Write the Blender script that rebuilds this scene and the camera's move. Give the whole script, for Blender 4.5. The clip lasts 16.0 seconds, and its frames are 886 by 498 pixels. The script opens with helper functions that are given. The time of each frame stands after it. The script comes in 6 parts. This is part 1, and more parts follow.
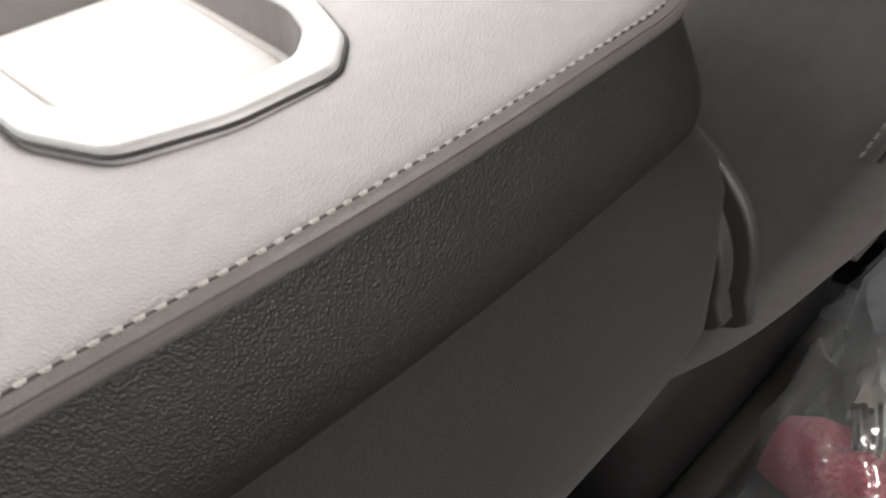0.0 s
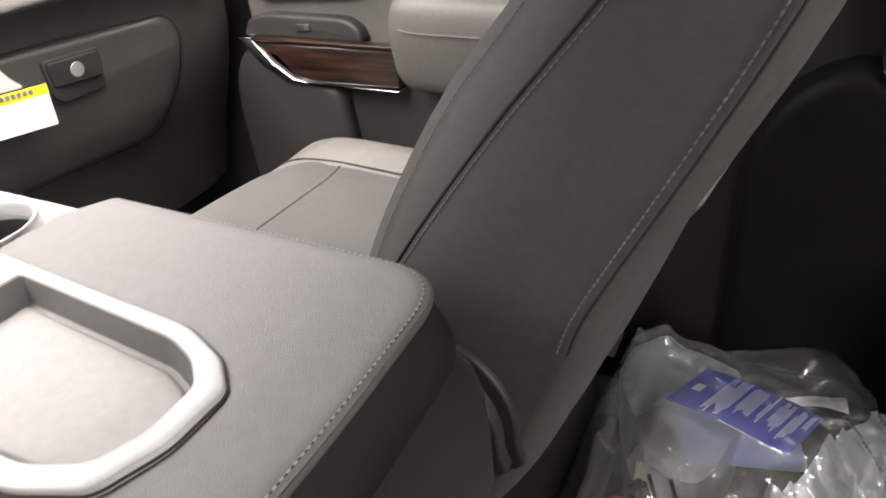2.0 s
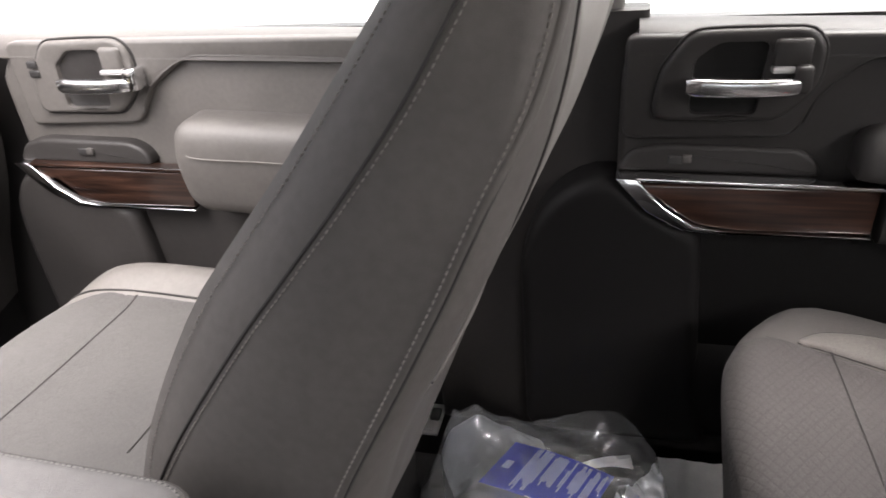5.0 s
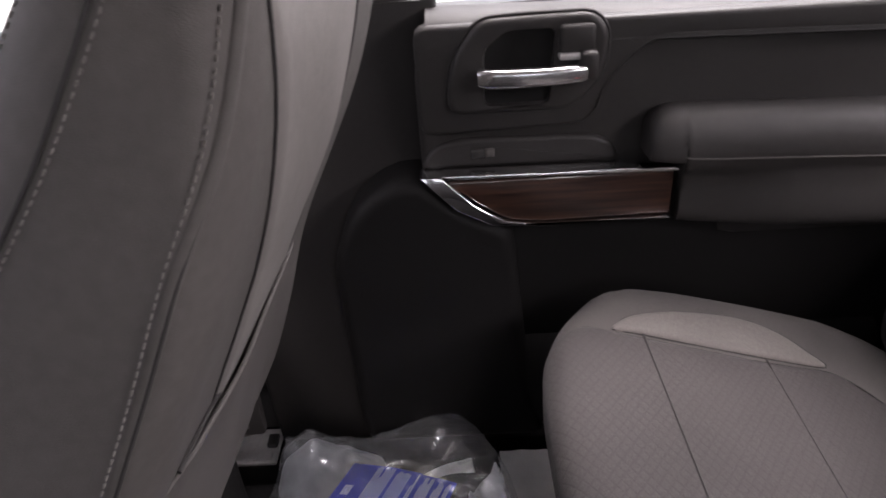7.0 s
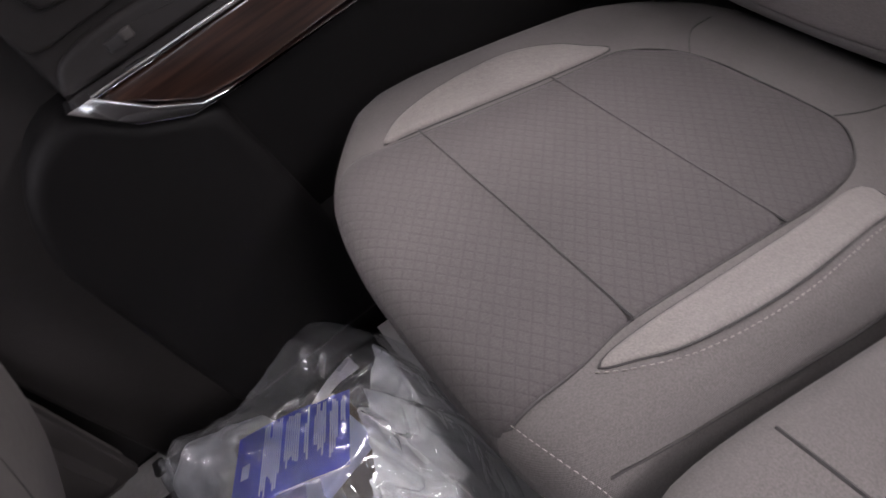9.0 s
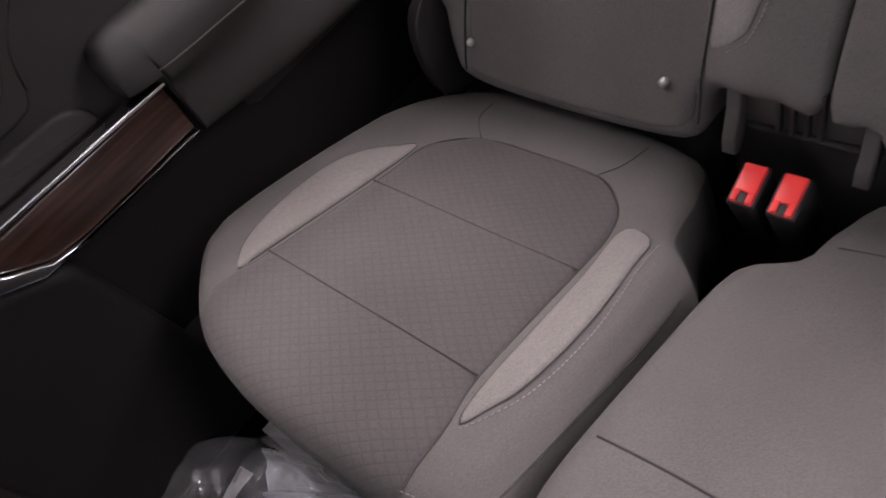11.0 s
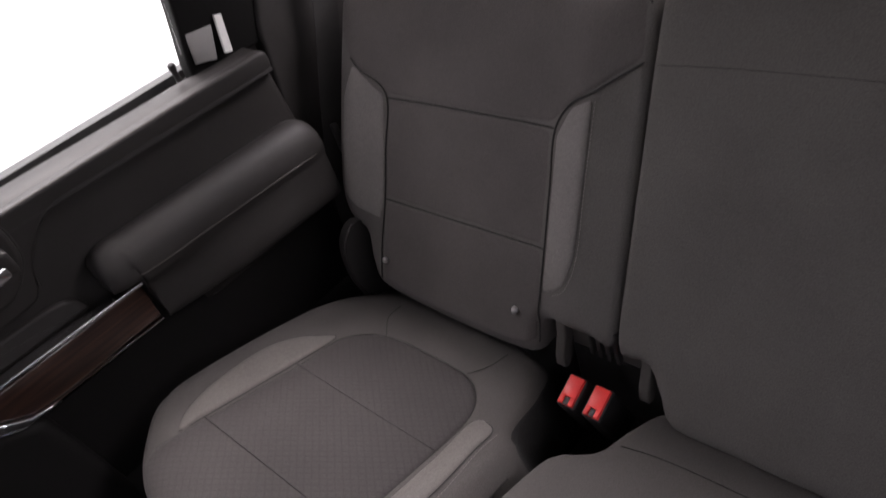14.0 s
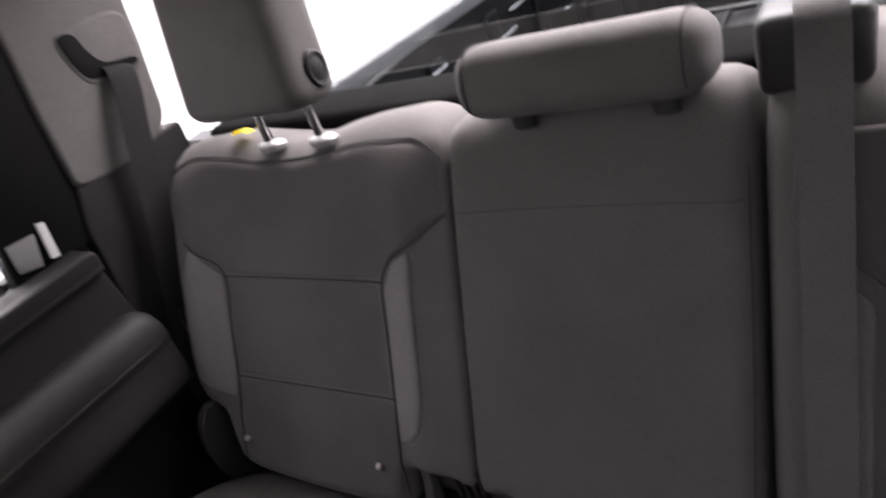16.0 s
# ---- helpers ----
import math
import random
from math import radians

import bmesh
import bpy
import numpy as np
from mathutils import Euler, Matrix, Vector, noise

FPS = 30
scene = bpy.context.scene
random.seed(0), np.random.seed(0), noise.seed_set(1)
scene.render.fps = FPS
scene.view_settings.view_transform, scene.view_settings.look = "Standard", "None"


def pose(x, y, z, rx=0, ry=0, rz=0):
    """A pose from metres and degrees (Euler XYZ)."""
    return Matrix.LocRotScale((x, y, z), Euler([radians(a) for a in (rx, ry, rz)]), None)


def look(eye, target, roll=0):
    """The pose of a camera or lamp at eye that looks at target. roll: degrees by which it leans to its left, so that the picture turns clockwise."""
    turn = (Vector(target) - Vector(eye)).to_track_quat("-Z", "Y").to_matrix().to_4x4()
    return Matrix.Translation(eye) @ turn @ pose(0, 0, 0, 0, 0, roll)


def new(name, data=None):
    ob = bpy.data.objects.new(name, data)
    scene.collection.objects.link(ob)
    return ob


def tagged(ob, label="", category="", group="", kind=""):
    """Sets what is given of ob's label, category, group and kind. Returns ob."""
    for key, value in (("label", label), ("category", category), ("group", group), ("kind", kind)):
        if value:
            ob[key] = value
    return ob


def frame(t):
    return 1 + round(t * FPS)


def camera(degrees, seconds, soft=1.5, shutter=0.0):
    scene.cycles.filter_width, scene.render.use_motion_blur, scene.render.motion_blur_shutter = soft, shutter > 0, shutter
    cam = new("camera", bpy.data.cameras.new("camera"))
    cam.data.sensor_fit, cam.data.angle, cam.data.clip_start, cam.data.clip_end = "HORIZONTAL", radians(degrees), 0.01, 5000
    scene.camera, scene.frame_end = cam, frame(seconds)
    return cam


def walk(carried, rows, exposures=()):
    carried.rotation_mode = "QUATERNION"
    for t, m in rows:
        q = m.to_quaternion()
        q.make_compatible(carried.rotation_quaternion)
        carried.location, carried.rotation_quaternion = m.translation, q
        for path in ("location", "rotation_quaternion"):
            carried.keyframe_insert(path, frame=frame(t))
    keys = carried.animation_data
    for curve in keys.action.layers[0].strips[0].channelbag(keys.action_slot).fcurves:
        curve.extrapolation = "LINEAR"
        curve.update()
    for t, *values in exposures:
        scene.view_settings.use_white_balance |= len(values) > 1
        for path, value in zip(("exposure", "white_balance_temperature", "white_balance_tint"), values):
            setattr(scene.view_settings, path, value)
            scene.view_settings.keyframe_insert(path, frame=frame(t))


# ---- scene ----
cam = camera(65.5, 16.0, 1.5, 0.5)
PATH = [
    (0, (-0.81, -0.152, 0.833), (-2.027, 0.775, -0.455), -8.5),
    (0.5, (-0.797, -0.176, 0.854), (-1.951, 0.957, -0.323), -7.9),
    (1, (-0.776, -0.197, 0.889), (-1.837, 1.055, -0.253), -7.4),
    (1.5, (-0.772, -0.207, 0.927), (-1.736, 1.16, -0.169), -6.7),
    (2, (-0.76, -0.206, 0.965), (-1.642, 1.245, -0.092), -6.6),
    (2.5, (-0.751, -0.207, 0.996), (-1.574, 1.286, -0.05), -6.7),
    (3, (-0.746, -0.208, 1.022), (-1.493, 1.332, -0.013), -5.6),
    (3.5, (-0.742, -0.202, 1.041), (-1.412, 1.387, 0.029), -4.9),
    (4, (-0.728, -0.199, 1.064), (-1.342, 1.436, 0.089), -5.0),
    (6.5, (-0.647, -0.102, 1.073), (-0.832, 1.604, 0.046), -3.8),
    (7, (-0.635, -0.083, 1.062), (-0.709, 1.616, 0.01), -4.5),
    (7.5, (-0.619, -0.068, 1.045), (-0.584, 1.603, -0.053), -8.0),
    (8, (-0.578, -0.058, 1.005), (-0.497, 1.546, -0.187), -15.9),
    (8.5, (-0.551, -0.005, 0.958), (-0.428, 1.494, -0.36), -25.0),
    (9, (-0.54, 0.023, 0.929), (-0.361, 1.406, -0.505), -32.3),
    (11.5, (-0.527, -0.066, 1.054), (0.138, 1.104, -0.425), -27.9),
    (12, (-0.521, -0.101, 1.085), (0.21, 1.072, -0.361), -24.6),
    (12.5, (-0.521, -0.134, 1.122), (0.273, 1.048, -0.282), -21.3),
    (13, (-0.529, -0.156, 1.156), (0.33, 1.033, -0.204), -19.3),
    (13.5, (-0.519, -0.207, 1.187), (0.368, 1.024, -0.115), -19.8),
    (14, (-0.527, -0.249, 1.223), (0.418, 1.014, -0.006), -19.7),
    (14.5, (-0.532, -0.285, 1.244), (0.526, 1.025, 0.166), -19.8),
    (15, (-0.528, -0.301, 1.257), (0.677, 1.007, 0.341), -18.6),
    (15.5, (-0.522, -0.334, 1.259), (0.802, 0.905, 0.416), -19.7),
    (16, (-0.482, -0.34, 1.225), (0.867, 0.757, 0.238), -21.6),
]
EXPOSURES = [(0, 2.75, 6850, 12), (0.5, 2.27, 6900, 12), (2, 2.25, 6850, 13), (4, 2.42, 6700, 15), (6.5, 2.45, 6600, 20), (7.0, 2.15, 6550, 24), (7.5, 1.92, 6500, 25), (8, 2.15, 6500, 24), (9, 2.3, 6450, 23), (12, 2.1, 6650, 27), (12.5, 1.68, 6650, 27), (13, 1.55, 6650, 27), (14.5, 1.62, 6500, 21), (16, 1.58, 6450, 22)]
walk(cam, [(t, look(eye, target, roll)) for t, eye, target, roll in PATH], EXPOSURES)

# ---------------------------------------------------------------- light
world = bpy.data.worlds.new("overcast_sky")
scene.world = world
world.use_nodes = True
wn = world.node_tree
sky = wn.nodes.new("ShaderNodeTexSky")
sky.sky_type = "NISHITA"
sky.sun_disc = False
sky.sun_elevation, sky.sun_rotation = radians(62), radians(28)
sky.air_density, sky.dust_density, sky.ozone_density = 1.0, 6.0, 0.6
soft_sky = wn.nodes.new("ShaderNodeHueSaturation")
soft_sky.inputs["Saturation"].default_value = 0.25
wn.links.new(sky.outputs[0], soft_sky.inputs["Color"])
wn.links.new(soft_sky.outputs[0], wn.nodes["Background"].inputs["Color"])
wn.nodes["Background"].inputs["Strength"].default_value = 0.15

sun_data = bpy.data.lights.new("sun", "SUN")
sun_data.energy, sun_data.angle, sun_data.color = 0.6, radians(25), (1.0, 0.97, 0.92)
sun = new("sun", sun_data)
sun.matrix_world = look((0, 0, 20), (-3.5, -6.5, 6.0))


def window_lamp(name, eye, target, width, height, power, spread=180):
    lamp = bpy.data.lights.new(name, "AREA")
    lamp.shape, lamp.size, lamp.size_y, lamp.energy, lamp.color = "RECTANGLE", width, height, power, (1.0, 0.985, 0.97)
    lamp.spread = radians(spread)
    ob = new(name, lamp)
    ob.matrix_world = look(eye, target)


window_lamp("windshield_daylight", (-1.62, 0.0, 1.22), (-1.72, 0.0, 0.30), 1.3, 0.55, 5.5, 140)
window_lamp("rear_window_daylight", (0.53, -0.05, 1.34), (0.05, -0.05, 0.74), 1.3, 0.20, 5.2, 130)
window_lamp("door_window_daylight", (-0.36, 0.905, 1.16), (-0.30, 0.0, 0.62), 0.58, 0.36, 0.6, 150)
# Added fill: a narrow beam from the unseen driver side, brightening the bag.
window_lamp("driver_side_fill", (-0.28, -0.868, 1.15), (-0.58, 0.50, 0.13), 0.30, 0.40, 0.15, 34)

# ---------------------------------------------------------------- materials


def nodes_of(name):
    m = bpy.data.materials.new(name)
    m.use_nodes = True
    t = m.node_tree
    return m, t, t.nodes["Principled BSDF"]


def math_node(t, op, a, b=0.0):
    n = t.nodes.new("ShaderNodeMath")
    n.operation = op
    for i, v in enumerate((a, b)):
        if isinstance(v, (int, float)):
            n.inputs[i].default_value = v
        else:
            t.links.new(v, n.inputs[i])
    return n.outputs[0]


def noise_node(t, co, scale, detail=4.0, stretch=(1, 1, 1)):
    mp = t.nodes.new("ShaderNodeMapping")
    mp.inputs["Scale"].default_value = stretch
    t.links.new(co, mp.inputs["Vector"])
    n = t.nodes.new("ShaderNodeTexNoise")
    n.inputs["Scale"].default_value, n.inputs["Detail"].default_value = scale, detail
    t.links.new(mp.outputs[0], n.inputs["Vector"])
    return n.outputs["Fac"]


def shade(t, fac, color, low, high):
    """The colour times a factor between low and high, along fac."""
    r = t.nodes.new("ShaderNodeMapRange")
    r.inputs["From Min"].default_value, r.inputs["From Max"].default_value = 0.3, 0.7
    r.inputs["To Min"].default_value, r.inputs["To Max"].default_value = low, high
    t.links.new(fac, r.inputs["Value"])
    v = t.nodes.new("ShaderNodeVectorMath")
    v.operation = "SCALE"
    if isinstance(color, tuple):
        v.inputs[0].default_value = color
    else:
        t.links.new(color, v.inputs[0])
    t.links.new(r.outputs[0], v.inputs["Scale"])
    return v.outputs[0]


def bump_node(t, height, strength, distance, under=None):
    b = t.nodes.new("ShaderNodeBump")
    b.inputs["Strength"].default_value, b.inputs["Distance"].default_value = strength, distance
    t.links.new(height, b.inputs["Height"])
    if under:
        t.links.new(under, b.inputs["Normal"])
    return b.outputs[0]


def rough_range(t, p, fac, low, high):
    r = t.nodes.new("ShaderNodeMapRange")
    r.inputs["From Min"].default_value, r.inputs["From Max"].default_value = 0.3, 0.7
    r.inputs["To Min"].default_value, r.inputs["To Max"].default_value = low, high
    t.links.new(fac, r.inputs["Value"])
    t.links.new(r.outputs[0], p.inputs["Roughness"])


def leather(name, color, rough=0.5, grain=700.0, depth=0.0006, spec=0.5, pebble=0.5):
    """Grained vinyl: small pebbles, with softer wear and handling marks over it."""
    m, t, p = nodes_of(name)
    co = t.nodes.new("ShaderNodeTexCoord").outputs["Object"]
    v = t.nodes.new("ShaderNodeTexVoronoi")
    v.inputs["Scale"].default_value = grain
    t.links.new(co, v.inputs["Vector"])
    big, fine = noise_node(t, co, 9.0), noise_node(t, co, 120.0)
    mid = shade(t, big, color, 0.9, 1.1)
    t.links.new(shade(t, fine, mid, 0.93, 1.07), p.inputs["Base Color"])
    rough_range(t, p, big, rough - 0.05, rough + 0.06)
    first = bump_node(t, v.outputs["Distance"], pebble, depth)
    t.links.new(bump_node(t, noise_node(t, co, 22.0), 0.25, 0.004, first), p.inputs["Normal"])
    p.inputs["Specular IOR Level"].default_value = spec
    return m


def plastic(name, color, rough=0.45, grain=900.0, depth=0.0003, spec=0.5):
    return leather(name, color, rough, grain, depth, spec)


def cloth(name, color, flat="xy", diamonds=0.0, weave=5200.0, mottled=0.0):
    """Woven upholstery; diamonds: the pitch of a quilted lattice pressed into it."""
    m, t, p = nodes_of(name)
    co = t.nodes.new("ShaderNodeTexCoord").outputs["Object"]
    sep = t.nodes.new("ShaderNodeSeparateXYZ")
    t.links.new(co, sep.inputs[0])
    u, v = (sep.outputs["XYZ".index(c.upper())] for c in flat)
    threads = math_node(t, "MULTIPLY", math_node(t, "SINE", math_node(t, "MULTIPLY", u, weave)), math_node(t, "SINE", math_node(t, "MULTIPLY", v, weave)))
    fuzz = noise_node(t, co, 600.0, 3.0)
    big = noise_node(t, co, 7.0)
    col = shade(t, big, color, 0.9, 1.1)
    col = shade(t, fuzz, col, 0.82, 1.18)
    if mottled:
        col = shade(t, noise_node(t, co, 160.0, 2.0), col, 1 - mottled, 1 + mottled)
    normal = bump_node(t, math_node(t, "ADD", threads, math_node(t, "MULTIPLY", fuzz, 2.0)), 0.22, 0.0004)
    if diamonds:
        lines = None
        for sign in (0.75, -0.75):
            along = math_node(t, "ADD", math_node(t, "DIVIDE", u, diamonds), math_node(t, "MULTIPLY", math_node(t, "DIVIDE", v, diamonds), sign))
            saw = math_node(t, "PINGPONG", along, 0.5)
            line = math_node(t, "POWER", math_node(t, "SUBTRACT", 1.0, math_node(t, "MULTIPLY", saw, 2.0)), 5.0)
            lines = line if lines is None else math_node(t, "MAXIMUM", lines, line)
        inv = math_node(t, "SUBTRACT", 1.0, math_node(t, "MULTIPLY", lines, 0.20))
        sc = t.nodes.new("ShaderNodeVectorMath")
        sc.operation = "SCALE"
        t.links.new(col, sc.inputs[0])
        t.links.new(inv, sc.inputs["Scale"])
        col = sc.outputs[0]
        normal = bump_node(t, inv, 0.5, 0.002, normal)
    t.links.new(col, p.inputs["Base Color"])
    t.links.new(normal, p.inputs["Normal"])
    p.inputs["Roughness"].default_value = 0.88
    p.inputs["Specular IOR Level"].default_value = 0.25
    p.inputs["Sheen Weight"].default_value = 0.05
    p.inputs["Sheen Roughness"].default_value = 0.5
    return m


def gloss(name, color, rough=0.2, metal=0.0):
    m, t, p = nodes_of(name)
    co = t.nodes.new("ShaderNodeTexCoord").outputs["Object"]
    big, fine = noise_node(t, co, 30.0), noise_node(t, co, 400.0)
    t.links.new(shade(t, fine, shade(t, big, color, 0.93, 1.07), 0.97, 1.03), p.inputs["Base Color"])
    rough_range(t, p, big, max(0.02, rough - 0.04), rough + 0.06)
    p.inputs["Metallic"].default_value = metal
    return m


def wood_trim(name):
    m, t, p = nodes_of(name)
    co = t.nodes.new("ShaderNodeTexCoord").outputs["Object"]
    grain = noise_node(t, co, 60.0, 6.0, (0.12, 1, 2.2))
    streak = noise_node(t, co, 14.0, 3.0, (0.2, 1, 3.0))
    ramp = t.nodes.new("ShaderNodeValToRGB")
    ramp.color_ramp.elements[0].position, ramp.color_ramp.elements[0].color = 0.35, (0.010, 0.005, 0.0035, 1)
    ramp.color_ramp.elements[1].position, ramp.color_ramp.elements[1].color = 0.72, (0.055, 0.025, 0.016, 1)
    t.links.new(grain, ramp.inputs[0])
    t.links.new(shade(t, streak, ramp.outputs[0], 0.6, 1.35), p.inputs["Base Color"])
    t.links.new(bump_node(t, grain, 0.15, 0.001), p.inputs["Normal"])
    p.inputs["Roughness"].default_value = 0.32
    p.inputs["Coat Weight"].default_value = 0.5
    p.inputs["Coat Roughness"].default_value = 0.15
    return m


def clear_sheet(name, tint, gloss_mix, rough, haze=0.0, wrinkle=0.0):
    """Clear film or glass: see-through, with a mirror gloss that grows at the edges, and a little milky haze."""
    m, t, p = nodes_of(name)
    out = t.nodes["Material Output"]
    see = t.nodes.new("ShaderNodeBsdfTransparent")
    see.inputs[0].default_value = (*tint, 1)
    shine = t.nodes.new("ShaderNodeBsdfGlossy")
    shine.inputs["Roughness"].default_value = rough
    milk = t.nodes.new("ShaderNodeBsdfDiffuse")
    milk.inputs[0].default_value = (0.93, 0.94, 0.95, 1)
    a, b = t.nodes.new("ShaderNodeMixShader"), t.nodes.new("ShaderNodeMixShader")
    fres = t.nodes.new("ShaderNodeLayerWeight")
    fres.inputs["Blend"].default_value = 0.5
    edge = math_node(t, "MULTIPLY", math_node(t, "POWER", fres.outputs["Facing"], 4.0), 0.7)
    t.links.new(math_node(t, "ADD", edge, 0.03 + gloss_mix), b.inputs[0])
    a.inputs[0].default_value = haze
    t.links.new(see.outputs[0], a.inputs[1])
    t.links.new(milk.outputs[0], a.inputs[2])
    t.links.new(a.outputs[0], b.inputs[1])
    t.links.new(shine.outputs[0], b.inputs[2])
    if wrinkle:
        co = t.nodes.new("ShaderNodeTexCoord").outputs["Object"]
        nrm = bump_node(t, noise_node(t, co, 26.0, 3.0, (1.0, 0.35, 1.0)), 0.9, wrinkle)
        for n in (shine, milk, fres):
            t.links.new(nrm, n.inputs["Normal"])
    t.links.new(b.outputs[0], out.inputs["Surface"])
    return m


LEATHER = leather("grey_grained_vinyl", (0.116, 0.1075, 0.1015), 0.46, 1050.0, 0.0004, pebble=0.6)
# Same vinyl as the lid top; the side's shade is put into this colour.
LID_SIDE_SHADED = leather("shaded_grained_vinyl", (0.0100, 0.0092, 0.0088), 0.52, 1050.0, 0.0004, 0.3, 0.6)
SEAT_VINYL = leather("grey_smooth_vinyl", (0.077, 0.0708, 0.0665), 0.66, 1200.0, 0.0002, 0.22)
# Seat vinyl lightened: rear window light put into the back panel's colour.
BACK_VINYL_LIT = leather("lightened_back_vinyl", (0.155, 0.143, 0.134), 0.62, 1200.0, 0.0002)
HINGE = plastic("grey_hinge_plastic", (0.024, 0.0222, 0.0212), 0.5)
# Tray walls: recess shade put into a colour darker than rim and floor.
TRAY_WALL_SHADED = plastic("shaded_tray_wall_plastic", (0.115, 0.108, 0.103), 0.5)
CREASE = plastic("dark_seam", (0.022, 0.020, 0.019), 0.8)
THREAD = cloth("grey_thread", (0.25, 0.235, 0.22))
STITCH = cloth("warm_grey_thread", (0.165, 0.152, 0.140))
SILL = plastic("worn_grey_sill_plastic", (0.42, 0.41, 0.40), 0.5)
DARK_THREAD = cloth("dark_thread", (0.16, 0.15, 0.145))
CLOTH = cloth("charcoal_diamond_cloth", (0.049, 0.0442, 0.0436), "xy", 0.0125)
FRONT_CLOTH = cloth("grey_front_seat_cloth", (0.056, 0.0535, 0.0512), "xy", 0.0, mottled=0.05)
# Back cloths repeat the cushion cloths, lightened to put brighter light into colour.
CLOTH_BACK_LIT = cloth("charcoal_cloth_lit", (0.100, 0.0892, 0.0859), "yz", 0.0)
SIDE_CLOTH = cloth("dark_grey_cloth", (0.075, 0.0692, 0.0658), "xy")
SIDE_BACK_LIT = cloth("lightened_grey_back_cloth", (0.116, 0.107, 0.1012), "yz")
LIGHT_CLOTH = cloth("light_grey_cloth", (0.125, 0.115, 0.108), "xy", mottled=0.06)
PALE_BACK_LIT = cloth("lit_pale_back_cloth", (0.190, 0.176, 0.167), "yz", mottled=0.05)
RIB_CLOTH = cloth("ribbed_cloth", (0.012, 0.0109, 0.0103), "yz", weave=2600.0)
DOOR_VINYL = plastic("darkened_door_plastic", (0.0235, 0.0212, 0.0203), 0.55, spec=0.32)
DOOR_LOW = plastic("black_lower_door_plastic", (0.0070, 0.0065, 0.0064), 0.62, spec=0.16)
DOOR_SOFT = leather("darkened_soft_armrest", (0.029, 0.0262, 0.0248), 0.58, 1200.0, 0.0002, 0.45)
FRONT_DARK = leather("dark_front_trim", (0.034, 0.031, 0.0295), 0.5, 800.0, 0.0003, 0.4)
GLOVE = leather("charcoal_glove_box_vinyl", (0.060, 0.0552, 0.0518), 0.36, 1200.0, 0.0002)
DASH_PAD = leather("grey_dash_pad_vinyl", (0.130, 0.1195, 0.112), 0.36, 1200.0, 0.0002)
FRONT_VINYL = leather("grey_front_door_vinyl", (0.115, 0.106, 0.098), 0.5, 800.0, 0.0004)
BLACK = plastic("black_plastic", (0.028, 0.0265, 0.026), 0.45)
CARPET = cloth("black_carpet", (0.020, 0.019, 0.019), "xy", weave=2500.0, mottled=0.2)
SHELF = plastic("black_shelf_felt", (0.0045, 0.0042, 0.0042), 0.95, 500.0, 0.0006, 0.06)
SILVER = gloss("silver_plastic", (0.46, 0.45, 0.44), 0.34, 0.55)
RIM = gloss("pale_satin_plastic", (0.36, 0.35, 0.34), 0.4, 0.15)
TRAY = plastic("grey_tray_rubber", (0.25, 0.235, 0.225), 0.5, 1600.0, 0.0002)
CHROME = gloss("chrome", (0.82, 0.82, 0.83), 0.08, 1.0)
SATIN = gloss("satin_chrome", (0.78, 0.78, 0.79), 0.2, 1.0)
WOOD = wood_trim("dark_wood_trim")
PALE_TRIM = plastic("pale_grey_pillar_plastic", (0.165, 0.155, 0.146), 0.65, spec=0.3)
HEADLINER = cloth("pale_headliner", (0.30, 0.285, 0.265))
RED = gloss("red_plastic", (0.95, 0.055, 0.05), 0.38)
BELT = cloth("grey_webbing", (0.125, 0.117, 0.112), "yz", weave=3200.0)
DARK_BELT = cloth("dark_grey_webbing", (0.030, 0.028, 0.0272), "yz", weave=3200.0)
GLASS = clear_sheet("window_glass", (0.93, 0.95, 0.94), 0.0, 0.02)
FILM = clear_sheet("clear_bag_film", (0.95, 0.965, 0.985), 0.10, 0.06, 0.085, 0.008)
CRINKLED = clear_sheet("crinkled_bag_film", (0.93, 0.94, 0.95), 0.20, 0.11, 0.50, 0.004)
CARD = cloth("brown_cardboard", (0.16, 0.125, 0.10), "xy", weave=1500.0, mottled=0.1)
CARD_PALE = cloth("beige_card", (0.42, 0.37, 0.30), "xy", weave=1500.0, mottled=0.08)
HEATER = gloss("grey_heating_print", (0.14, 0.14, 0.145), 0.5)
WRAP = clear_sheet("white_foam_sheet", (0.90, 0.93, 0.96), 0.02, 0.35, 0.22)
PAPER = gloss("white_paper", (0.78, 0.77, 0.75), 0.6)
BLUE = gloss("blue_print", (0.025, 0.05, 0.55), 0.35)
PALE_BLUE = gloss("pale_blue_print", (0.50, 0.56, 0.86), 0.4)
YELLOW = gloss("yellow_print", (0.85, 0.72, 0.03), 0.5)
GREY_FILM = gloss("grey_card", (0.46, 0.455, 0.445), 0.55)

# ---------------------------------------------------------------- building helpers


def thing(name, at, label, category, group="", kind=""):
    ob = new(name)
    ob.location = at
    ob.empty_display_size = 0.05
    return tagged(ob, label, category, group, kind)


def part(name, bm, material, parent=None, label="", flat=False):
    """Links a bmesh, in world metres, as one mesh under a thing or a part."""
    bmesh.ops.recalc_face_normals(bm, faces=bm.faces)
    me = bpy.data.meshes.new(name)
    bm.to_mesh(me)
    bm.free()
    me.materials.append(material)
    if not flat:
        me.shade_smooth()
        me.set_sharp_from_angle(angle=radians(48))
    ob = new(name, me)
    if parent:
        ob.parent = parent
        ob.matrix_parent_inverse = Matrix.Translation(-parent.location)
    return tagged(ob, label)


def setting(name, bm, material, label, category, flat=False):
    return tagged(part(name, bm, material, None, label, flat), category=category, kind="structure")


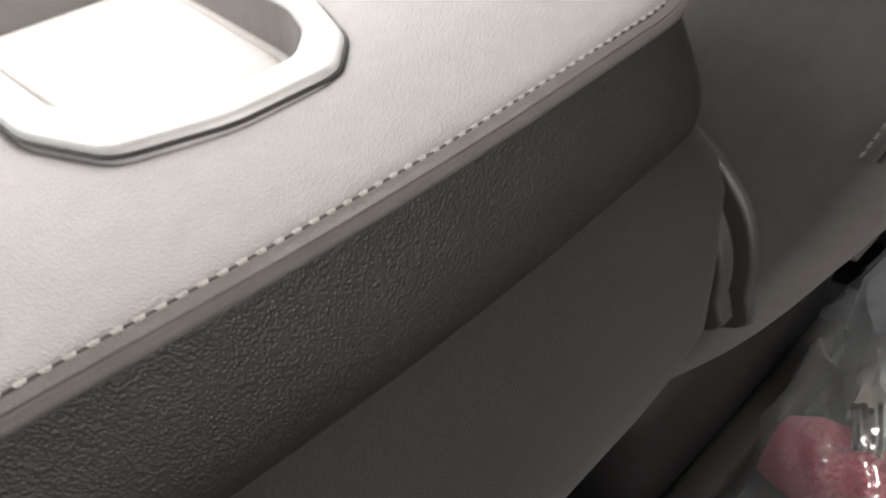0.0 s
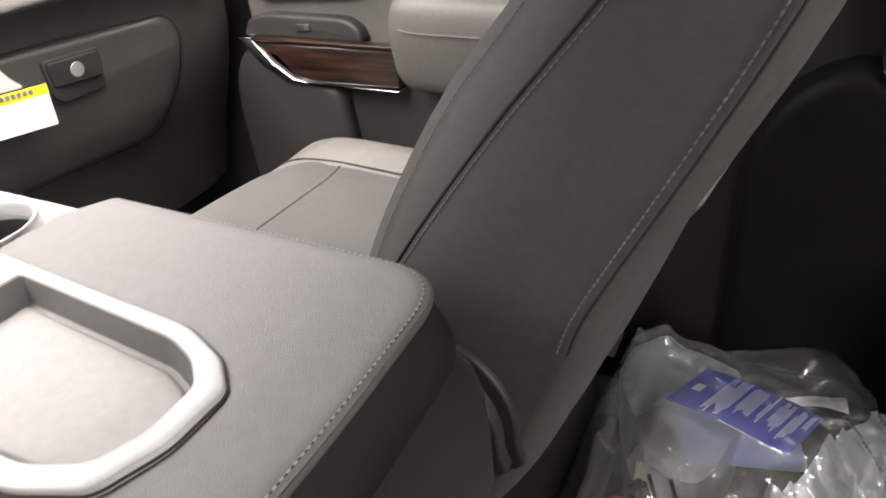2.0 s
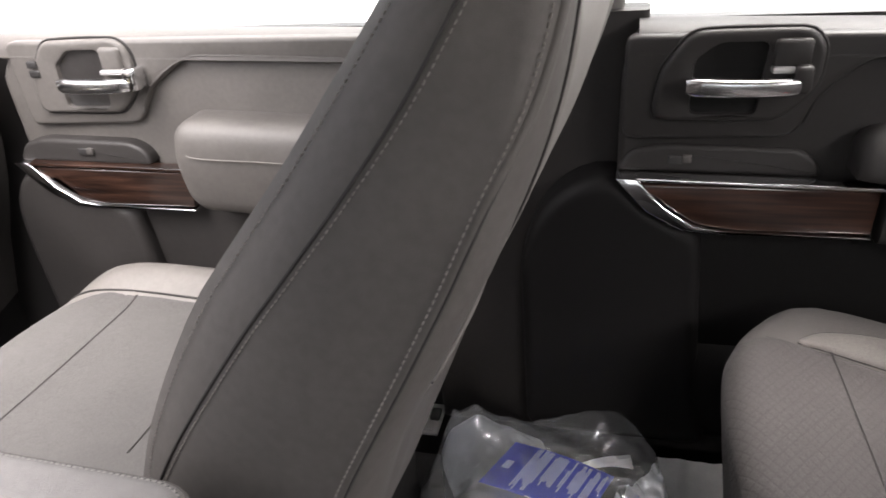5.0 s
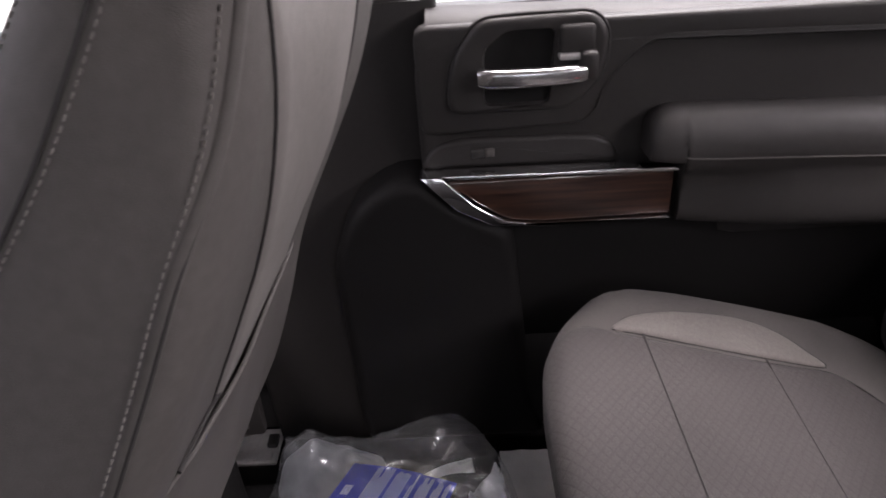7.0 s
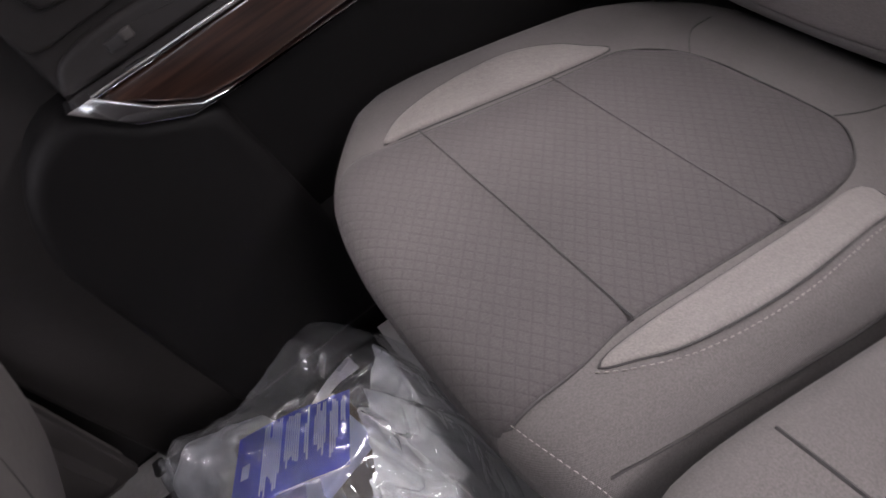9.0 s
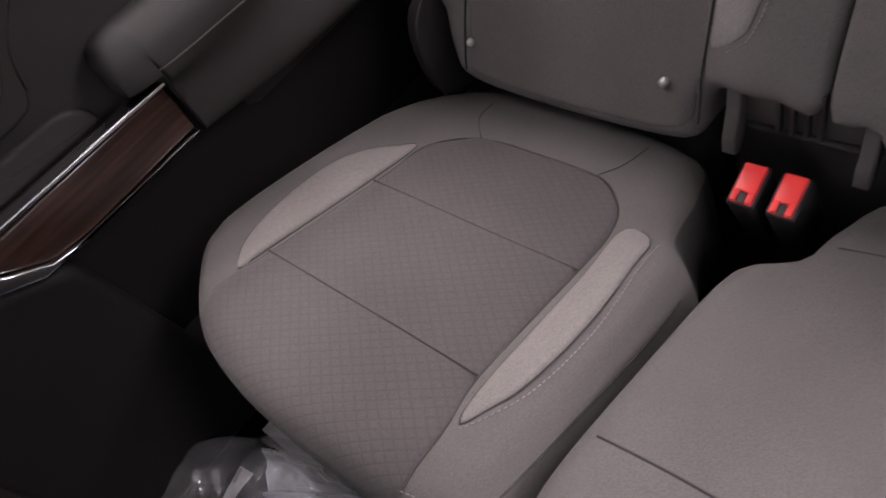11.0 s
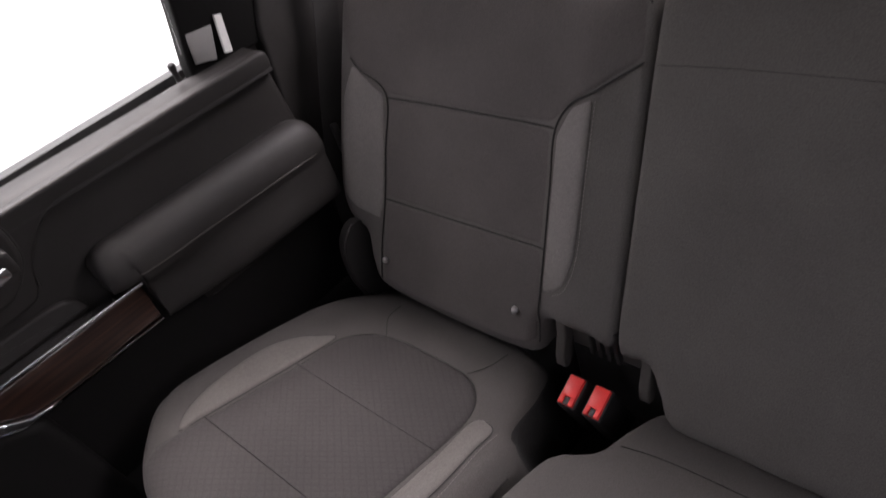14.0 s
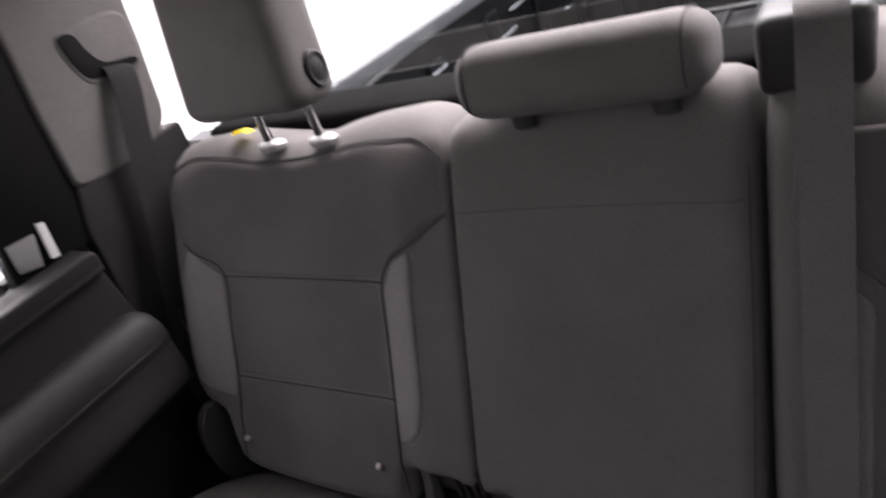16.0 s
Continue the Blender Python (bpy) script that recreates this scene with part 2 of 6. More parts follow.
def spline(points, n, closed=False):
    """n points evenly spread over a smooth curve through the given ones."""
    p = [Vector(q) for q in points]
    k = len(p)
    dense = []
    for i in range(k if closed else k - 1):
        a, b, c, d = (p[(i + j) % k] if closed else p[min(max(i + j, 0), k - 1)] for j in (-1, 0, 1, 2))
        for s in range(16):
            u = s / 16
            dense.append(0.5 * (2 * b + (c - a) * u + (2 * a - 5 * b + 4 * c - d) * u * u + (3 * b - a - 3 * c + d) * u ** 3))
    dense.append(p[0] if closed else p[-1])
    run = [0.0]
    for a, b in zip(dense, dense[1:]):
        run.append(run[-1] + (b - a).length)
    out, j = [], 0
    for i in range(n):
        want = run[-1] * i / (n if closed else n - 1)
        while j < len(run) - 2 and run[j + 1] < want:
            j += 1
        f = (want - run[j]) / max(run[j + 1] - run[j], 1e-9)
        out.append(dense[j].lerp(dense[j + 1], min(max(f, 0), 1)))
    return out


def rounded(points, radius, steps=4):
    """A 2D polygon with its corners rounded. radius: one number, or one a corner."""
    out, k = [], len(points)
    for i in range(k):
        a, b, c = (Vector(points[(i + j) % k]) for j in (-1, 0, 1))
        r = radius[i] if isinstance(radius, (list, tuple)) else radius
        d1, d2 = a - b, c - b
        r1 = min(r, d1.length * 0.48, d2.length * 0.48)
        s, e = b + d1.normalized() * r1, b + d2.normalized() * r1
        for j in range(steps + 1):
            u = j / steps
            out.append(s * (1 - u) ** 2 + b * 2 * u * (1 - u) + e * u * u)
    return out


def densify(points, step):
    out = []
    for a, b in zip(points, points[1:] + points[:1]):
        a, b = Vector(a), Vector(b)
        n = max(1, round((b - a).length / step))
        out += [a.lerp(b, i / n) for i in range(n)]
    return out


def bridge(bm, rings, closed=True, cap=True):
    vs = [[bm.verts.new(p) for p in r] for r in rings]
    n = len(rings[0])
    for a, b in zip(vs, vs[1:]):
        for i in range(n if closed else n - 1):
            j = (i + 1) % n
            bm.faces.new((a[i], a[j], b[j], b[i]))
    if cap and closed:
        bm.faces.new(vs[0])
        bm.faces.new(vs[-1])
    return vs


SCALES = (0.0, 0.015, 0.04, 0.075, 0.12, 0.18, 0.26, 0.38, 0.52, 0.68, 0.84)


def pillow(bm, outline, put, height, edge=0.2, skirt=0.01, scales=SCALES):
    """A padded panel: rings shrink from the outline to its middle and rise by height. put(u, v, h) gives the place."""
    o = [Vector(q[:2]) for q in outline]
    c = sum(o, Vector((0, 0))) / len(o)
    rings = [[put(*q, -skirt) for q in o]]
    for s in scales:
        k = 1 - min(s / edge, 1)
        h = height * math.sqrt(max(0, 1 - k * k))
        rings.append([put(*(c + (q - c) * (1 - s)), h) for q in o])
    vs = bridge(bm, rings, cap=False)
    mid = bm.verts.new(put(*c, height))
    last = vs[-1]
    for i in range(len(last)):
        bm.faces.new((last[i], last[(i + 1) % len(last)], mid))
    bm.faces.new(vs[0])


def slab(bm, outline, put, low, high, bevel=0.003, steps=3):
    """An outline drawn out between two heights, with rounded upper edges."""
    o = []
    for q in outline:
        if not o or (Vector(q[:2]) - o[-1]).length > 0.8 * bevel:
            o.append(Vector(q[:2]))
    if (o[-1] - o[0]).length < 0.8 * bevel:
        o.pop()
    area = sum(a.x * b.y - b.x * a.y for a, b in zip(o, o[1:] + o[:1]))
    side = 1 if area > 0 else -1
    norm = []
    for i in range(len(o)):
        d = (o[(i + 1) % len(o)] - o[i - 1])
        norm.append(Vector((-d.y, d.x)).normalized() * side if d.length else Vector((0, 0)))
    rings = [[put(*q, low) for q in o]]
    for s in range(steps + 1):
        a = math.pi / 2 * s / steps
        rings.append([put(*(q + n * bevel * (1 - math.cos(a))), high - bevel + bevel * math.sin(a)) for q, n in zip(o, norm)])
    bridge(bm, rings)


def tube(bm, path, radius, sides=6, closed=False):
    path = [Vector(q) for q in path]
    rings, last = [], None
    k = len(path)
    for i, q in enumerate(path):
        a = path[(i - 1) % k] if closed or i else q
        b = path[(i + 1) % k] if closed or i < k - 1 else q
        d = (b - a).normalized()
        if last is None:
            last = d.orthogonal().normalized()
        x = (last - d * last.dot(d)).normalized()
        last = x
        y = d.cross(x)
        rings.append([q + (x * math.cos(t) + y * math.sin(t)) * radius for t in (2 * math.pi * j / sides for j in range(sides))])
    if closed:
        vs = [[bm.verts.new(p) for p in r] for r in rings]
        for a, b in zip(vs, vs[1:] + vs[:1]):
            for i in range(sides):
                j = (i + 1) % sides
                bm.faces.new((a[i], a[j], b[j], b[i]))
    else:
        bridge(bm, rings)


def stitches(bm, path, pitch=0.008, share=0.66, radius=0.0009):
    """Short threads along a path, each a bowed lozenge with its ends sunk."""
    pts = [Vector(q) for q in path]
    total = sum((b - a).length for a, b in zip(pts, pts[1:]))
    n = max(2, int(total / pitch))
    even = spline(pts, n * 3 + 1)
    for i in range(n):
        a, b = even[3 * i], even[3 * i + 3]
        d = (b - a)
        a, b = a + d * (1 - share) / 2, b - d * (1 - share) / 2
        m = even[3 * i + 1].lerp(even[3 * i + 2], 0.5)
        x = d.normalized().orthogonal().normalized()
        y = d.normalized().cross(x)
        rings = []
        for s, k in ((0.0, 0.35), (0.2, 0.9), (0.5, 1.0), (0.8, 0.9), (1.0, 0.35)):
            c = a.lerp(b, s) + (m - a.lerp(b, 0.5)) * (1 - abs(2 * s - 1))
            rings.append([c + (x * math.cos(t) + y * math.sin(t)) * radius * k for t in (0, 1.0472, 2.0944, 3.1416, 4.1888, 5.236)])
        bridge(bm, rings)


def rbox(bm, lo, hi, bevel=0.004, turn=None, segments=2):
    """A box between two corners with rounded edges."""
    lo, hi = Vector(lo), Vector(hi)
    made = bmesh.ops.create_cube(bm, size=1.0)["verts"]
    for v in made:
        v.co = Vector((lo[i] + (hi[i] - lo[i]) * (v.co[i] + 0.5) for i in range(3)))
    edges = {e for v in made for e in v.link_edges}
    b = min(bevel, min(hi - lo) * 0.45)
    made = bmesh.ops.bevel(bm, geom=list(edges), offset=b, segments=segments, profile=0.5, affect="EDGES")["verts"] if b > 0 else made
    if turn is not None:
        mid = (lo + hi) / 2
        m = Matrix.Translation(mid) @ turn @ Matrix.Translation(-mid)
        # the whole cube: everything linked to the bevelled verts
        seen, todo = set(made), list(made)
        while todo:
            for e in todo.pop().link_edges:
                for v in e.verts:
                    if v not in seen:
                        seen.add(v)
                        todo.append(v)
        bmesh.ops.transform(bm, matrix=m, verts=list(seen))


def one(build, *args, **more):
    bm = bmesh.new()
    build(bm, *args, **more)
    return bm


def grid(bm, nu, nv, put):
    vs = [[bm.verts.new(put(i / nu, j / nv)) for j in range(nv + 1)] for i in range(nu + 1)]
    for i in range(nu):
        for j in range(nv):
            bm.faces.new((vs[i][j], vs[i + 1][j], vs[i + 1][j + 1], vs[i][j + 1]))


def edge_distance(outline):
    """A function that tells how far inside an outline a point lies."""
    a = np.array([tuple(q)[:2] for q in outline])
    d = np.roll(a, -1, axis=0) - a
    l2 = (d * d).sum(1)

    def far(u, v):
        q = np.array((u, v)) - a
        f = np.clip((q * d).sum(1) / np.maximum(l2, 1e-12), 0, 1)
        return float(np.sqrt(((q - d * f[:, None]) ** 2).sum(1).min()))

    return far


def roll_off(d, reach, drop):
    k = 1 - min(d / reach, 1)
    return drop * (1 - math.sqrt(max(0, 1 - k * k)))


def lerp_table(table, s):
    for (a, x), (b, y) in zip(table, table[1:]):
        if s <= b:
            f = max(0.0, (s - a) / (b - a))
            return x + (y - x) * f
    return table[-1][1]


def smooth_table(table):
    """A smooth curve through rows of (place, value)."""
    pts = spline([(a, b, 0) for a, b in table], 80)
    rows = [(p.x, p.y) for p in pts]
    return lambda s: lerp_table(rows, s)


# ---------------------------------------------------------------- cabin shell
bm = bmesh.new()
rbox(bm, (-2.1, -0.92, -0.06), (0.45, 0.92, 0.0), 0.0)
setting("floor", bm, CARPET, "black carpeted truck cabin floor", "floor")

bm = bmesh.new()
rings = []
for y, z in ((-0.76, 1.36), (-0.6, 1.42), (0, 1.44), (0.6, 1.42), (0.76, 1.36)):
    rings.append([Vector((-1.32, y, z)), Vector((-0.4, y, z + 0.01)), Vector((0.36, y, z - 0.02)), Vector((0.36, y, z + 0.03)), Vector((-1.32, y, z + 0.05))])
bridge(bm, rings)
setting("ceiling", bm, HEADLINER, "pale grey cloth truck headliner", "ceiling")


def side_wall(name, y, top_y, label):
    """A body side: the sheet below the windows, and above them posts and the roof rail."""
    s = 1 if y > 0 else -1
    bm = bmesh.new()
    rbox(bm, (-2.1, min(y, y + 0.03 * s), -0.05), (0.45, max(y, y + 0.03 * s), 0.845), 0.0)
    rbox(bm, (-2.1, min(top_y, top_y + 0.05 * s), 1.335), (0.45, max(top_y, top_y + 0.05 * s), 1.42), 0.01)
    if s < 0:
        for a, b, low in ((-2.1, -1.55, 0.84), (-0.90, -0.70, 0.84), (-0.06, 0.45, 0.84), (-0.70, -0.06, 1.33), (-1.55, -0.90, 1.33)):
            rbox(bm, (a, -0.90, low), (b, -0.84, 1.40), 0.0)
    return setting(name, bm, BLACK, label, "wall")


side_wall("wall_passenger", 0.905, 0.79, "dark painted truck body side below the windows")
side_wall("wall_driver", -0.935, -0.79, "dark painted truck body side on the driver side")

# back panel of the cab, below and round the rear window
bm = bmesh.new()
rbox(bm, (0.40, -0.93, -0.05), (0.45, 0.93, 0.86), 0.0)
rbox(bm, (0.36, -0.93, 1.33), (0.42, 0.93, 1.42), 0.01)
setting("wall_rear", bm, BLACK, "black lower panel of the cab's rear wall", "wall")
bm = bmesh.new()
rbox(bm, (0.335, -0.76, 0.83), (0.45, 0.76, 0.904), 0.012)
setting("trim_rear_shelf", bm, SHELF, "dark carpeted ledge under the rear window", "trim")

# front bulkhead below the windshield
bm = bmesh.new()
rbox(bm, (-2.1, -0.92, -0.05), (-2.06, 0.92, 0.92), 0.0)
setting("wall_front", bm, BLACK, "dark bulkhead behind the dashboard", "wall")


def post(name, low, high, width, depth, material, label, bevel=0.012):
    """A slanted window post from one point to another."""
    bm = bmesh.new()
    rings = []
    a, b = Vector(low), Vector(high)
    for s in (0, 0.33, 0.66, 1):
        c = a.lerp(b, s)
        rings.append([c + Vector((x, y, 0)) for x, y in rounded([(-width / 2, -depth / 2), (width / 2, -depth / 2), (width / 2, depth / 2), (-width / 2, depth / 2)], bevel, 3)])
    bridge(bm, rings)
    return setting(name, bm, material, label, "pillar")


for s, side in ((1, "passenger"), (-1, "driver")):
    post(f"pillar_front_{side}", (-2.10, 0.86 * s, 0.88), (-1.42, 0.76 * s, 1.38), 0.09, 0.07, PALE_TRIM, "pale grey windshield post trim")
    post(f"pillar_middle_{side}", (-0.80, 0.885 * s, 0.868), (-0.76, 0.80 * s, 1.38), 0.21, 0.05, PALE_TRIM, "pale grey upper trim of the middle door post")
post("pillar_rear_driver", (0.20, -0.86, 0.86), (0.22, -0.78, 1.38), 0.30, 0.06, PALE_TRIM, "pale grey rear corner post trim")

# lower middle post between the doors, passenger side
bm = bmesh.new()
bridge(bm, [[Vector((x, y, z)) for x, y in rounded([(-1.02, 0.90), (-1.02, 0.835 + 0.035 * max(0, 1 - z / 0.4)), (-0.66, 0.845 + 0.03 * max(0, 1 - z / 0.4)), (-0.66, 0.90)], 0.012, 3)] for z in (0.056, 0.2, 0.4, 0.6, 0.868)])
setting("pillar_middle_lower", bm, DOOR_VINYL, "dark plastic lower trim of the middle door post", "pillar")

# sill plate
bm = bmesh.new()
rbox(bm, (-1.75, 0.805, 0.0), (0.05, 0.92, 0.052), 0.004)
sill = setting("trim_sill", bm, DOOR_LOW, "black plastic door sill with a pale plate", "trim")
bm = bmesh.new()
rbox(bm, (-1.14, 0.808, 0.048), (-1.02, 0.895, 0.057), 0.002)
rbox(bm, (-1.13, 0.815, 0.055), (-1.03, 0.835, 0.060), 0.002)
part("sill_plate", bm, SILL, sill, "pale grey plastic plate")
bm = bmesh.new()
rbox(bm, (-1.045, 0.845, 0.05), (-1.025, 0.875, 0.066), 0.003)
part("clip", bm, BLACK, sill, "black plastic clip")


def pane(name, corners, label):
    """A window glass, 4 mm thick."""
    bm = bmesh.new()
    c = [Vector(q) for q in corners]
    n = (c[1] - c[0]).cross(c[3] - c[0]).normalized() * 0.002
    bridge(bm, [[q - n for q in c], [q + n for q in c]])
    ob = setting(name, bm, GLASS, label, "window")
    ob.visible_shadow = False
    return ob


pane("window_1", ((-1.72, 0.872, 0.85), (-0.90, 0.872, 0.85), (-0.87, 0.80, 1.36), (-1.36, 0.80, 1.36)), "clear glass of the front passenger window")
pane("window_2", ((-0.70, 0.872, 0.84), (-0.07, 0.872, 0.84), (0.0, 0.80, 1.36), (-0.66, 0.80, 1.36)), "clear glass of the rear passenger window")
pane("window_4", ((-0.70, -0.885, 0.84), (-0.06, -0.885, 0.84), (-0.06, -0.875, 1.34), (-0.70, -0.875, 1.34)), "clear glass of the rear driver window")
pane("window_5", ((-1.55, -0.885, 0.84), (-0.90, -0.885, 0.84), (-0.90, -0.875, 1.34), (-1.55, -0.875, 1.34)), "clear glass of the front driver window")
rear_window = pane("window_3", ((0.405, -0.72, 0.89), (0.405, 0.72, 0.89), (0.37, 0.70, 1.36), (0.37, -0.70, 1.36)), "rear window glass with heating lines")
for i in range(7):
    bm = bmesh.new()
    z = 0.935 + 0.045 * i
    x = 0.400 - 0.075 * (z - 0.89)
    tube(bm, [(x, -0.68, z), (x, 0.68, z)], 0.0005, 5)
    part("heating_line", bm, HEATER, rear_window)

# ---------------------------------------------------------------- rear bench, passenger seat cushion


def shell_of(outline, plane, reach, drop, extra=None):
    """put(u, v, h) for a cushion seen from above: a plane that rolls off towards its outline."""
    far = edge_distance(outline)

    def put(u, v, h):
        z = plane(u, v) - roll_off(far(u, v), reach, drop)
        if extra:
            z += extra(u, v)
        return Vector((u, v, z + h))

    return put


def bench_plane(x, y):
    return 0.46 - 0.30 * (x + 0.34) - 0.10 * max(0, -0.40 - x) ** 1.5


def seam(parent, put, points, n=40, lift=0.0006, radius=0.0016, name="seam"):
    path = [put(p.x, p.y, lift) for p in spline([(*q, 0) for q in points], n)]
    return part(name, one(tube, path, radius, 5), CREASE, parent)


def stitched(parent, put, points, n=60, lift=0.0010, pitch=0.006, material=None, radius=0.0006):
    path = [put(p.x, p.y, lift) for p in spline([(*q, 0) for q in points], n)]
    ob = part("stitching", one(stitches, path, pitch, 0.66, radius), material or DARK_THREAD, parent)
    return tagged(ob, kind="stuff")


cushion_outline = spline([(-0.562, 0.43), (-0.558, 0.30), (-0.545, 0.215), (-0.512, 0.188), (-0.44, 0.188), (-0.30, 0.184), (-0.215, 0.184), (-0.185, 0.206), (-0.162, 0.230), (-0.125, 0.243),
                          (-0.06, 0.258), (0.0, 0.295), (0.035, 0.45), (0.035, 0.60), (0.0, 0.69), (-0.075, 0.738), (-0.16, 0.757), (-0.28, 0.760), (-0.41, 0.738), (-0.497, 0.672), (-0.543, 0.59), (-0.558, 0.51)], 130, True)


def bolster(x, y):
    side = math.exp(-((y - 0.70) / 0.035) ** 2) + math.exp(-((y - 0.222) / 0.03) ** 2)
    inner = max(0.0, min(1, (0.203 - y) / 0.016)) ** 2 * min(1, max(0, (-0.19 - x) / 0.03)) * min(1, max(0, (x + 0.52) / 0.04))
    return 0.014 * side * min(1, max(0, (-0.02 - x) / 0.12)) * min(1, max(0, (x + 0.56) / 0.1)) - 0.024 * inner


rear_seat = thing("rear_passenger_seat", (-0.1, 0.45, 0.0), "charcoal cloth rear passenger seat with paler grey side inserts", "car seat")
on_seat = shell_of(cushion_outline, bench_plane, 0.055, 0.042, bolster)
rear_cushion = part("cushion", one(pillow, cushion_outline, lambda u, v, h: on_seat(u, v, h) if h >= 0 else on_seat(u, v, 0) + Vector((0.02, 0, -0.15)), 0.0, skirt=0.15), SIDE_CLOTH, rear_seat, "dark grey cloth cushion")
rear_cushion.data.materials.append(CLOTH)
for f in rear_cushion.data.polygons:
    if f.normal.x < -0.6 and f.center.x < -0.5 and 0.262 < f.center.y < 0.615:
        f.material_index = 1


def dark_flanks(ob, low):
    """Sets a cushion's steep faces towards the buckles to the black carpet material."""
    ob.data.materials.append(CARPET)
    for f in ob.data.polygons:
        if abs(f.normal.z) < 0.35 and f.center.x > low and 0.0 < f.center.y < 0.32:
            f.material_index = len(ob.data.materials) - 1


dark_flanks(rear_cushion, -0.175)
seat_panel = spline([(-0.560, 0.43), (-0.557, 0.34), (-0.549, 0.268), (-0.520, 0.260), (-0.46, 0.266), (-0.415, 0.277), (-0.26, 0.285), (-0.19, 0.291), (-0.155, 0.305), (-0.125, 0.335), (-0.11, 0.366), (-0.106, 0.45),
                     (-0.11, 0.545), (-0.135, 0.582), (-0.165, 0.606), (-0.255, 0.602), (-0.42, 0.606), (-0.463, 0.611), (-0.512, 0.612), (-0.540, 0.580), (-0.556, 0.51)], 130, True)
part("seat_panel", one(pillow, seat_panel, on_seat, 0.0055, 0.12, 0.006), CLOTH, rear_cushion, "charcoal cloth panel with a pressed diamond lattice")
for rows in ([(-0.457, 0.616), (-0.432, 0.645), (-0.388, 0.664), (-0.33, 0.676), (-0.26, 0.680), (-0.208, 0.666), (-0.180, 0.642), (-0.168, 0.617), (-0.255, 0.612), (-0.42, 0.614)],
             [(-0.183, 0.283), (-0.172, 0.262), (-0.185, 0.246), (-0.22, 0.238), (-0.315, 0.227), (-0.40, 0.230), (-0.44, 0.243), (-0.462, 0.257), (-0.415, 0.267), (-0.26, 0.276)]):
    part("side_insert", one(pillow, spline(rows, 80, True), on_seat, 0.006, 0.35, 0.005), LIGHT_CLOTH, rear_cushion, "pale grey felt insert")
    seam(rear_cushion, on_seat, rows + rows[:1], 90, 0.0005, 0.0011)
seam(rear_cushion, lambda u, v, h: on_seat(u, v, h + 0.0056), [(-0.418, 0.608), (-0.417, 0.50), (-0.416, 0.38), (-0.416, 0.275)], 40, 0.0003, 0.0015)
seam(rear_cushion, lambda u, v, h: on_seat(u, v, h + 0.0056), [(-0.256, 0.605), (-0.257, 0.50), (-0.258, 0.40), (-0.258, 0.283)], 40, -0.0003, 0.0013)
seam(rear_cushion, on_seat, [tuple(p) for p in seat_panel[16:114:5]], 110, 0.0005, 0.0013)
stitched(rear_cushion, on_seat, [(-0.182, 0.238), (-0.22, 0.231), (-0.315, 0.219), (-0.40, 0.222), (-0.445, 0.237), (-0.468, 0.254)], 60, material=STITCH)
stitched(rear_cushion, on_seat, [(-0.535, 0.262), (-0.53, 0.24), (-0.522, 0.212), (-0.512, 0.19)], 30, material=STITCH)
seam(rear_cushion, on_seat, [(-0.505, 0.196), (-0.44, 0.194), (-0.30, 0.191), (-0.225, 0.192)], 60, 0.0, 0.0013)
seam(rear_cushion, on_seat, [(-0.107, 0.365), (-0.075, 0.35), (-0.03, 0.345)], 16, 0.0, 0.0010)
seam(rear_cushion, on_seat, [(-0.11, 0.55), (-0.07, 0.59), (-0.03, 0.60)], 16, 0.0, 0.0010)

# rear bench, centre and driver cushion in one
centre_outline = spline([(-0.53, -0.30), (-0.54, -0.05), (-0.535, 0.06), (-0.515, 0.145), (-0.47, 0.174), (-0.30, 0.175), (-0.188, 0.171), (-0.152, 0.157), (-0.133, 0.129), (-0.112, 0.117), (-0.095, 0.114), (-0.078, 0.112),
                         (-0.050, 0.105), (0.0, 0.085), (0.03, 0.02), (0.035, -0.10), (0.035, -0.4), (0.0, -0.68), (-0.12, -0.74), (-0.30, -0.75), (-0.46, -0.70), (-0.52, -0.55)], 130, True)
on_centre = shell_of(centre_outline, lambda x, y: bench_plane(x, y) - 0.002, 0.022, 0.018)
bench = thing("rear_bench", (-0.1, -0.30, 0.0), "plain dark grey cloth rear bench for two seats", "bench seat")
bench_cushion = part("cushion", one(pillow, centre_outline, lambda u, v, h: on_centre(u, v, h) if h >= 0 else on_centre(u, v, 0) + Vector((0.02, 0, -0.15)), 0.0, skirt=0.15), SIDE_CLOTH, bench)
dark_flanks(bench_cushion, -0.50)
seam(bench_cushion, on_centre, [(-0.405, 0.160), (-0.40, 0.08), (-0.40, -0.05), (-0.40, -0.40)], 40, 0.0)
seam(bench_cushion, on_centre, [(-0.098, 0.095), (-0.086, 0.03), (-0.082, -0.1), (-0.082, -0.4)], 40, 0.0, 0.0011)

# bench base under the cushions
bm = bmesh.new()
rbox(bm, (-0.42, -0.75, 0.0), (0.30, 0.060, 0.33), 0.03)
part("seat_base", bm, BLACK, bench, "black moulded box under the cushion")
bm = bmesh.new()
rbox(bm, (-0.42, 0.30, 0.0), (0.30, 0.72, 0.33), 0.03)
part("seat_base", bm, BLACK, rear_seat, "black moulded box under the cushion")

# ---------------------------------------------------------------- rear bench, backrests


def back_profile(z):
    return 0.48 * (z - 0.45) if z < 0.88 else 0.2064 + 0.60 * (z - 0.88)


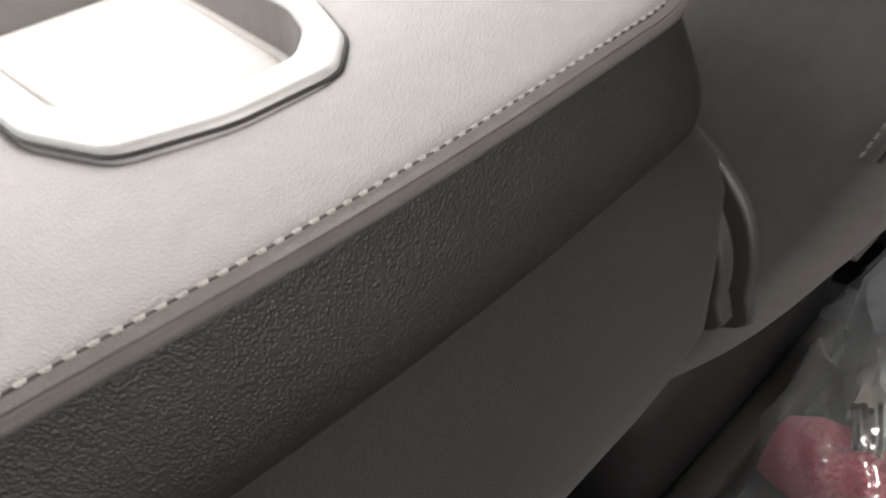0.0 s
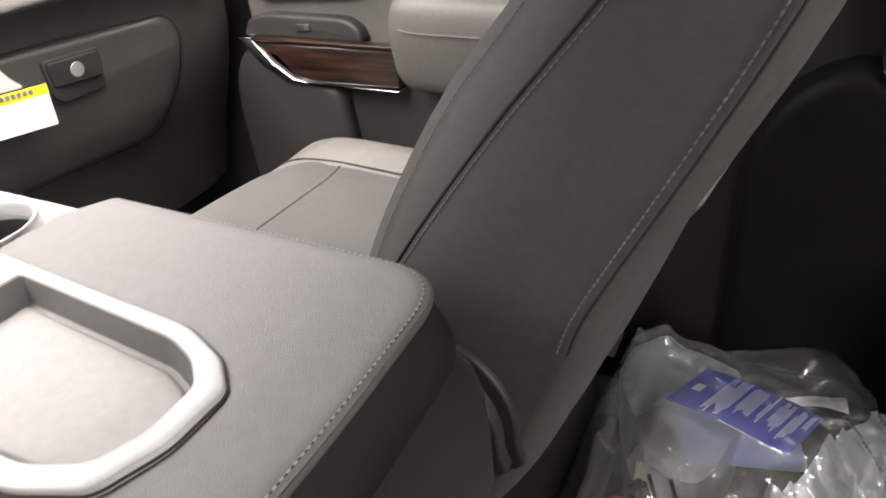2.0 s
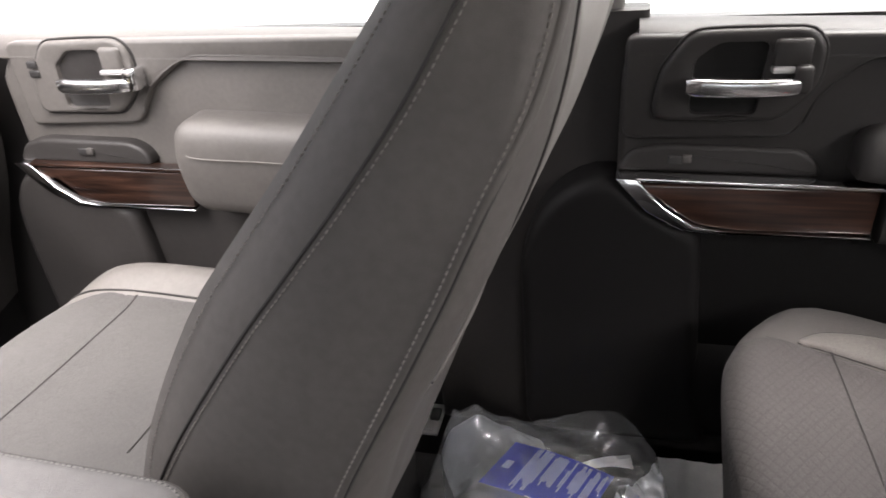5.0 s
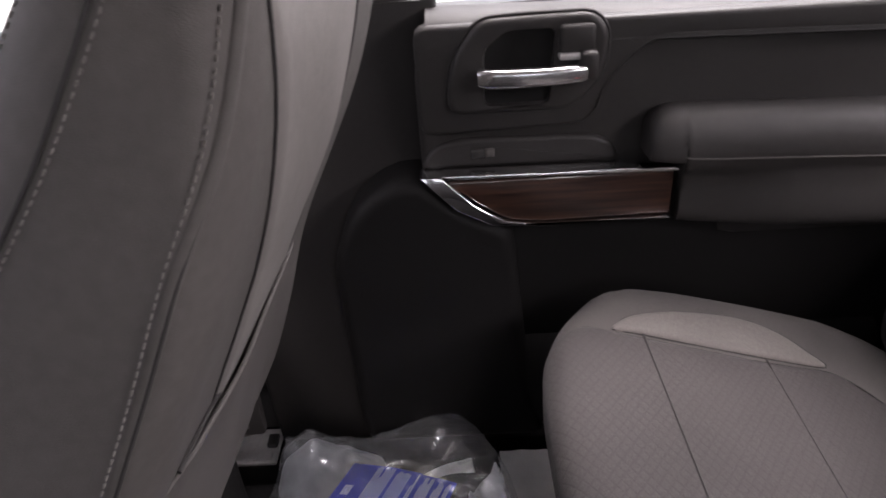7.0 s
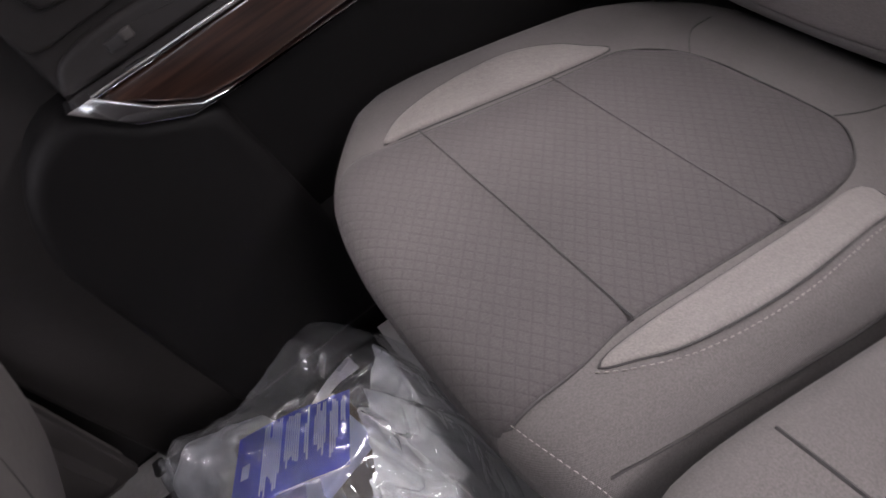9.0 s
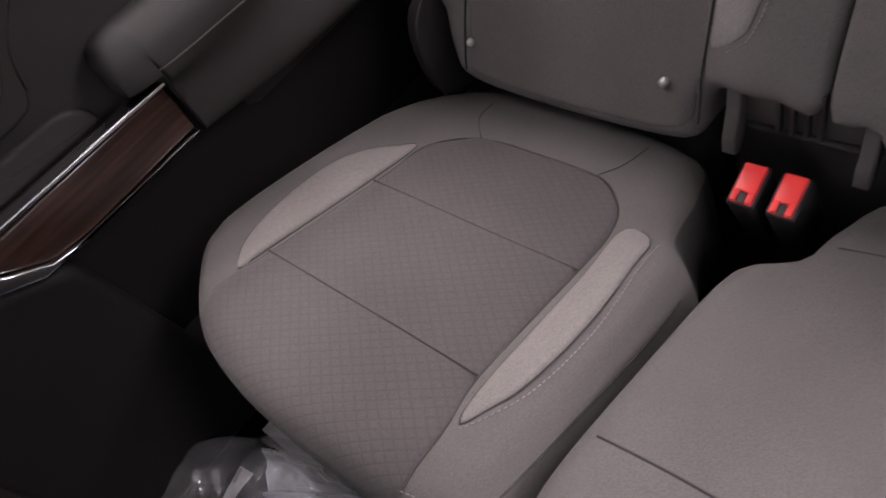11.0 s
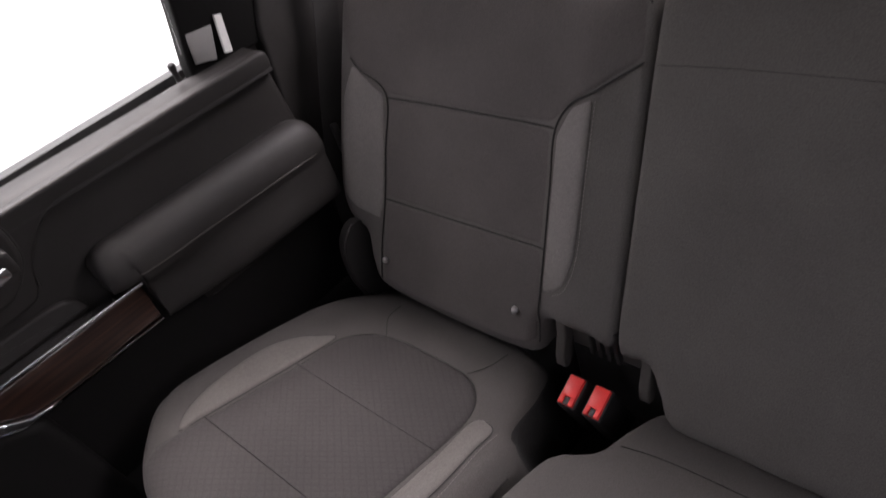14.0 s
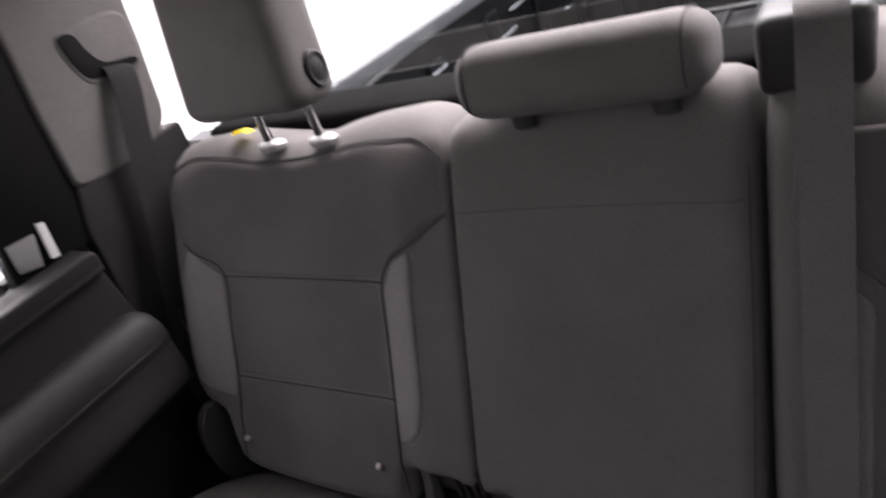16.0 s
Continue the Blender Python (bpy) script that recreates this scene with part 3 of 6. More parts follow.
def back_shell(outline, reach, drop, extra=None, snug=None):
    """put(y, z, h) for a backrest seen from the front; h is towards the front. snug: the y of a flank that abuts its neighbour and hardly rolls off."""
    far = edge_distance(outline)

    def put(y, z, h):
        tight = 0.0 if snug is None or z > 0.905 else max(0.0, 1 - abs(y - snug) / 0.05)
        x = back_profile(z) + roll_off(far(y, z), reach * (1 - 0.75 * tight), drop * (1 - 0.75 * tight))
        if extra:
            x -= extra(y, z)
        return Vector((x - 0.9 * h, y, z + 0.43 * h))

    return put


back_outline = spline([(0.47, 0.375), (0.30, 0.380), (0.283, 0.41), (0.268, 0.445), (0.20, 0.443), (0.162, 0.447), (0.158, 0.52), (0.158, 0.66), (0.158, 0.80), (0.160, 0.88), (0.178, 0.908), (0.235, 0.924), (0.32, 0.917), (0.39, 0.905),
                       (0.47, 0.905), (0.55, 0.913), (0.62, 0.920), (0.69, 0.916), (0.735, 0.895), (0.752, 0.82), (0.764, 0.72), (0.768, 0.60), (0.755, 0.545), (0.722, 0.508), (0.688, 0.485), (0.680, 0.43), (0.645, 0.388)], 150, True)


def back_bolster(y, z):
    if z < 0.47 or z > 0.86:
        f = max(0.0, 1 - abs(z - (0.47 if z < 0.6 else 0.86)) / 0.06)
    else:
        f = 1.0
    return 0.020 * f * (math.exp(-((y - 0.715) / 0.045) ** 2) + 0.6 * math.exp(-((y - 0.235) / 0.035) ** 2))


on_back = back_shell(back_outline, 0.036, 0.034, back_bolster, 0.156)
rear_back = part("backrest", one(pillow, back_outline, lambda u, v, h: on_back(u, v, h) if h >= 0 else on_back(u, v, 0) + Vector((0.10, 0, -0.01 if v < 0.8 else -0.035)), 0.0, skirt=0.1), SIDE_BACK_LIT, rear_seat, "dark grey cloth backrest")
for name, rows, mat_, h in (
        ("upper_panel", [(0.628, 0.724), (0.685, 0.760), (0.71, 0.785), (0.735, 0.82), (0.728, 0.876), (0.68, 0.897), (0.60, 0.895), (0.50, 0.884), (0.40, 0.885), (0.30, 0.896), (0.21, 0.896), (0.172, 0.876), (0.168, 0.81), (0.225, 0.778), (0.262, 0.757), (0.287, 0.724), (0.38, 0.722), (0.50, 0.722)], CLOTH_BACK_LIT, 0.0018),
        ("middle_panel", [(0.627, 0.714), (0.629, 0.64), (0.630, 0.562), (0.54, 0.561), (0.40, 0.561), (0.288, 0.561), (0.288, 0.64), (0.290, 0.714), (0.40, 0.716), (0.54, 0.716)], CLOTH_BACK_LIT, 0.0014),
        ("lower_panel", [(0.630, 0.551), (0.633, 0.48), (0.636, 0.412), (0.56, 0.402), (0.46, 0.398), (0.33, 0.400), (0.292, 0.41), (0.289, 0.48), (0.288, 0.551), (0.40, 0.552), (0.54, 0.552)], CLOTH_BACK_LIT, 0.0014),
        ("side_insert", [(0.702, 0.770), (0.682, 0.750), (0.638, 0.718), (0.636, 0.64), (0.637, 0.552), (0.646, 0.519), (0.69, 0.535), (0.726, 0.560), (0.731, 0.64), (0.724, 0.72)], PALE_BACK_LIT, 0.004),
        ("side_insert", [(0.258, 0.750), (0.281, 0.712), (0.281, 0.64), (0.281, 0.55), (0.282, 0.495), (0.262, 0.503), (0.240, 0.524), (0.229, 0.565), (0.228, 0.66), (0.226, 0.765)], PALE_BACK_LIT, 0.004)):
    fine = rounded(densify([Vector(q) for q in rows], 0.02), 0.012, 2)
    part(name, one(pillow, fine, on_back, h, 0.07 if mat_ is CLOTH_BACK_LIT else 0.35, 0.006), mat_, rear_back, "pale grey cloth insert" if mat_ is PALE_BACK_LIT else "charcoal cloth panel")
for rows in ([(0.63, 0.718), (0.54, 0.719), (0.40, 0.719), (0.287, 0.718)], [(0.632, 0.556), (0.54, 0.556), (0.40, 0.556), (0.285, 0.556)],
             [(0.705, 0.780), (0.683, 0.757), (0.631, 0.72), (0.632, 0.64), (0.633, 0.552), (0.640, 0.48), (0.642, 0.412)],
             [(0.166, 0.806), (0.224, 0.774), (0.260, 0.754), (0.285, 0.715), (0.285, 0.64), (0.285, 0.55), (0.286, 0.48), (0.288, 0.405)],
             [(0.165, 0.868), (0.172, 0.880), (0.21, 0.899), (0.30, 0.899), (0.40, 0.888), (0.50, 0.887), (0.60, 0.898), (0.68, 0.900), (0.732, 0.880)]):
    seam(rear_back, on_back, rows, 70, 0.0016, 0.0014)
stitched(rear_back, on_back, [(0.222, 0.764), (0.224, 0.66), (0.225, 0.565), (0.238, 0.518), (0.262, 0.498)], 60, material=THREAD, radius=0.0006)
for y, z in ((0.628, 0.451), (0.328, 0.453)):
    bm = bmesh.new()
    c = on_back(y, z, 0.006)
    bridge(bm, [[c + Vector((-h, r * math.cos(a), r * math.sin(a))) for a in (2 * math.pi * i / 14 for i in range(14))] for r, h in ((0.006, -0.004), (0.006, 0.001), (0.0045, 0.003), (0.002, 0.0050))])
    part("button", bm, SILVER, rear_back, "small round satin snap button")
# headrest sleeves and posts
for y in (0.480, 0.372):
    c = Vector((0.228, y, 0.909))
    bm = bmesh.new()
    ax = Matrix.Rotation(radians(12), 4, "Y")
    bridge(bm, [[c + ax @ Vector((r * math.cos(a), 1.15 * r * math.sin(a), h)) for a in (2 * math.pi * i / 20 for i in range(20))] for r, h in ((0.018, -0.010), (0.0215, -0.002), (0.0215, 0.0005), (0.018, 0.004), (0.010, 0.0055), (0.007, 0.006))])
    part("headrest_sleeve", bm, SILVER, rear_back, "silver plastic headrest sleeve")
# hinge cover at the foot of the backrest, beside the door
bm = bmesh.new()
bridge(bm, [[Vector((x, y, z)) for x, z in spline([(-0.028, 0.36), (-0.042, 0.42), (-0.033, 0.485), (-0.004, 0.514), (0.03, 0.50), (0.05, 0.40), (0.02, 0.34)], 28, True)] for y in (0.692, 0.697, 0.709, 0.714)])
part("hinge_cover", bm, BLACK, rear_back, "black plastic hinge cover")
bm = bmesh.new()
tube(bm, spline([(-0.034, 0.690, 0.36), (-0.047, 0.690, 0.42), (-0.037, 0.690, 0.489), (-0.004, 0.690, 0.520)], 24), 0.004, 8)
part("hinge_rim", bm, DOOR_VINYL, rear_back)

centre_back_outline = spline([(-0.03, 0.36), (0.06, 0.362), (0.085, 0.40), (0.11, 0.438), (0.150, 0.450), (0.1545, 0.56), (0.1545, 0.72), (0.153, 0.86), (0.142, 0.905), (0.07, 0.922), (-0.03, 0.925), (-0.14, 0.925), (-0.20, 0.918), (-0.218, 0.88), (-0.220, 0.70), (-0.220, 0.48), (-0.21, 0.37), (-0.12, 0.36)], 120, True)
on_mid = back_shell(centre_back_outline, 0.03, 0.028, None, 0.150)
mid_back = part("centre_backrest", one(pillow, centre_back_outline, lambda u, v, h: on_mid(u, v, h) if h >= 0 else on_mid(u, v, 0) + Vector((0.10, 0, -0.01 if v < 0.8 else -0.035)), 0.0, skirt=0.1), SIDE_BACK_LIT, bench)
seam(mid_back, on_mid, [(0.148, 0.805), (0.05, 0.809), (-0.10, 0.810), (-0.214, 0.809)], 50, -0.0002, 0.0005)
seam(mid_back, on_mid, [(-0.207, 0.42), (-0.212, 0.60), (-0.212, 0.84)], 50, 0.0, 0.0008)

driver_back_outline = spline([(-0.47, 0.39), (-0.24, 0.40), (-0.228, 0.48), (-0.226, 0.70), (-0.228, 0.88), (-0.25, 0.918), (-0.40, 0.915), (-0.60, 0.922), (-0.72, 0.90), (-0.755, 0.75), (-0.755, 0.55), (-0.70, 0.44)], 110, True)
on_driver = back_shell(driver_back_outline, 0.04, 0.04)
driver_back = part("side_backrest", one(pillow, driver_back_outline, lambda u, v, h: on_driver(u, v, h) if h >= 0 else on_driver(u, v, 0) + Vector((0.12, 0, 0)), 0.0, skirt=0.1), SIDE_BACK_LIT, bench)
part("upper_panel", one(pillow, rounded(densify([Vector(q) for q in ((-0.30, 0.755), (-0.34, 0.725), (-0.62, 0.725), (-0.68, 0.77), (-0.72, 0.86), (-0.5, 0.875), (-0.26, 0.87), (-0.25, 0.79))], 0.03), 0.012, 2), on_driver, 0.006, 0.08, 0.006), CLOTH_BACK_LIT, driver_back)
part("side_insert", one(pillow, rounded(densify([Vector(q) for q in ((-0.325, 0.715), (-0.322, 0.50), (-0.285, 0.55), (-0.28, 0.745))], 0.03), 0.012, 2), on_driver, 0.006, 0.3, 0.006), PALE_BACK_LIT, driver_back, "pale grey cloth insert")

# ---------------------------------------------------------------- headrests


def headrest(name, centre, half, lean, label, posts, bulge=0.012, taper=0.0, soft=0.62):
    """A padded block on posts: rounded in every section, leaning by some degrees."""
    ob = thing(name, (centre[0], centre[1], centre[2] - half[2]), label, "headrest")
    c, tip = Vector(centre), Matrix.Rotation(radians(lean), 3, "Y")
    bm, rings = bmesh.new(), []
    r = min(half[0], half[2]) * soft
    ends = [r * (1 - math.cos(math.pi / 2 * k / 7)) for k in range(8)]
    levels = ends + [r + (2 * half[2] - 2 * r) * k / 8 for k in range(1, 8)] + [2 * half[2] - d for d in reversed(ends)]
    for level in levels:
        d = min(level, 2 * half[2] - level)
        cut = 0.0 if d >= r else r - math.sqrt(max(0.0, r * r - (r - d) ** 2))
        a, b = half[0] * (1 - 0.6 * taper * level / half[2] / 2) - cut, half[1] * (1 - taper * level / half[2] / 2) - cut
        out = rounded([(-a, -b), (a, -b), (a, b), (-a, b)], max(0.006, r - 0.5 * cut), 6)
        rings.append([c + tip @ Vector((x - bulge * (1 - (y / half[1]) ** 2) * (x < 0), y, level - half[2])) for x, y in out])
    bridge(bm, rings)
    part("pad", bm, SIDE_BACK_LIT, ob, "dark grey cloth pad")
    for y in posts:
        foot = Vector((centre[0] + 0.02, y, centre[2] - half[2]))
        bm = bmesh.new()
        tube(bm, [foot + Vector((-0.004, 0, -0.062)), foot + Vector((0.0, 0, 0.03))], 0.0076, 12)
        part("post", bm, CHROME, ob, "chrome post")
    return ob


outer_rest = headrest("headrest", (0.208, 0.418, 1.096), (0.047, 0.118, 0.120), 11, "dark grey cloth headrest raised on two chrome posts", (0.480, 0.372), 0.012, 0.15)
bm = bmesh.new()
c = Vector((0.200, 0.303, 1.022))
bridge(bm, [[c + Vector((r * math.cos(a), -h, 1.25 * r * math.sin(a))) for a in (2 * math.pi * i / 24 for i in range(24))] for r, h in ((0.021, -0.012), (0.021, 0.002), (0.018, 0.005), (0.015, 0.003), (0.012, 0.003), (0.009, 0.005), (0.003, 0.0055))])
part("release_button", bm, DOOR_VINYL, outer_rest, "round dark plastic release button")
low_rest = headrest("headrest", (0.212, -0.051, 0.966), (0.050, 0.143, 0.0425), 14, "low wide dark grey cloth headrest on the centre backrest", (), 0.012, 0.0, 0.78)
for y in (0.070, -0.172):
    tip = Matrix.Rotation(radians(14), 3, "Y")
    run = [Vector((0.212, y, 0.966)) + tip @ Vector((0.0505 * math.copysign(abs(math.cos(a)) ** 0.8, math.cos(a)) - 0.004 * (math.cos(a) < 0), 0, 0.0428 * math.copysign(abs(math.sin(a)) ** 0.8, math.sin(a)))) for a in (math.radians(20 + 200 * i / 40) for i in range(41))]
    part("seam", one(tube, run, 0.0010, 6), CREASE, low_rest)
for y in (0.035, -0.135):
    bm = bmesh.new()
    bridge(bm, [[Vector((0.215 + r * math.cos(a), y + 1.6 * r * math.sin(a), z)) for a in (2 * math.pi * i / 16 for i in range(16))] for r, z in ((0.009, 0.900), (0.010, 0.912), (0.010, 0.930))])
    part("foot", bm, BLACK, low_rest, "black plastic foot")

# yellow tag on the backrest top
bm = bmesh.new()
grid(bm, 6, 3, lambda u, v: Vector((0.240 + 0.022 * v, 0.578 - 0.036 * u, 0.926 + 0.008 * math.sin(3 * u) - 0.006 * v)))
bmesh.ops.solidify(bm, geom=bm.faces[:], thickness=0.0008)
tagged(part("warning_tag", bm, YELLOW, None, "small yellow paper tag tucked on the backrest top"), category="tag")

# ---------------------------------------------------------------- buckles
bm = bmesh.new()
rbox(bm, (-0.16, 0.085, 0.10), (0.10, 0.275, 0.13), 0.01)
rbox(bm, (0.05, 0.085, 0.12), (0.10, 0.275, 0.36), 0.008)
well = tagged(part("buckle_well", bm, BLACK, None, "black plastic well between the rear cushions"), category="buckle well")
bm = bmesh.new()
rbox(bm, (0.022, 0.10, 0.395), (0.10, 0.265, 0.468), 0.006)
part("back_panel", bm, SEAT_VINYL, well, "grey plastic back panel")
for y in (0.250, 0.108):
    bm = bmesh.new()
    slab(bm, rounded([Vector(q) for q in ((-0.012, 0.372), (0.000, 0.366), (0.014, 0.380), (0.030, 0.440), (0.030, 0.470), (0.010, 0.470), (0.004, 0.430), (-0.010, 0.395))], 0.004, 3), lambda u, v, h: Vector((u, y - h, v)), -0.008, 0.008, 0.003)
    part("latch_guide", bm, SEAT_VINYL, well, "grey plastic latch guide hook")
for y in (0.205, 0.190, 0.175, 0.160):
    bm = bmesh.new()
    rbox(bm, (0.012, y - 0.003, 0.40), (0.03, y + 0.003, 0.466), 0.001)
    part("rib", bm, BLACK, well)
tilt = Matrix.Rotation(radians(-20), 4, "Y")
for i, y in enumerate((0.210, 0.166)):
    at = Vector((-0.045, y, 0.372))
    bk = thing("seat_belt_buckle", at - Vector((0, 0, 0.06)), "black seat belt buckle with a bright red release button", "buckle", "buckles between the rear cushions")
    bm = bmesh.new()
    rbox(bm, (-0.026, -0.0165, -0.125), (0.026, 0.0165, 0.0), 0.004)
    bmesh.ops.transform(bm, matrix=Matrix.Translation(at) @ tilt, verts=bm.verts[:])
    part("housing", bm, BLACK, bk)
    bm = bmesh.new()
    rbox(bm, (-0.0235, -0.0135, -0.004), (0.0235, 0.0135, 0.0008), 0.0015)
    rbox(bm, (-0.010, -0.0125, 0.0), (0.0235, 0.0125, 0.0042), 0.0015)
    for w in (-0.0085, 0.0085):
        rbox(bm, (-0.0225, w - 0.004, 0.0), (-0.008, w + 0.004, 0.0042), 0.0012)
    bmesh.ops.transform(bm, matrix=Matrix.Translation(at) @ tilt, verts=bm.verts[:])
    part("button", bm, RED, bk, "red release button")
    bm = bmesh.new()
    rbox(bm, (-0.0230, -0.0045, 0.0), (-0.0105, 0.0045, 0.0018), 0.0005)
    bmesh.ops.transform(bm, matrix=Matrix.Translation(at) @ tilt, verts=bm.verts[:])
    part("slot", bm, BLACK, bk)

# ---------------------------------------------------------------- belts


def ribbon(bm, path, width, across, thick=0.0015):
    across = Vector(across).normalized()
    rings = []
    for i, q in enumerate(path):
        d = (path[min(i + 1, len(path) - 1)] - path[max(i - 1, 0)]).normalized()
        n = d.cross(across).normalized() * thick / 2
        a = across * width / 2
        rings.append([q - a - n, q + a - n, q + a + n, q - a + n])
    bridge(bm, rings)


centre_belt = thing("centre_seat_belt", (0.06, -0.28, 0.44), "grey webbing belt hanging in front of the rear backrest", "seat belt")
part("webbing", one(ribbon, spline([(0.335, -0.280, 0.984), (0.27, -0.281, 0.990), (0.232, -0.282, 0.986), (0.212, -0.284, 0.955), (0.160, -0.285, 0.84), (0.075, -0.287, 0.66), (0.005, -0.289, 0.50), (-0.035, -0.291, 0.40)], 50), 0.047, (0, 1, 0)), BELT, centre_belt)
bm = bmesh.new()
rbox(bm, (0.228, -0.325, 0.895), (0.34, -0.222, 0.980), 0.014, None, 3)
part("guide", bm, BLACK, centre_belt, "black plastic belt guide on the backrest top")

# ---------------------------------------------------------------- doors, passenger side


def door(name, at, label, bx, bz, wx, ax, arm_low, arm_top, arm_y, rear, sill, front_low, soft, lower):
    """A door trim. bx, bz: the handle bezel's corner; wx: the wood strip's tip; ax: the armrest's front end; rear: the trim's rear edge."""
    d = thing(name, at, label, "door", kind="structure")

    def wall(y0):
        return lambda u, v, h: Vector((u, y0 - h, v))

    flat = wall(0.80)
    back = 0.0 if lower is DOOR_VINYL else 0.035
    body = densify([Vector(q) for q in ((wx, 0.13), (rear - back, 0.13), (rear + 0.01 - back, 0.60), (rear - 0.01, sill - 0.02), (bx - 0.03, sill), (wx, sill - 0.065), (wx, 0.64))], 0.05)
    part("door_panel", one(slab, rounded(body, 0.02, 2), flat, -0.055, 0.0, 0.012), lower, d)
    # ledge along the window
    bm = bmesh.new()
    rings = []
    for i in range(13):
        x = wx + 0.02 + (rear - wx - 0.03) * i / 12
        top = sill - 0.018 * i / 12
        rings.append([Vector((x, y, z)) for y, z in ((0.865, top - 0.06), (0.865, top + 0.004), (0.845, top + 0.006), (0.815, top + 0.003), (0.797, top - 0.006), (0.789, top - 0.018), (0.787, top - 0.030), (0.797, top - 0.034))])
    bridge(bm, rings)
    part("window_ledge", bm, soft, d, "padded window ledge")
    # upper pad with its kinked lower edge
    kink = 0.0 if lower is DOOR_VINYL else 0.032
    up = [(bx - 0.045, sill - 0.005), (bx - 0.045, sill - 0.15), (bx + 0.18, sill - 0.145), (bx + 0.205 + 0.3 * kink, sill - 0.085), (bx + 0.255 + kink, sill - 0.040), (bx + 0.32 + kink, sill - 0.037), (rear - 0.005, sill - 0.047), (rear - 0.005, sill - 0.010)]
    part("upper_pad", one(slab, rounded(densify([Vector(q) for q in up], 0.05), 0.02, 3), flat, -0.01, 0.0125, 0.007, 5), soft, d)
    edge = spline([(bx + 0.19, 0.789, sill - 0.125), (bx + 0.206 + 0.3 * kink, 0.789, sill - 0.082), (bx + 0.257 + kink, 0.789, sill - 0.038), (bx + 0.34 + kink, 0.789, sill - 0.034), (rear - 0.01, 0.789, sill - 0.044)], 50)
    part("crease", one(tube, edge, 0.0022, 6), soft, d)
    # handle bezel
    zb = bz
    bez = [(bx, zb + 0.0), (bx + 0.155, zb + 0.0), (bx + 0.195, zb + 0.042), (bx + 0.198, zb + 0.095), (bx + 0.18, zb + 0.118), (bx + 0.04, zb + 0.116), (bx + 0.005, zb + 0.070), (bx - 0.004, zb + 0.02)]
    o = rounded([Vector(q) for q in bez], 0.016, 4)
    c = sum(o, Vector((0, 0))) / len(o)

    cx = 0.0 if lower is DOOR_VINYL else 0.012
    cup = rounded([Vector(q) for q in ((bx + 0.042 + cx, zb + 0.008), (bx + 0.126 + cx, zb + 0.008), (bx + 0.134 + cx, zb + 0.103), (bx + 0.072 + cx, zb + 0.103), (bx + 0.043 + cx, zb + 0.080))], 0.010, 4)
    mid = Vector((bx + 0.092 + cx, zb + 0.056))

    def around(outline, k, h, grow=0.0):
        """The outline as a ring of even bearings round the recess's middle."""
        out = []
        for i in range(72):
            a = 2 * math.pi * i / 72
            d, best = Vector((math.cos(a), math.sin(a))), 0.0
            for p, q in zip(outline, outline[1:] + outline[:1]):
                e = q - p
                den = d.x * e.y - d.y * e.x
                if abs(den) > 1e-12:
                    t = ((p.x - mid.x) * e.y - (p.y - mid.y) * e.x) / den
                    u = ((p.x - mid.x) * d.y - (p.y - mid.y) * d.x) / den
                    if -1e-6 <= u <= 1 + 1e-6:
                        best = max(best, t)
            q = mid + d * (best * k + grow)
            out.append(Vector((q.x, 0.80 - h, q.y)))
        return out

    bm = bmesh.new()
    bridge(bm, [around(o, 1, 0.004, 0.003), around(o, 1, 0.0145, 0.003), around(o, 1, 0.0205, 0.0005), around(o, 1, 0.0225, -0.004), around(o, 1, 0.0225, -0.007), around(cup, 1, 0.0225, 0.003), around(cup, 1, 0.0215, 0.0008), around(cup, 1, 0.014, -0.001)], cap=False)
    bezel = part("handle_bezel", bm, DOOR_VINYL if lower is DOOR_VINYL else soft, d, "moulded surround of the door handle")
    part("bezel_groove", one(tube, around(o, 1, 0.0128, 0.0045), 0.0022, 6, True), CREASE, bezel)
    # Shallow floor coloured dark, standing in for a deep recess's shade.
    bm = bmesh.new()
    vs = bridge(bm, [around(cup, 1, 0.0150, 0.0), around(cup, 0.96, 0.0135, 0.0)], cap=False)
    bm.faces.new(vs[-1])
    part("handle_cup", bm, DOOR_LOW if lower is DOOR_VINYL else FRONT_DARK, bezel, "shallow finger recess, coloured dark as shade")
    bm = bmesh.new()
    hx, hz = bx + (0.034 if lower is DOOR_VINYL else 0.066), zb + 0.051
    rings = []
    for i in range(13):
        s = i / 12
        x = hx + 0.142 * s
        ry = 0.011 * (1 - 0.25 * s) * (1 if 0 < i < 12 else 0.8)
        rz = 0.0125 * (1 - 0.15 * s) * (1 if 0 < i < 12 else 0.8)
        yc = 0.764 - 0.010 * math.sin(math.pi * s) ** 0.7
        rings.append([Vector((x, yc + ry * math.copysign(abs(math.cos(a)) ** 0.6, math.cos(a)), hz + rz * math.copysign(abs(math.sin(a)) ** 0.6, math.sin(a)))) for a in (2 * math.pi * k / 20 for k in range(20))])
    bridge(bm, rings)
    part("pull_handle", bm, SATIN, bezel, "polished chrome pull handle")
    bm = bmesh.new()
    rbox(bm, (hx + 0.128, 0.755, hz - 0.010), (hx + 0.150, 0.79, hz + 0.026), 0.005)
    part("handle_pivot", bm, CHROME if lower is not DOOR_VINYL else DOOR_VINYL, bezel)
    bm = bmesh.new()
    rbox(bm, (bx + 0.137 + cx, 0.770, zb + 0.070), (bx + 0.182 + cx * 0.4, 0.79, zb + 0.108), 0.006)
    lever = part("lock_lever", bm, DOOR_VINYL if lower is DOOR_VINYL else soft, bezel)
    bm = bmesh.new()
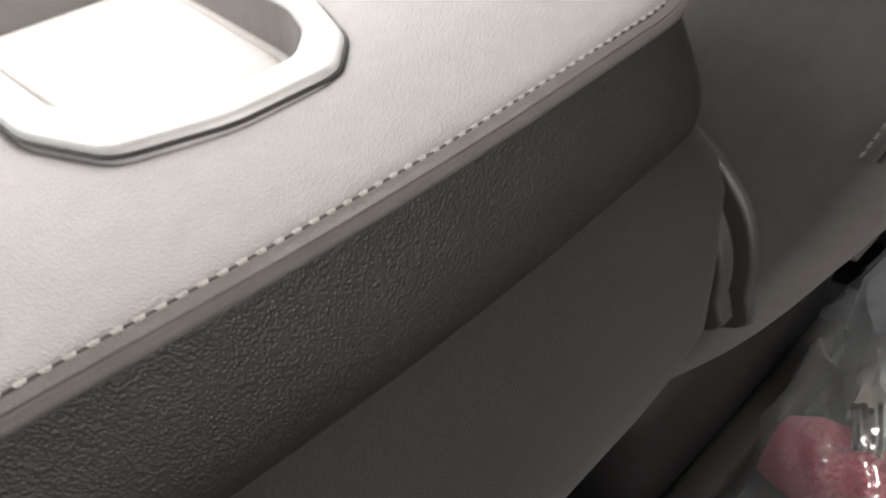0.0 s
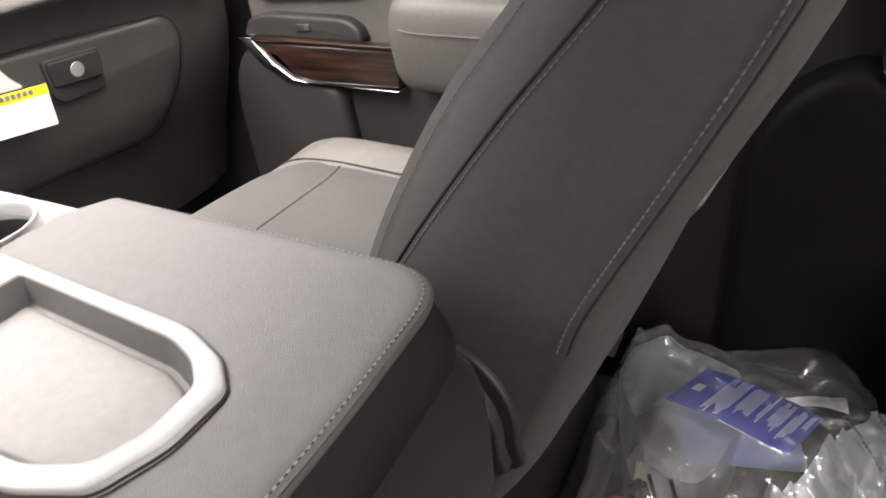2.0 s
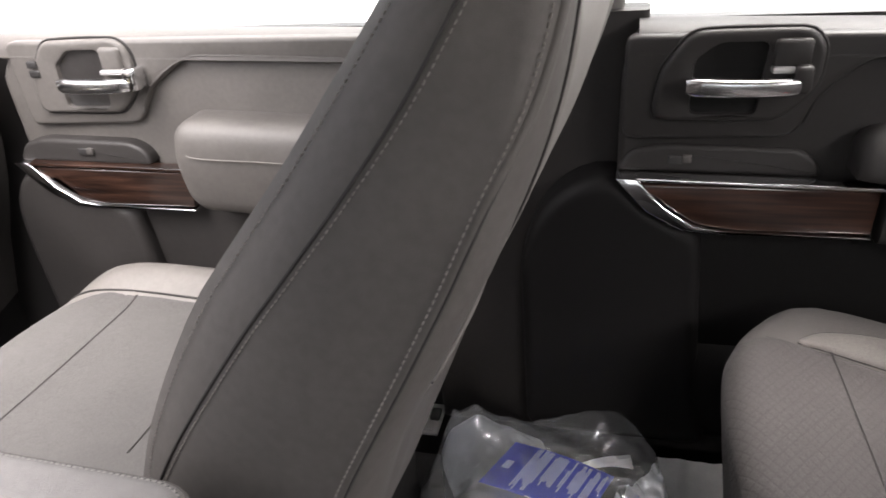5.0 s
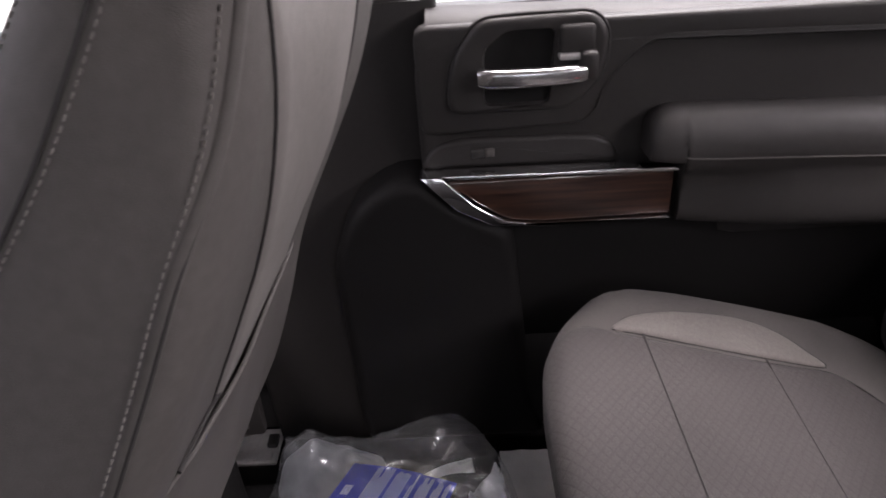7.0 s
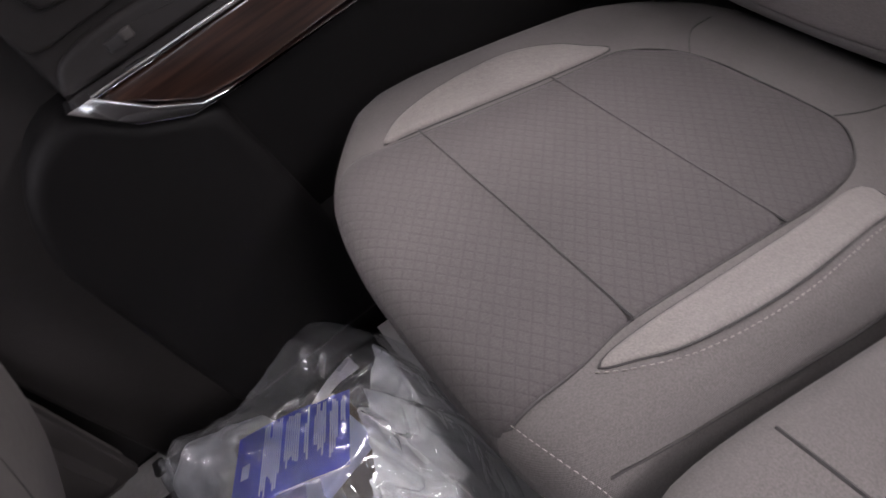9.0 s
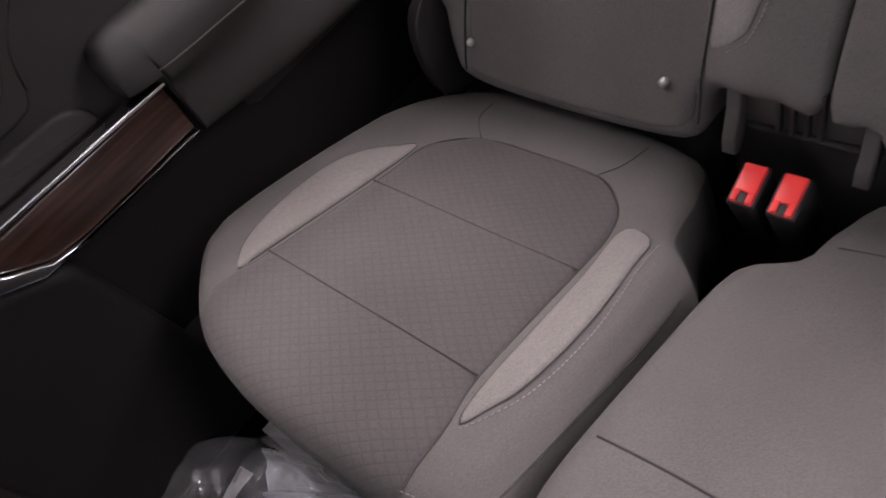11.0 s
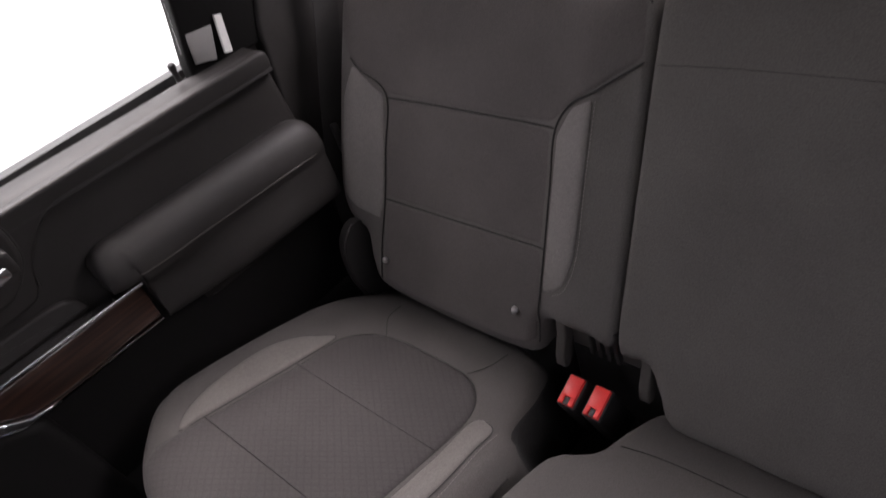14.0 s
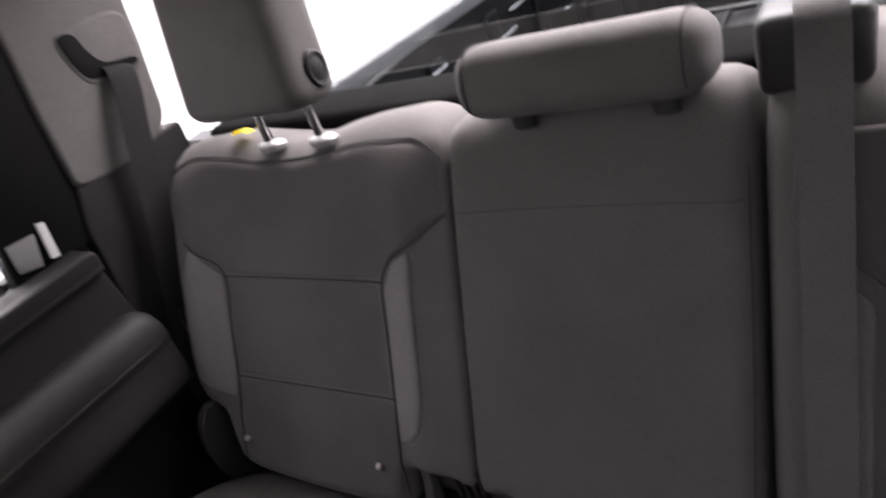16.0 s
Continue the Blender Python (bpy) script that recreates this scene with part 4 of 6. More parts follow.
    rbox(bm, (bx + 0.136 + cx, 0.763, zb + 0.066), (bx + 0.184 + cx * 0.4, 0.785, zb + 0.074), 0.003)
    part("lever_edge", bm, SILVER, lever, "satin silver lower edge of the lever")
    # armrest, a padded pod
    bm, rings = bmesh.new(), []
    length = rear - 0.005 - ax
    for i in range(61):
        s = i / 60
        x = ax + length * s
        grow = min(1, 0.62 + 0.38 * math.sqrt(max(0, 1 - (1 - min(s / 0.10, 1)) ** 2)))
        if s > 0.93:
            grow *= 1 - 0.25 * ((s - 0.93) / 0.07) ** 2
        w, zc, hh = (0.80 - arm_y) * (0.6 + 0.4 * grow), (arm_low + arm_top) / 2 + 0.012 * (1 - grow), (arm_top - arm_low) / 2 * grow
        cut = min(1, max(0, (wx + 0.352 - x) / 0.004))
        base = (zc - hh) * (1 - cut) + max(zc - hh, 0.664) * cut
        zc, hh = (zc + hh + base) / 2, (zc + hh - base) / 2
        lo = 0.5 + 0.32 * min(1, max(0, (x - wx - 0.352) / 0.14))
        prof = rounded([(0.82, zc - hh), (0.80 - w * (lo if lower is DOOR_VINYL else 0.82), zc - hh), *(((0.80 - w * (lo + 0.06), 0.632 * (1 - cut) + (zc - hh * 0.8) * cut), (0.80 - w * 0.93, 0.656 * (1 - cut) + (zc - hh * 0.2) * cut)) if lower is DOOR_VINYL else ((0.80 - w * 0.97, zc - hh * 0.2),)), (0.80 - w, zc + hh * 0.28), (0.80 - w * 0.86, zc + hh), (0.82, zc + hh)], [0.001, 0.02, 0.008, 0.02, 0.02, 0.035, 0.001] if lower is DOOR_VINYL else [0.001, 0.03, 0.02, 0.02, 0.035, 0.001], 4)
        if lower is DOOR_VINYL:
            side = [(-0.3, 0.565), (lo, 0.565), (lo + 0.08, 0.632), (0.90, 0.654), (0.98, 0.668), (1.0, 0.682), (0.95, 0.703), (0.80, 0.721), (0.58, 0.731), (0.32, 0.733), (0.05, 0.728), (-0.3, 0.722)]
            side = [(0.80 - w * f, 0.666 + (z - 0.666) * (grow if z > 0.666 else 1 - 0.97 * cut)) for f, z in side]
            prof = [(q.y, q.z) for q in spline([(0, y, z) for y, z in side], 40)]
        rings.append([Vector((x, y, z - 0.016 * s)) for y, z in prof])
    bridge(bm, rings)
    arm = part("armrest", bm, DOOR_SOFT if lower is DOOR_VINYL else soft, d, "padded vinyl armrest")
    zl = arm_low + (arm_top - arm_low) * (0.59 if lower is DOOR_VINYL else 0.66)
    line = spline([(ax + 0.022, 0.80 - (0.80 - arm_y) * 0.93, zl + 0.006), (ax + 0.05, arm_y - 0.0005, zl), (ax + 0.18, arm_y - 0.001, zl - 0.004), (rear - 0.03, arm_y - 0.0005, zl - 0.014)], 50)
    if lower is DOOR_VINYL:
        line = spline([(ax + 0.003, 0.776, 0.698), (ax + 0.010, 0.756, 0.686), (ax + 0.030, 0.742, 0.676), (ax + 0.06, 0.7352, 0.670), (ax + 0.18, 0.7346, 0.665), (rear - 0.03, 0.7346, 0.655)], 50)
    part("armrest_seam", one(tube, line, 0.0013, 6), STITCH if lower is not DOOR_VINYL else SEAT_VINYL, arm)
    # shelf with the window switch
    sy = 0.792 if lower is DOOR_VINYL else 0.775
    sh = [(wx - 0.003, 0.650), (wx + 0.275, 0.646), (wx + 0.266, 0.674), (wx + 0.238, 0.689), (wx + 0.06, 0.694), (wx + 0.018, 0.684)]
    part("switch_shelf", one(slab, rounded([Vector(q) for q in sh], 0.014, 5), wall(sy), -0.03, 0.0, 0.008, 4), DOOR_VINYL if lower is DOOR_VINYL else FRONT_DARK, d, "domed switch shelf")
    sx = wx + (0.070 if lower is DOOR_VINYL else 0.132)
    bm = bmesh.new()
    rbox(bm, (sx, sy - 0.0025, 0.664), (sx + 0.020, sy + 0.015, 0.678), 0.002)
    switch = part("window_switch", bm, BLACK, d)
    bm = bmesh.new()
    rbox(bm, (sx + 0.019, sy - 0.005, 0.667), (sx + 0.032, sy + 0.010, 0.679), 0.002)
    part("switch_key", bm, SEAT_VINYL, switch)
    # wood strip with its chrome spear
    wood = [(wx + 0.030, 0.646), (wx + 0.345, 0.641), (wx + 0.342, 0.574), (wx + 0.16, 0.574), (wx + 0.115, 0.580), (wx + 0.075, 0.606)]
    part("wood_strip", one(slab, rounded([Vector(q) for q in wood], [0.004, 0.002, 0.002, 0.02, 0.012, 0.012], 5), wall(0.765), -0.03, 0.0, 0.004), WOOD, d, "glossy dark wood trim strip")
    top = [(wx + 0.028, 0.6475), (wx + 0.347, 0.6425), (wx + 0.347, 0.6485), (wx + 0.028, 0.6535)]
    part("top_strip", one(slab, [Vector(q) for q in top], wall(0.764), -0.02, 0.003, 0.002), CHROME if lower is DOOR_VINYL else WOOD, d)
    chrome = [(wx - 0.002, 0.652), (wx + 0.028, 0.652), (wx + 0.070, 0.607), (wx + 0.112, 0.580), (wx + 0.160, 0.5725), (wx + 0.342, 0.5725), (wx + 0.342, 0.5695), (wx + 0.155, 0.5695), (wx + 0.095, 0.573), (wx + 0.045, 0.600)]
    part("chrome_spear", one(slab, [Vector(q) for q in chrome], wall(0.763), -0.03, 0.003, 0.002), CHROME, d, "bright chrome edge of the wood strip")
    # lower bulge with the map pocket
    f = front_low
    low = [(f + 0.005, 0.14), (f + 0.32, 0.14), (f + 0.29, 0.30), (f + 0.27, 0.56), (f + 0.24, 0.575), (f + 0.19, 0.60), (f + 0.145, 0.648), (f + 0.105, 0.645), *(((f + 0.065, 0.624), (f + 0.033, 0.589), (f + 0.012, 0.545)) if lower is DOOR_VINYL else ((f + 0.045, 0.625), (f + 0.012, 0.575))), (f, 0.50)]
    part("pocket_bulge", one(slab, rounded(densify([Vector(q) for q in low], 0.05), 0.03, 3), wall(0.80), -0.05, 0.035, 0.022, 6), DOOR_LOW if lower is DOOR_VINYL else FRONT_DARK, d, "dark moulded map pocket bulge")
    skirt = [(f + 0.18, 0.145), (rear - 0.012, 0.145), (rear - 0.004, arm_low + 0.02), (wx + 0.345, arm_low + 0.02), (wx + 0.335, 0.585), (f + 0.18, 0.60)]
    part("lower_panel", one(slab, rounded(densify([Vector(q) for q in skirt], 0.06), 0.01, 2), flat, -0.01, 0.004, 0.003), DOOR_LOW if lower is DOOR_VINYL else FRONT_DARK, d, "dark lower door panel")
    bm = bmesh.new()
    rings = []
    for i in range(13):
        x = f + 0.26 + (rear - f - 0.30) * i / 12
        rings.append([Vector((x, y, z)) for y, z in ((0.80, 0.16), (0.772, 0.18), (0.766, 0.26), (0.775, 0.33), (0.80, 0.35))])
    bridge(bm, rings)
    part("pocket_lip", bm, DOOR_LOW if lower is DOOR_VINYL else FRONT_DARK, d)
    bm = bmesh.new()
    rings = []
    for i in range(13):
        x = wx + 0.36 + (rear - wx - 0.37) * i / 12
        zc = arm_low - 0.028
        rings.append([Vector((x, y, z)) for y, z in ((0.82, zc - 0.028), (0.82 - 0.033 * min(1, i / 3), zc - 0.012), (0.82 - 0.036 * min(1, i / 3), zc + 0.012), (0.80, zc + 0.03))])
    bridge(bm, rings)
    part("ledge_under_armrest", bm, lower, d)
    return d


# Rear door trim darkened against the front's, its backlit shade put into colour.
rear_door = door("door_1", (-0.3, 0.85, 0.1), "rear door trim darkened as shade, with wood strip and chrome handle", -0.646, 0.735, -0.694, -0.390, 0.565, 0.733, 0.735, 0.045, 0.852, -0.838, DOOR_VINYL, DOOR_VINYL)
front_door = door("door_2", (-1.3, 0.85, 0.1), "grey front door trim with wood strip and chrome handle", -1.655, 0.742, -1.742, -1.385, 0.580, 0.742, 0.718, -1.005, 0.864, -1.80, FRONT_VINYL, FRONT_VINYL)

# lock buttons beside the front handle
for z in (0.802, 0.817):
    bm = bmesh.new()
    rbox(bm, (-1.654, 0.7745, z), (-1.634, 0.785, z + 0.012), 0.002)
    part("lock_button", bm, BLACK, front_door)
# lock pin and bracket at the rear end of the rear window
bm = bmesh.new()
bridge(bm, [[Vector((-0.098 + r * math.cos(a), 0.845 + r * math.sin(a), z)) for a in (2 * math.pi * i / 12 for i in range(12))] for r, z in ((0.005, 0.85), (0.005, 0.868), (0.0065, 0.872), (0.0065, 0.880), (0.003, 0.883))])
part("lock_pin", bm, BLACK, rear_door)
bm = bmesh.new()
slab(bm, [Vector(q) for q in ((-0.051, 0.920), (0.004, 0.913), (-0.018, 0.847), (-0.056, 0.857))], lambda u, v, h: Vector((u, 0.848 - h, v)), -0.01, 0.0, 0.003)
part("window_bracket", bm, SILVER, rear_door, "bare silver bracket in the window corner")
bm = bmesh.new()
slab(bm, [Vector(q) for q in ((0.007, 0.913), (0.021, 0.909), (0.011, 0.847), (-0.004, 0.851))], lambda u, v, h: Vector((u, 0.842 - h, v)), -0.004, 0.0, 0.001)
part("paper_strip", bm, PAPER, rear_door, "white strip on the bracket")
# door window frame, rounded at its upper rear corner
frame_edge = [(-0.070, 0.83), (-0.068, 0.86), (-0.054, 0.94), (-0.039, 1.051), (-0.022, 1.142), (-0.012, 1.194), (-0.003, 1.253), (0.004, 1.285), (-0.001, 1.304), (-0.018, 1.315), (-0.05, 1.322), (-0.68, 1.325),
              (-0.68, 1.345), (-0.05, 1.345), (0.05, 1.322), (0.095, 1.302), (0.116, 1.268), (0.124, 1.221), (0.120, 1.155), (0.110, 1.077), (0.102, 0.986), (0.100, 0.83)]
part("window_frame", one(slab, densify([Vector(q) for q in frame_edge], 0.04), lambda u, v, h: Vector((u, 0.856 - 0.14 * max(0, v - 0.85) - h, v)), -0.03, 0.0, 0.006), DOOR_LOW, rear_door, "black window frame")

# ---------------------------------------------------------------- rear corner post, passenger side


def corner(u, v, h):
    """u runs rearwards, v up; the trim leans inwards with height and wraps into the rear wall."""
    return Vector((u, 0.845 - 0.12 * max(0, v - 0.86) - 0.25 * max(0, u - 0.22) ** 1.3 - h, v))


rear_post = thing("pillar_rear_passenger", (0.2, 0.85, 0.5), "two-tone rear corner post trim, pale grey over dark", "pillar", kind="structure")
upper = densify([Vector(q) for q in ((0.098, 0.925), (0.135, 0.917), (0.20, 0.912), (0.29, 0.925), (0.318, 0.96), (0.335, 1.10), (0.352, 1.38), (-0.15, 1.38), (-0.15, 1.336), (-0.033, 1.330), (0.046, 1.312), (0.087, 1.296), (0.110, 1.262), (0.117, 1.221), (0.113, 1.155), (0.103, 1.06))], 0.04)
part("upper_trim", one(slab, rounded(upper, 0.015, 2), corner, -0.03, 0.004, 0.008, 4), PALE_TRIM, rear_post, "pale grey plastic upper trim")
lower = densify([Vector(q) for q in ((0.025, 0.40), (0.34, 0.40), (0.34, 0.935), (0.20, 0.922), (0.135, 0.927), (0.100, 0.934), (0.075, 0.85), (0.045, 0.6))], 0.04)
part("lower_trim", one(slab, rounded(lower, 0.015, 2), corner, -0.03, 0.0, 0.008, 4), DOOR_VINYL, rear_post, "dark plastic lower trim")
bez = spline([(0.188, 1.150), (0.25, 1.160), (0.315, 1.150), (0.325, 1.10), (0.312, 1.055), (0.26, 1.052), (0.215, 1.058), (0.193, 1.09)], 60, True)
part("belt_bezel", one(slab, bez, corner, -0.01, 0.012, 0.008, 4), PALE_TRIM, rear_post, "pale grey belt outlet bezel")
slot = spline([(0.192, 1.148), (0.198, 1.10), (0.222, 1.068), (0.30, 1.062), (0.303, 1.074), (0.252, 1.086), (0.232, 1.112), (0.220, 1.146)], 50, True)
part("belt_slot", one(slab, slot, corner, 0.0, 0.0135, 0.001), DOOR_LOW, rear_post, "black belt slot")
belt = thing("shoulder_belt", (0.10, 0.80, 0.5), "dark grey webbing shoulder belt hanging from the corner post", "seat belt")
part("webbing", one(ribbon, spline([(0.262, 0.805, 1.075), (0.258, 0.785, 1.068), (0.245, 0.778, 1.03), (0.215, 0.782, 0.95), (0.175, 0.788, 0.82), (0.125, 0.788, 0.70), (0.085, 0.785, 0.60), (0.06, 0.782, 0.50), (0.05, 0.78, 0.42)], 60), 0.046, (0.85, -0.30, -0.25)), DARK_BELT, belt)
bm = bmesh.new()
rbox(bm, (0.090, 0.768, 0.60), (0.102, 0.782, 0.66), 0.003)
part("belt_clip", bm, BLACK, belt)

# ---------------------------------------------------------------- front passenger seat
seat_x_front = smooth_table([(0.36, -1.24), (0.50, -1.132), (0.60, -1.088), (0.70, -1.046), (0.80, -0.990), (0.85, -0.952), (0.90, -0.911), (0.95, -0.874), (1.0, -0.838), (1.05, -0.806), (1.16, -0.765)])
seat_x_back = smooth_table([(0.36, -1.005), (0.42, -0.962), (0.50, -0.914), (0.60, -0.873), (0.70, -0.838), (0.80, -0.788), (0.85, -0.763), (0.90, -0.743), (0.95, -0.728), (1.0, -0.719), (1.05, -0.714), (1.10, -0.712), (1.16, -0.716)])
seat_y = smooth_table([(0.36, 0.121), (0.60, 0.122), (0.70, 0.126), (0.80, 0.139), (0.90, 0.163), (1.0, 0.192), (1.1, 0.226), (1.16, 0.25)])
seat_y_out = smooth_table([(0.36, 0.61), (0.70, 0.60), (0.90, 0.575), (1.02, 0.55), (1.12, 0.515), (1.16, 0.49)])


def on_side(x, z, h=0.0):
    """A point on the seat's inboard flank."""
    xf, xb = seat_x_front(z), seat_x_back(z) - 0.028
    s = min(max((x - xf) / (xb - xf), 0), 1)
    x = min(x, xb + 0.023)
    turn = max(0.0, x - xb) / 0.028
    return Vector((x, seat_y(z) - 0.006 * math.sin(math.pi * s) + 0.045 * (1 - s) ** 4 + 0.055 * (1 - math.sqrt(1 - turn * turn)) - h, z))


def rear_bulge(s):
    return 0.026 * s ** 1.15


front_seat = thing("front_passenger_seat", (-1.2, 0.40, 0.10), "grey vinyl front passenger seat with stitched flank", "car seat")
bm, rings = bmesh.new(), []
levels = [0.36 + 0.72 * i / 30 for i in range(31)] + [1.10, 1.12, 1.135, 1.15, 1.157, 1.16]
for z in levels:
    xf, xb, ya, yb = seat_x_front(z), seat_x_back(z), seat_y(z), seat_y_out(z)
    top = max(0, (z - 1.10) / 0.06)
    squeeze = 0.035 * (1 - math.sqrt(max(0, 1 - top * top)))
    xf, xb, ya, yb = xf + squeeze, xb - squeeze, ya + squeeze, yb - squeeze
    rb, rw = 0.028, 0.055
    ring = []
    for i in range(17):
        x = xf + 0.002 + (xb - rb - xf - 0.002) * i / 16
        p = on_side(x, z)
        ring.append(Vector((x, p.y + squeeze, z)))
    for i in range(1, 12):
        a = math.pi / 2 * i / 12
        ring.append(Vector((xb - rb + rb * math.sin(a), ya + rw * (1 - math.cos(a)), z)))
    for i in range(13):
        s = i / 12
        ring.append(Vector((xb + rear_bulge(s), ya + rw + (yb - ya - rw - rb) * s, z)))
    for i in range(1, 8):
        a = math.pi / 2 * i / 8
        ring.append(Vector((xb + rear_bulge(1) - rb * (1 - math.cos(a)), yb - rb + rb * math.sin(a), z)))
    for i in range(9):
        ring.append(Vector((xb + 0.004 - (xb - xf - 0.008) * i / 8, yb, z)))
    for i in range(1, 12):
        s = i / 12
        ring.append(Vector((xf + 0.045 * min(1, 4 * s, 4 * (1 - s)), yb - (yb - ya) * s, z)))
    rings.append(ring)
bridge(bm, rings)
part("backrest", bm, SEAT_VINYL, front_seat, "grey vinyl backrest")


def flank_line(rows, shift=0.0, lift=0.0008, n=70):
    return [on_side(p.x + shift, p.z, lift) for p in spline([(x, 0, z) for x, z in rows], n)]


s_mid = [(-1.133, 0.50), (-1.068, 0.60), (-1.006, 0.70), (-0.933, 0.80), (-0.892, 0.85), (-0.851, 0.90), (-0.813, 0.95), (-0.782, 1.0), (-0.756, 1.05), (-0.735, 1.10)]
s_rear = [(-0.879, 0.66), (-0.865, 0.70), (-0.814, 0.80), (-0.789, 0.85), (-0.766, 0.90), (-0.741, 0.95), (-0.727, 1.0), (-0.722, 1.04)]
s_front = [(-1.114, 0.50), (-1.069, 0.60), (-1.031, 0.70), (-0.975, 0.80), (-0.937, 0.85), (-0.897, 0.90), (-0.859, 0.95), (-0.823, 1.0), (-0.790, 1.05), (-0.768, 1.10)]
part("flank_seam", one(tube, flank_line(s_mid, 0, 0.0002), 0.0013, 6), CREASE, front_seat)
part("flank_seam", one(tube, flank_line(s_rear, 0.004), 0.0012, 6), CREASE, front_seat)
bm = bmesh.new()
stitches(bm, flank_line(s_mid, 0.0055, 0.0006, 140), 0.0050, 0.68, 0.0007)
stitches(bm, flank_line(s_rear, -0.003, 0.0018, 140), 0.0050, 0.68, 0.0007)
stitches(bm, flank_line(s_front, 0.0, 0.0022, 140), 0.0050, 0.68, 0.0007)
tagged(part("stitching", bm, STITCH, front_seat, "grey twin-needle stitching"), kind="stuff")
# raised welt along the rear seam
part("welt", one(tube, flank_line(s_rear, 0.001, -0.0030), 0.0045, 8), SEAT_VINYL, front_seat)


def on_rear(y, z, h):
    """A point on the seat's rounded rear face, h behind it."""
    ya, yb = seat_y(z), seat_y_out(z)
    s = min(1, max(0, (y - ya - 0.055) / (yb - ya - 0.083)))
    k = max(0.0, 1 - (y - ya) / 0.055)
    out = max(0.0, (y - yb + 0.04) / 0.04)
    return Vector((seat_x_back(z) + rear_bulge(s) - 0.028 * (1 - math.sqrt(max(0, 1 - k * k))) - 0.02 * out * out + h, y, z))


def panel_edge(v):
    """The inboard and outboard edges of the lightened back panel at a height from 0 to 1."""
    return 0.242 + 0.030 * math.sin(math.pi * min(1, 0.25 + 0.75 * v)), 0.470 - 0.02 * v


def on_panel(u, v):
    a, b = panel_edge(v)
    rim = min(1, 18 * u, 18 * (1 - u), 12 * (1 - v))
    return on_rear(a + (b - a) * u, 0.52 + 0.49 * v, -0.002 + 0.0055 * math.sqrt(max(0, rim)) + 0.0018 * noise.noise(Vector((u * 2.2, v * 5.0, 1.0))))


part("back_panel", one(grid, 36, 36, lambda u, v: on_panel(u, 0.385 + 0.615 * v)), BACK_VINYL_LIT, front_seat, "grey vinyl back panel, lightened as if lit")
part("panel_crease", one(tube, [on_rear(panel_edge(i / 40)[0] - 0.0025, 0.52 + 0.49 * i / 40, 0.0004) for i in range(17, 41)], 0.0014, 6), CREASE, front_seat)


def hem_height(u):
    return 0.735 - 0.016 * math.sin(math.pi * u) ** 2


def on_pocket(u, v):
    slack = math.sin(math.pi * min(1, max(0, u))) ** 0.8
    y, z = 0.185 + 0.285 * u, 0.40 + (hem_height(u) - 0.40) * v
    return on_rear(y, z, 0.0025 + slack * (0.0025 + 0.002 * v ** 3) - 0.0045 * (1 - min(1, 8 * u)) + 0.003 * noise.noise(Vector((u * 3.1, v * 2.3, 7.0))) * slack)


pocket = part("map_pocket", one(grid, 40, 30, on_pocket), SEAT_VINYL, front_seat, "slack vinyl map pocket")
part("pocket_hem", one(tube, [on_pocket(i / 40, 1.0) for i in range(41)], 0.0022, 8), SEAT_VINYL, pocket, "rolled pocket hem")
part("pocket_mouth", one(tube, [on_rear(0.20 + 0.27 * i / 40, hem_height(i / 40) + 0.0030, 0.0018) for i in range(41)], 0.0016, 6), CREASE, pocket)
part("outer_seam", one(tube, [on_rear(0.476 - 0.02 * i / 40, 0.50 + 0.50 * i / 40, 0.0006) for i in range(41)], 0.0014, 6), CREASE, front_seat)
part("shoulder_seam", one(tube, [on_rear(0.20 + 0.30 * i / 30, 1.026 + 0.015 * math.sin(math.pi * i / 30), 0.0008) for i in range(31)], 0.0014, 6), CREASE, front_seat)

front_cush = spline([(-1.585, 0.36), (-1.575, 0.22), (-1.53, 0.15), (-1.40, 0.135), (-1.20, 0.135), (-1.08, 0.15), (-1.04, 0.30), (-1.04, 0.50), (-1.08, 0.66), (-1.25, 0.705), (-1.42, 0.705), (-1.51, 0.665), (-1.565, 0.56)], 110, True)
on_front = shell_of(front_cush, lambda x, y: 0.500 - 0.05 * (x + 1.45), 0.06, 0.05, lambda x, y: 0.012 * (2.4 * math.exp(-((y - 0.65) / 0.05) ** 2) + math.exp(-((y - 0.19) / 0.05) ** 2)))
part("cushion", one(pillow, front_cush, lambda u, v, h: on_front(u, v, h) if h >= 0 else on_front(u, v, 0) + Vector((0.02, 0, -0.2)), 0.0, skirt=0.2), FRONT_VINYL, front_seat, "grey vinyl seat cushion")
part("seat_panel", one(pillow, spline([(-1.57, 0.40), (-1.56, 0.27), (-1.50, 0.245), (-1.30, 0.25), (-1.10, 0.255), (-1.09, 0.42), (-1.10, 0.585), (-1.30, 0.592), (-1.43, 0.592), (-1.49, 0.585), (-1.55, 0.52)], 90, True), on_front, 0.0022, 0.06, 0.006), FRONT_CLOTH, front_seat, "charcoal diamond cloth panel")
for rows in ([(-1.419, 0.59), (-1.422, 0.50), (-1.424, 0.40), (-1.430, 0.27)], [(-1.225, 0.592), (-1.23, 0.45), (-1.235, 0.30)]):
    seam(front_seat, lambda u, v, h: on_front(u, v, h + 0.0018), rows, 40)
seam(front_seat, on_front, [(-1.54, 0.58), (-1.49, 0.592), (-1.43, 0.598), (-1.30, 0.598), (-1.10, 0.59)], 50, 0.0008, 0.002)
bm = bmesh.new()
rbox(bm, (-1.50, 0.17, 0.0), (-1.00, 0.66, 0.30), 0.04)
part("seat_base", bm, DOOR_LOW, front_seat, "black seat pedestal")
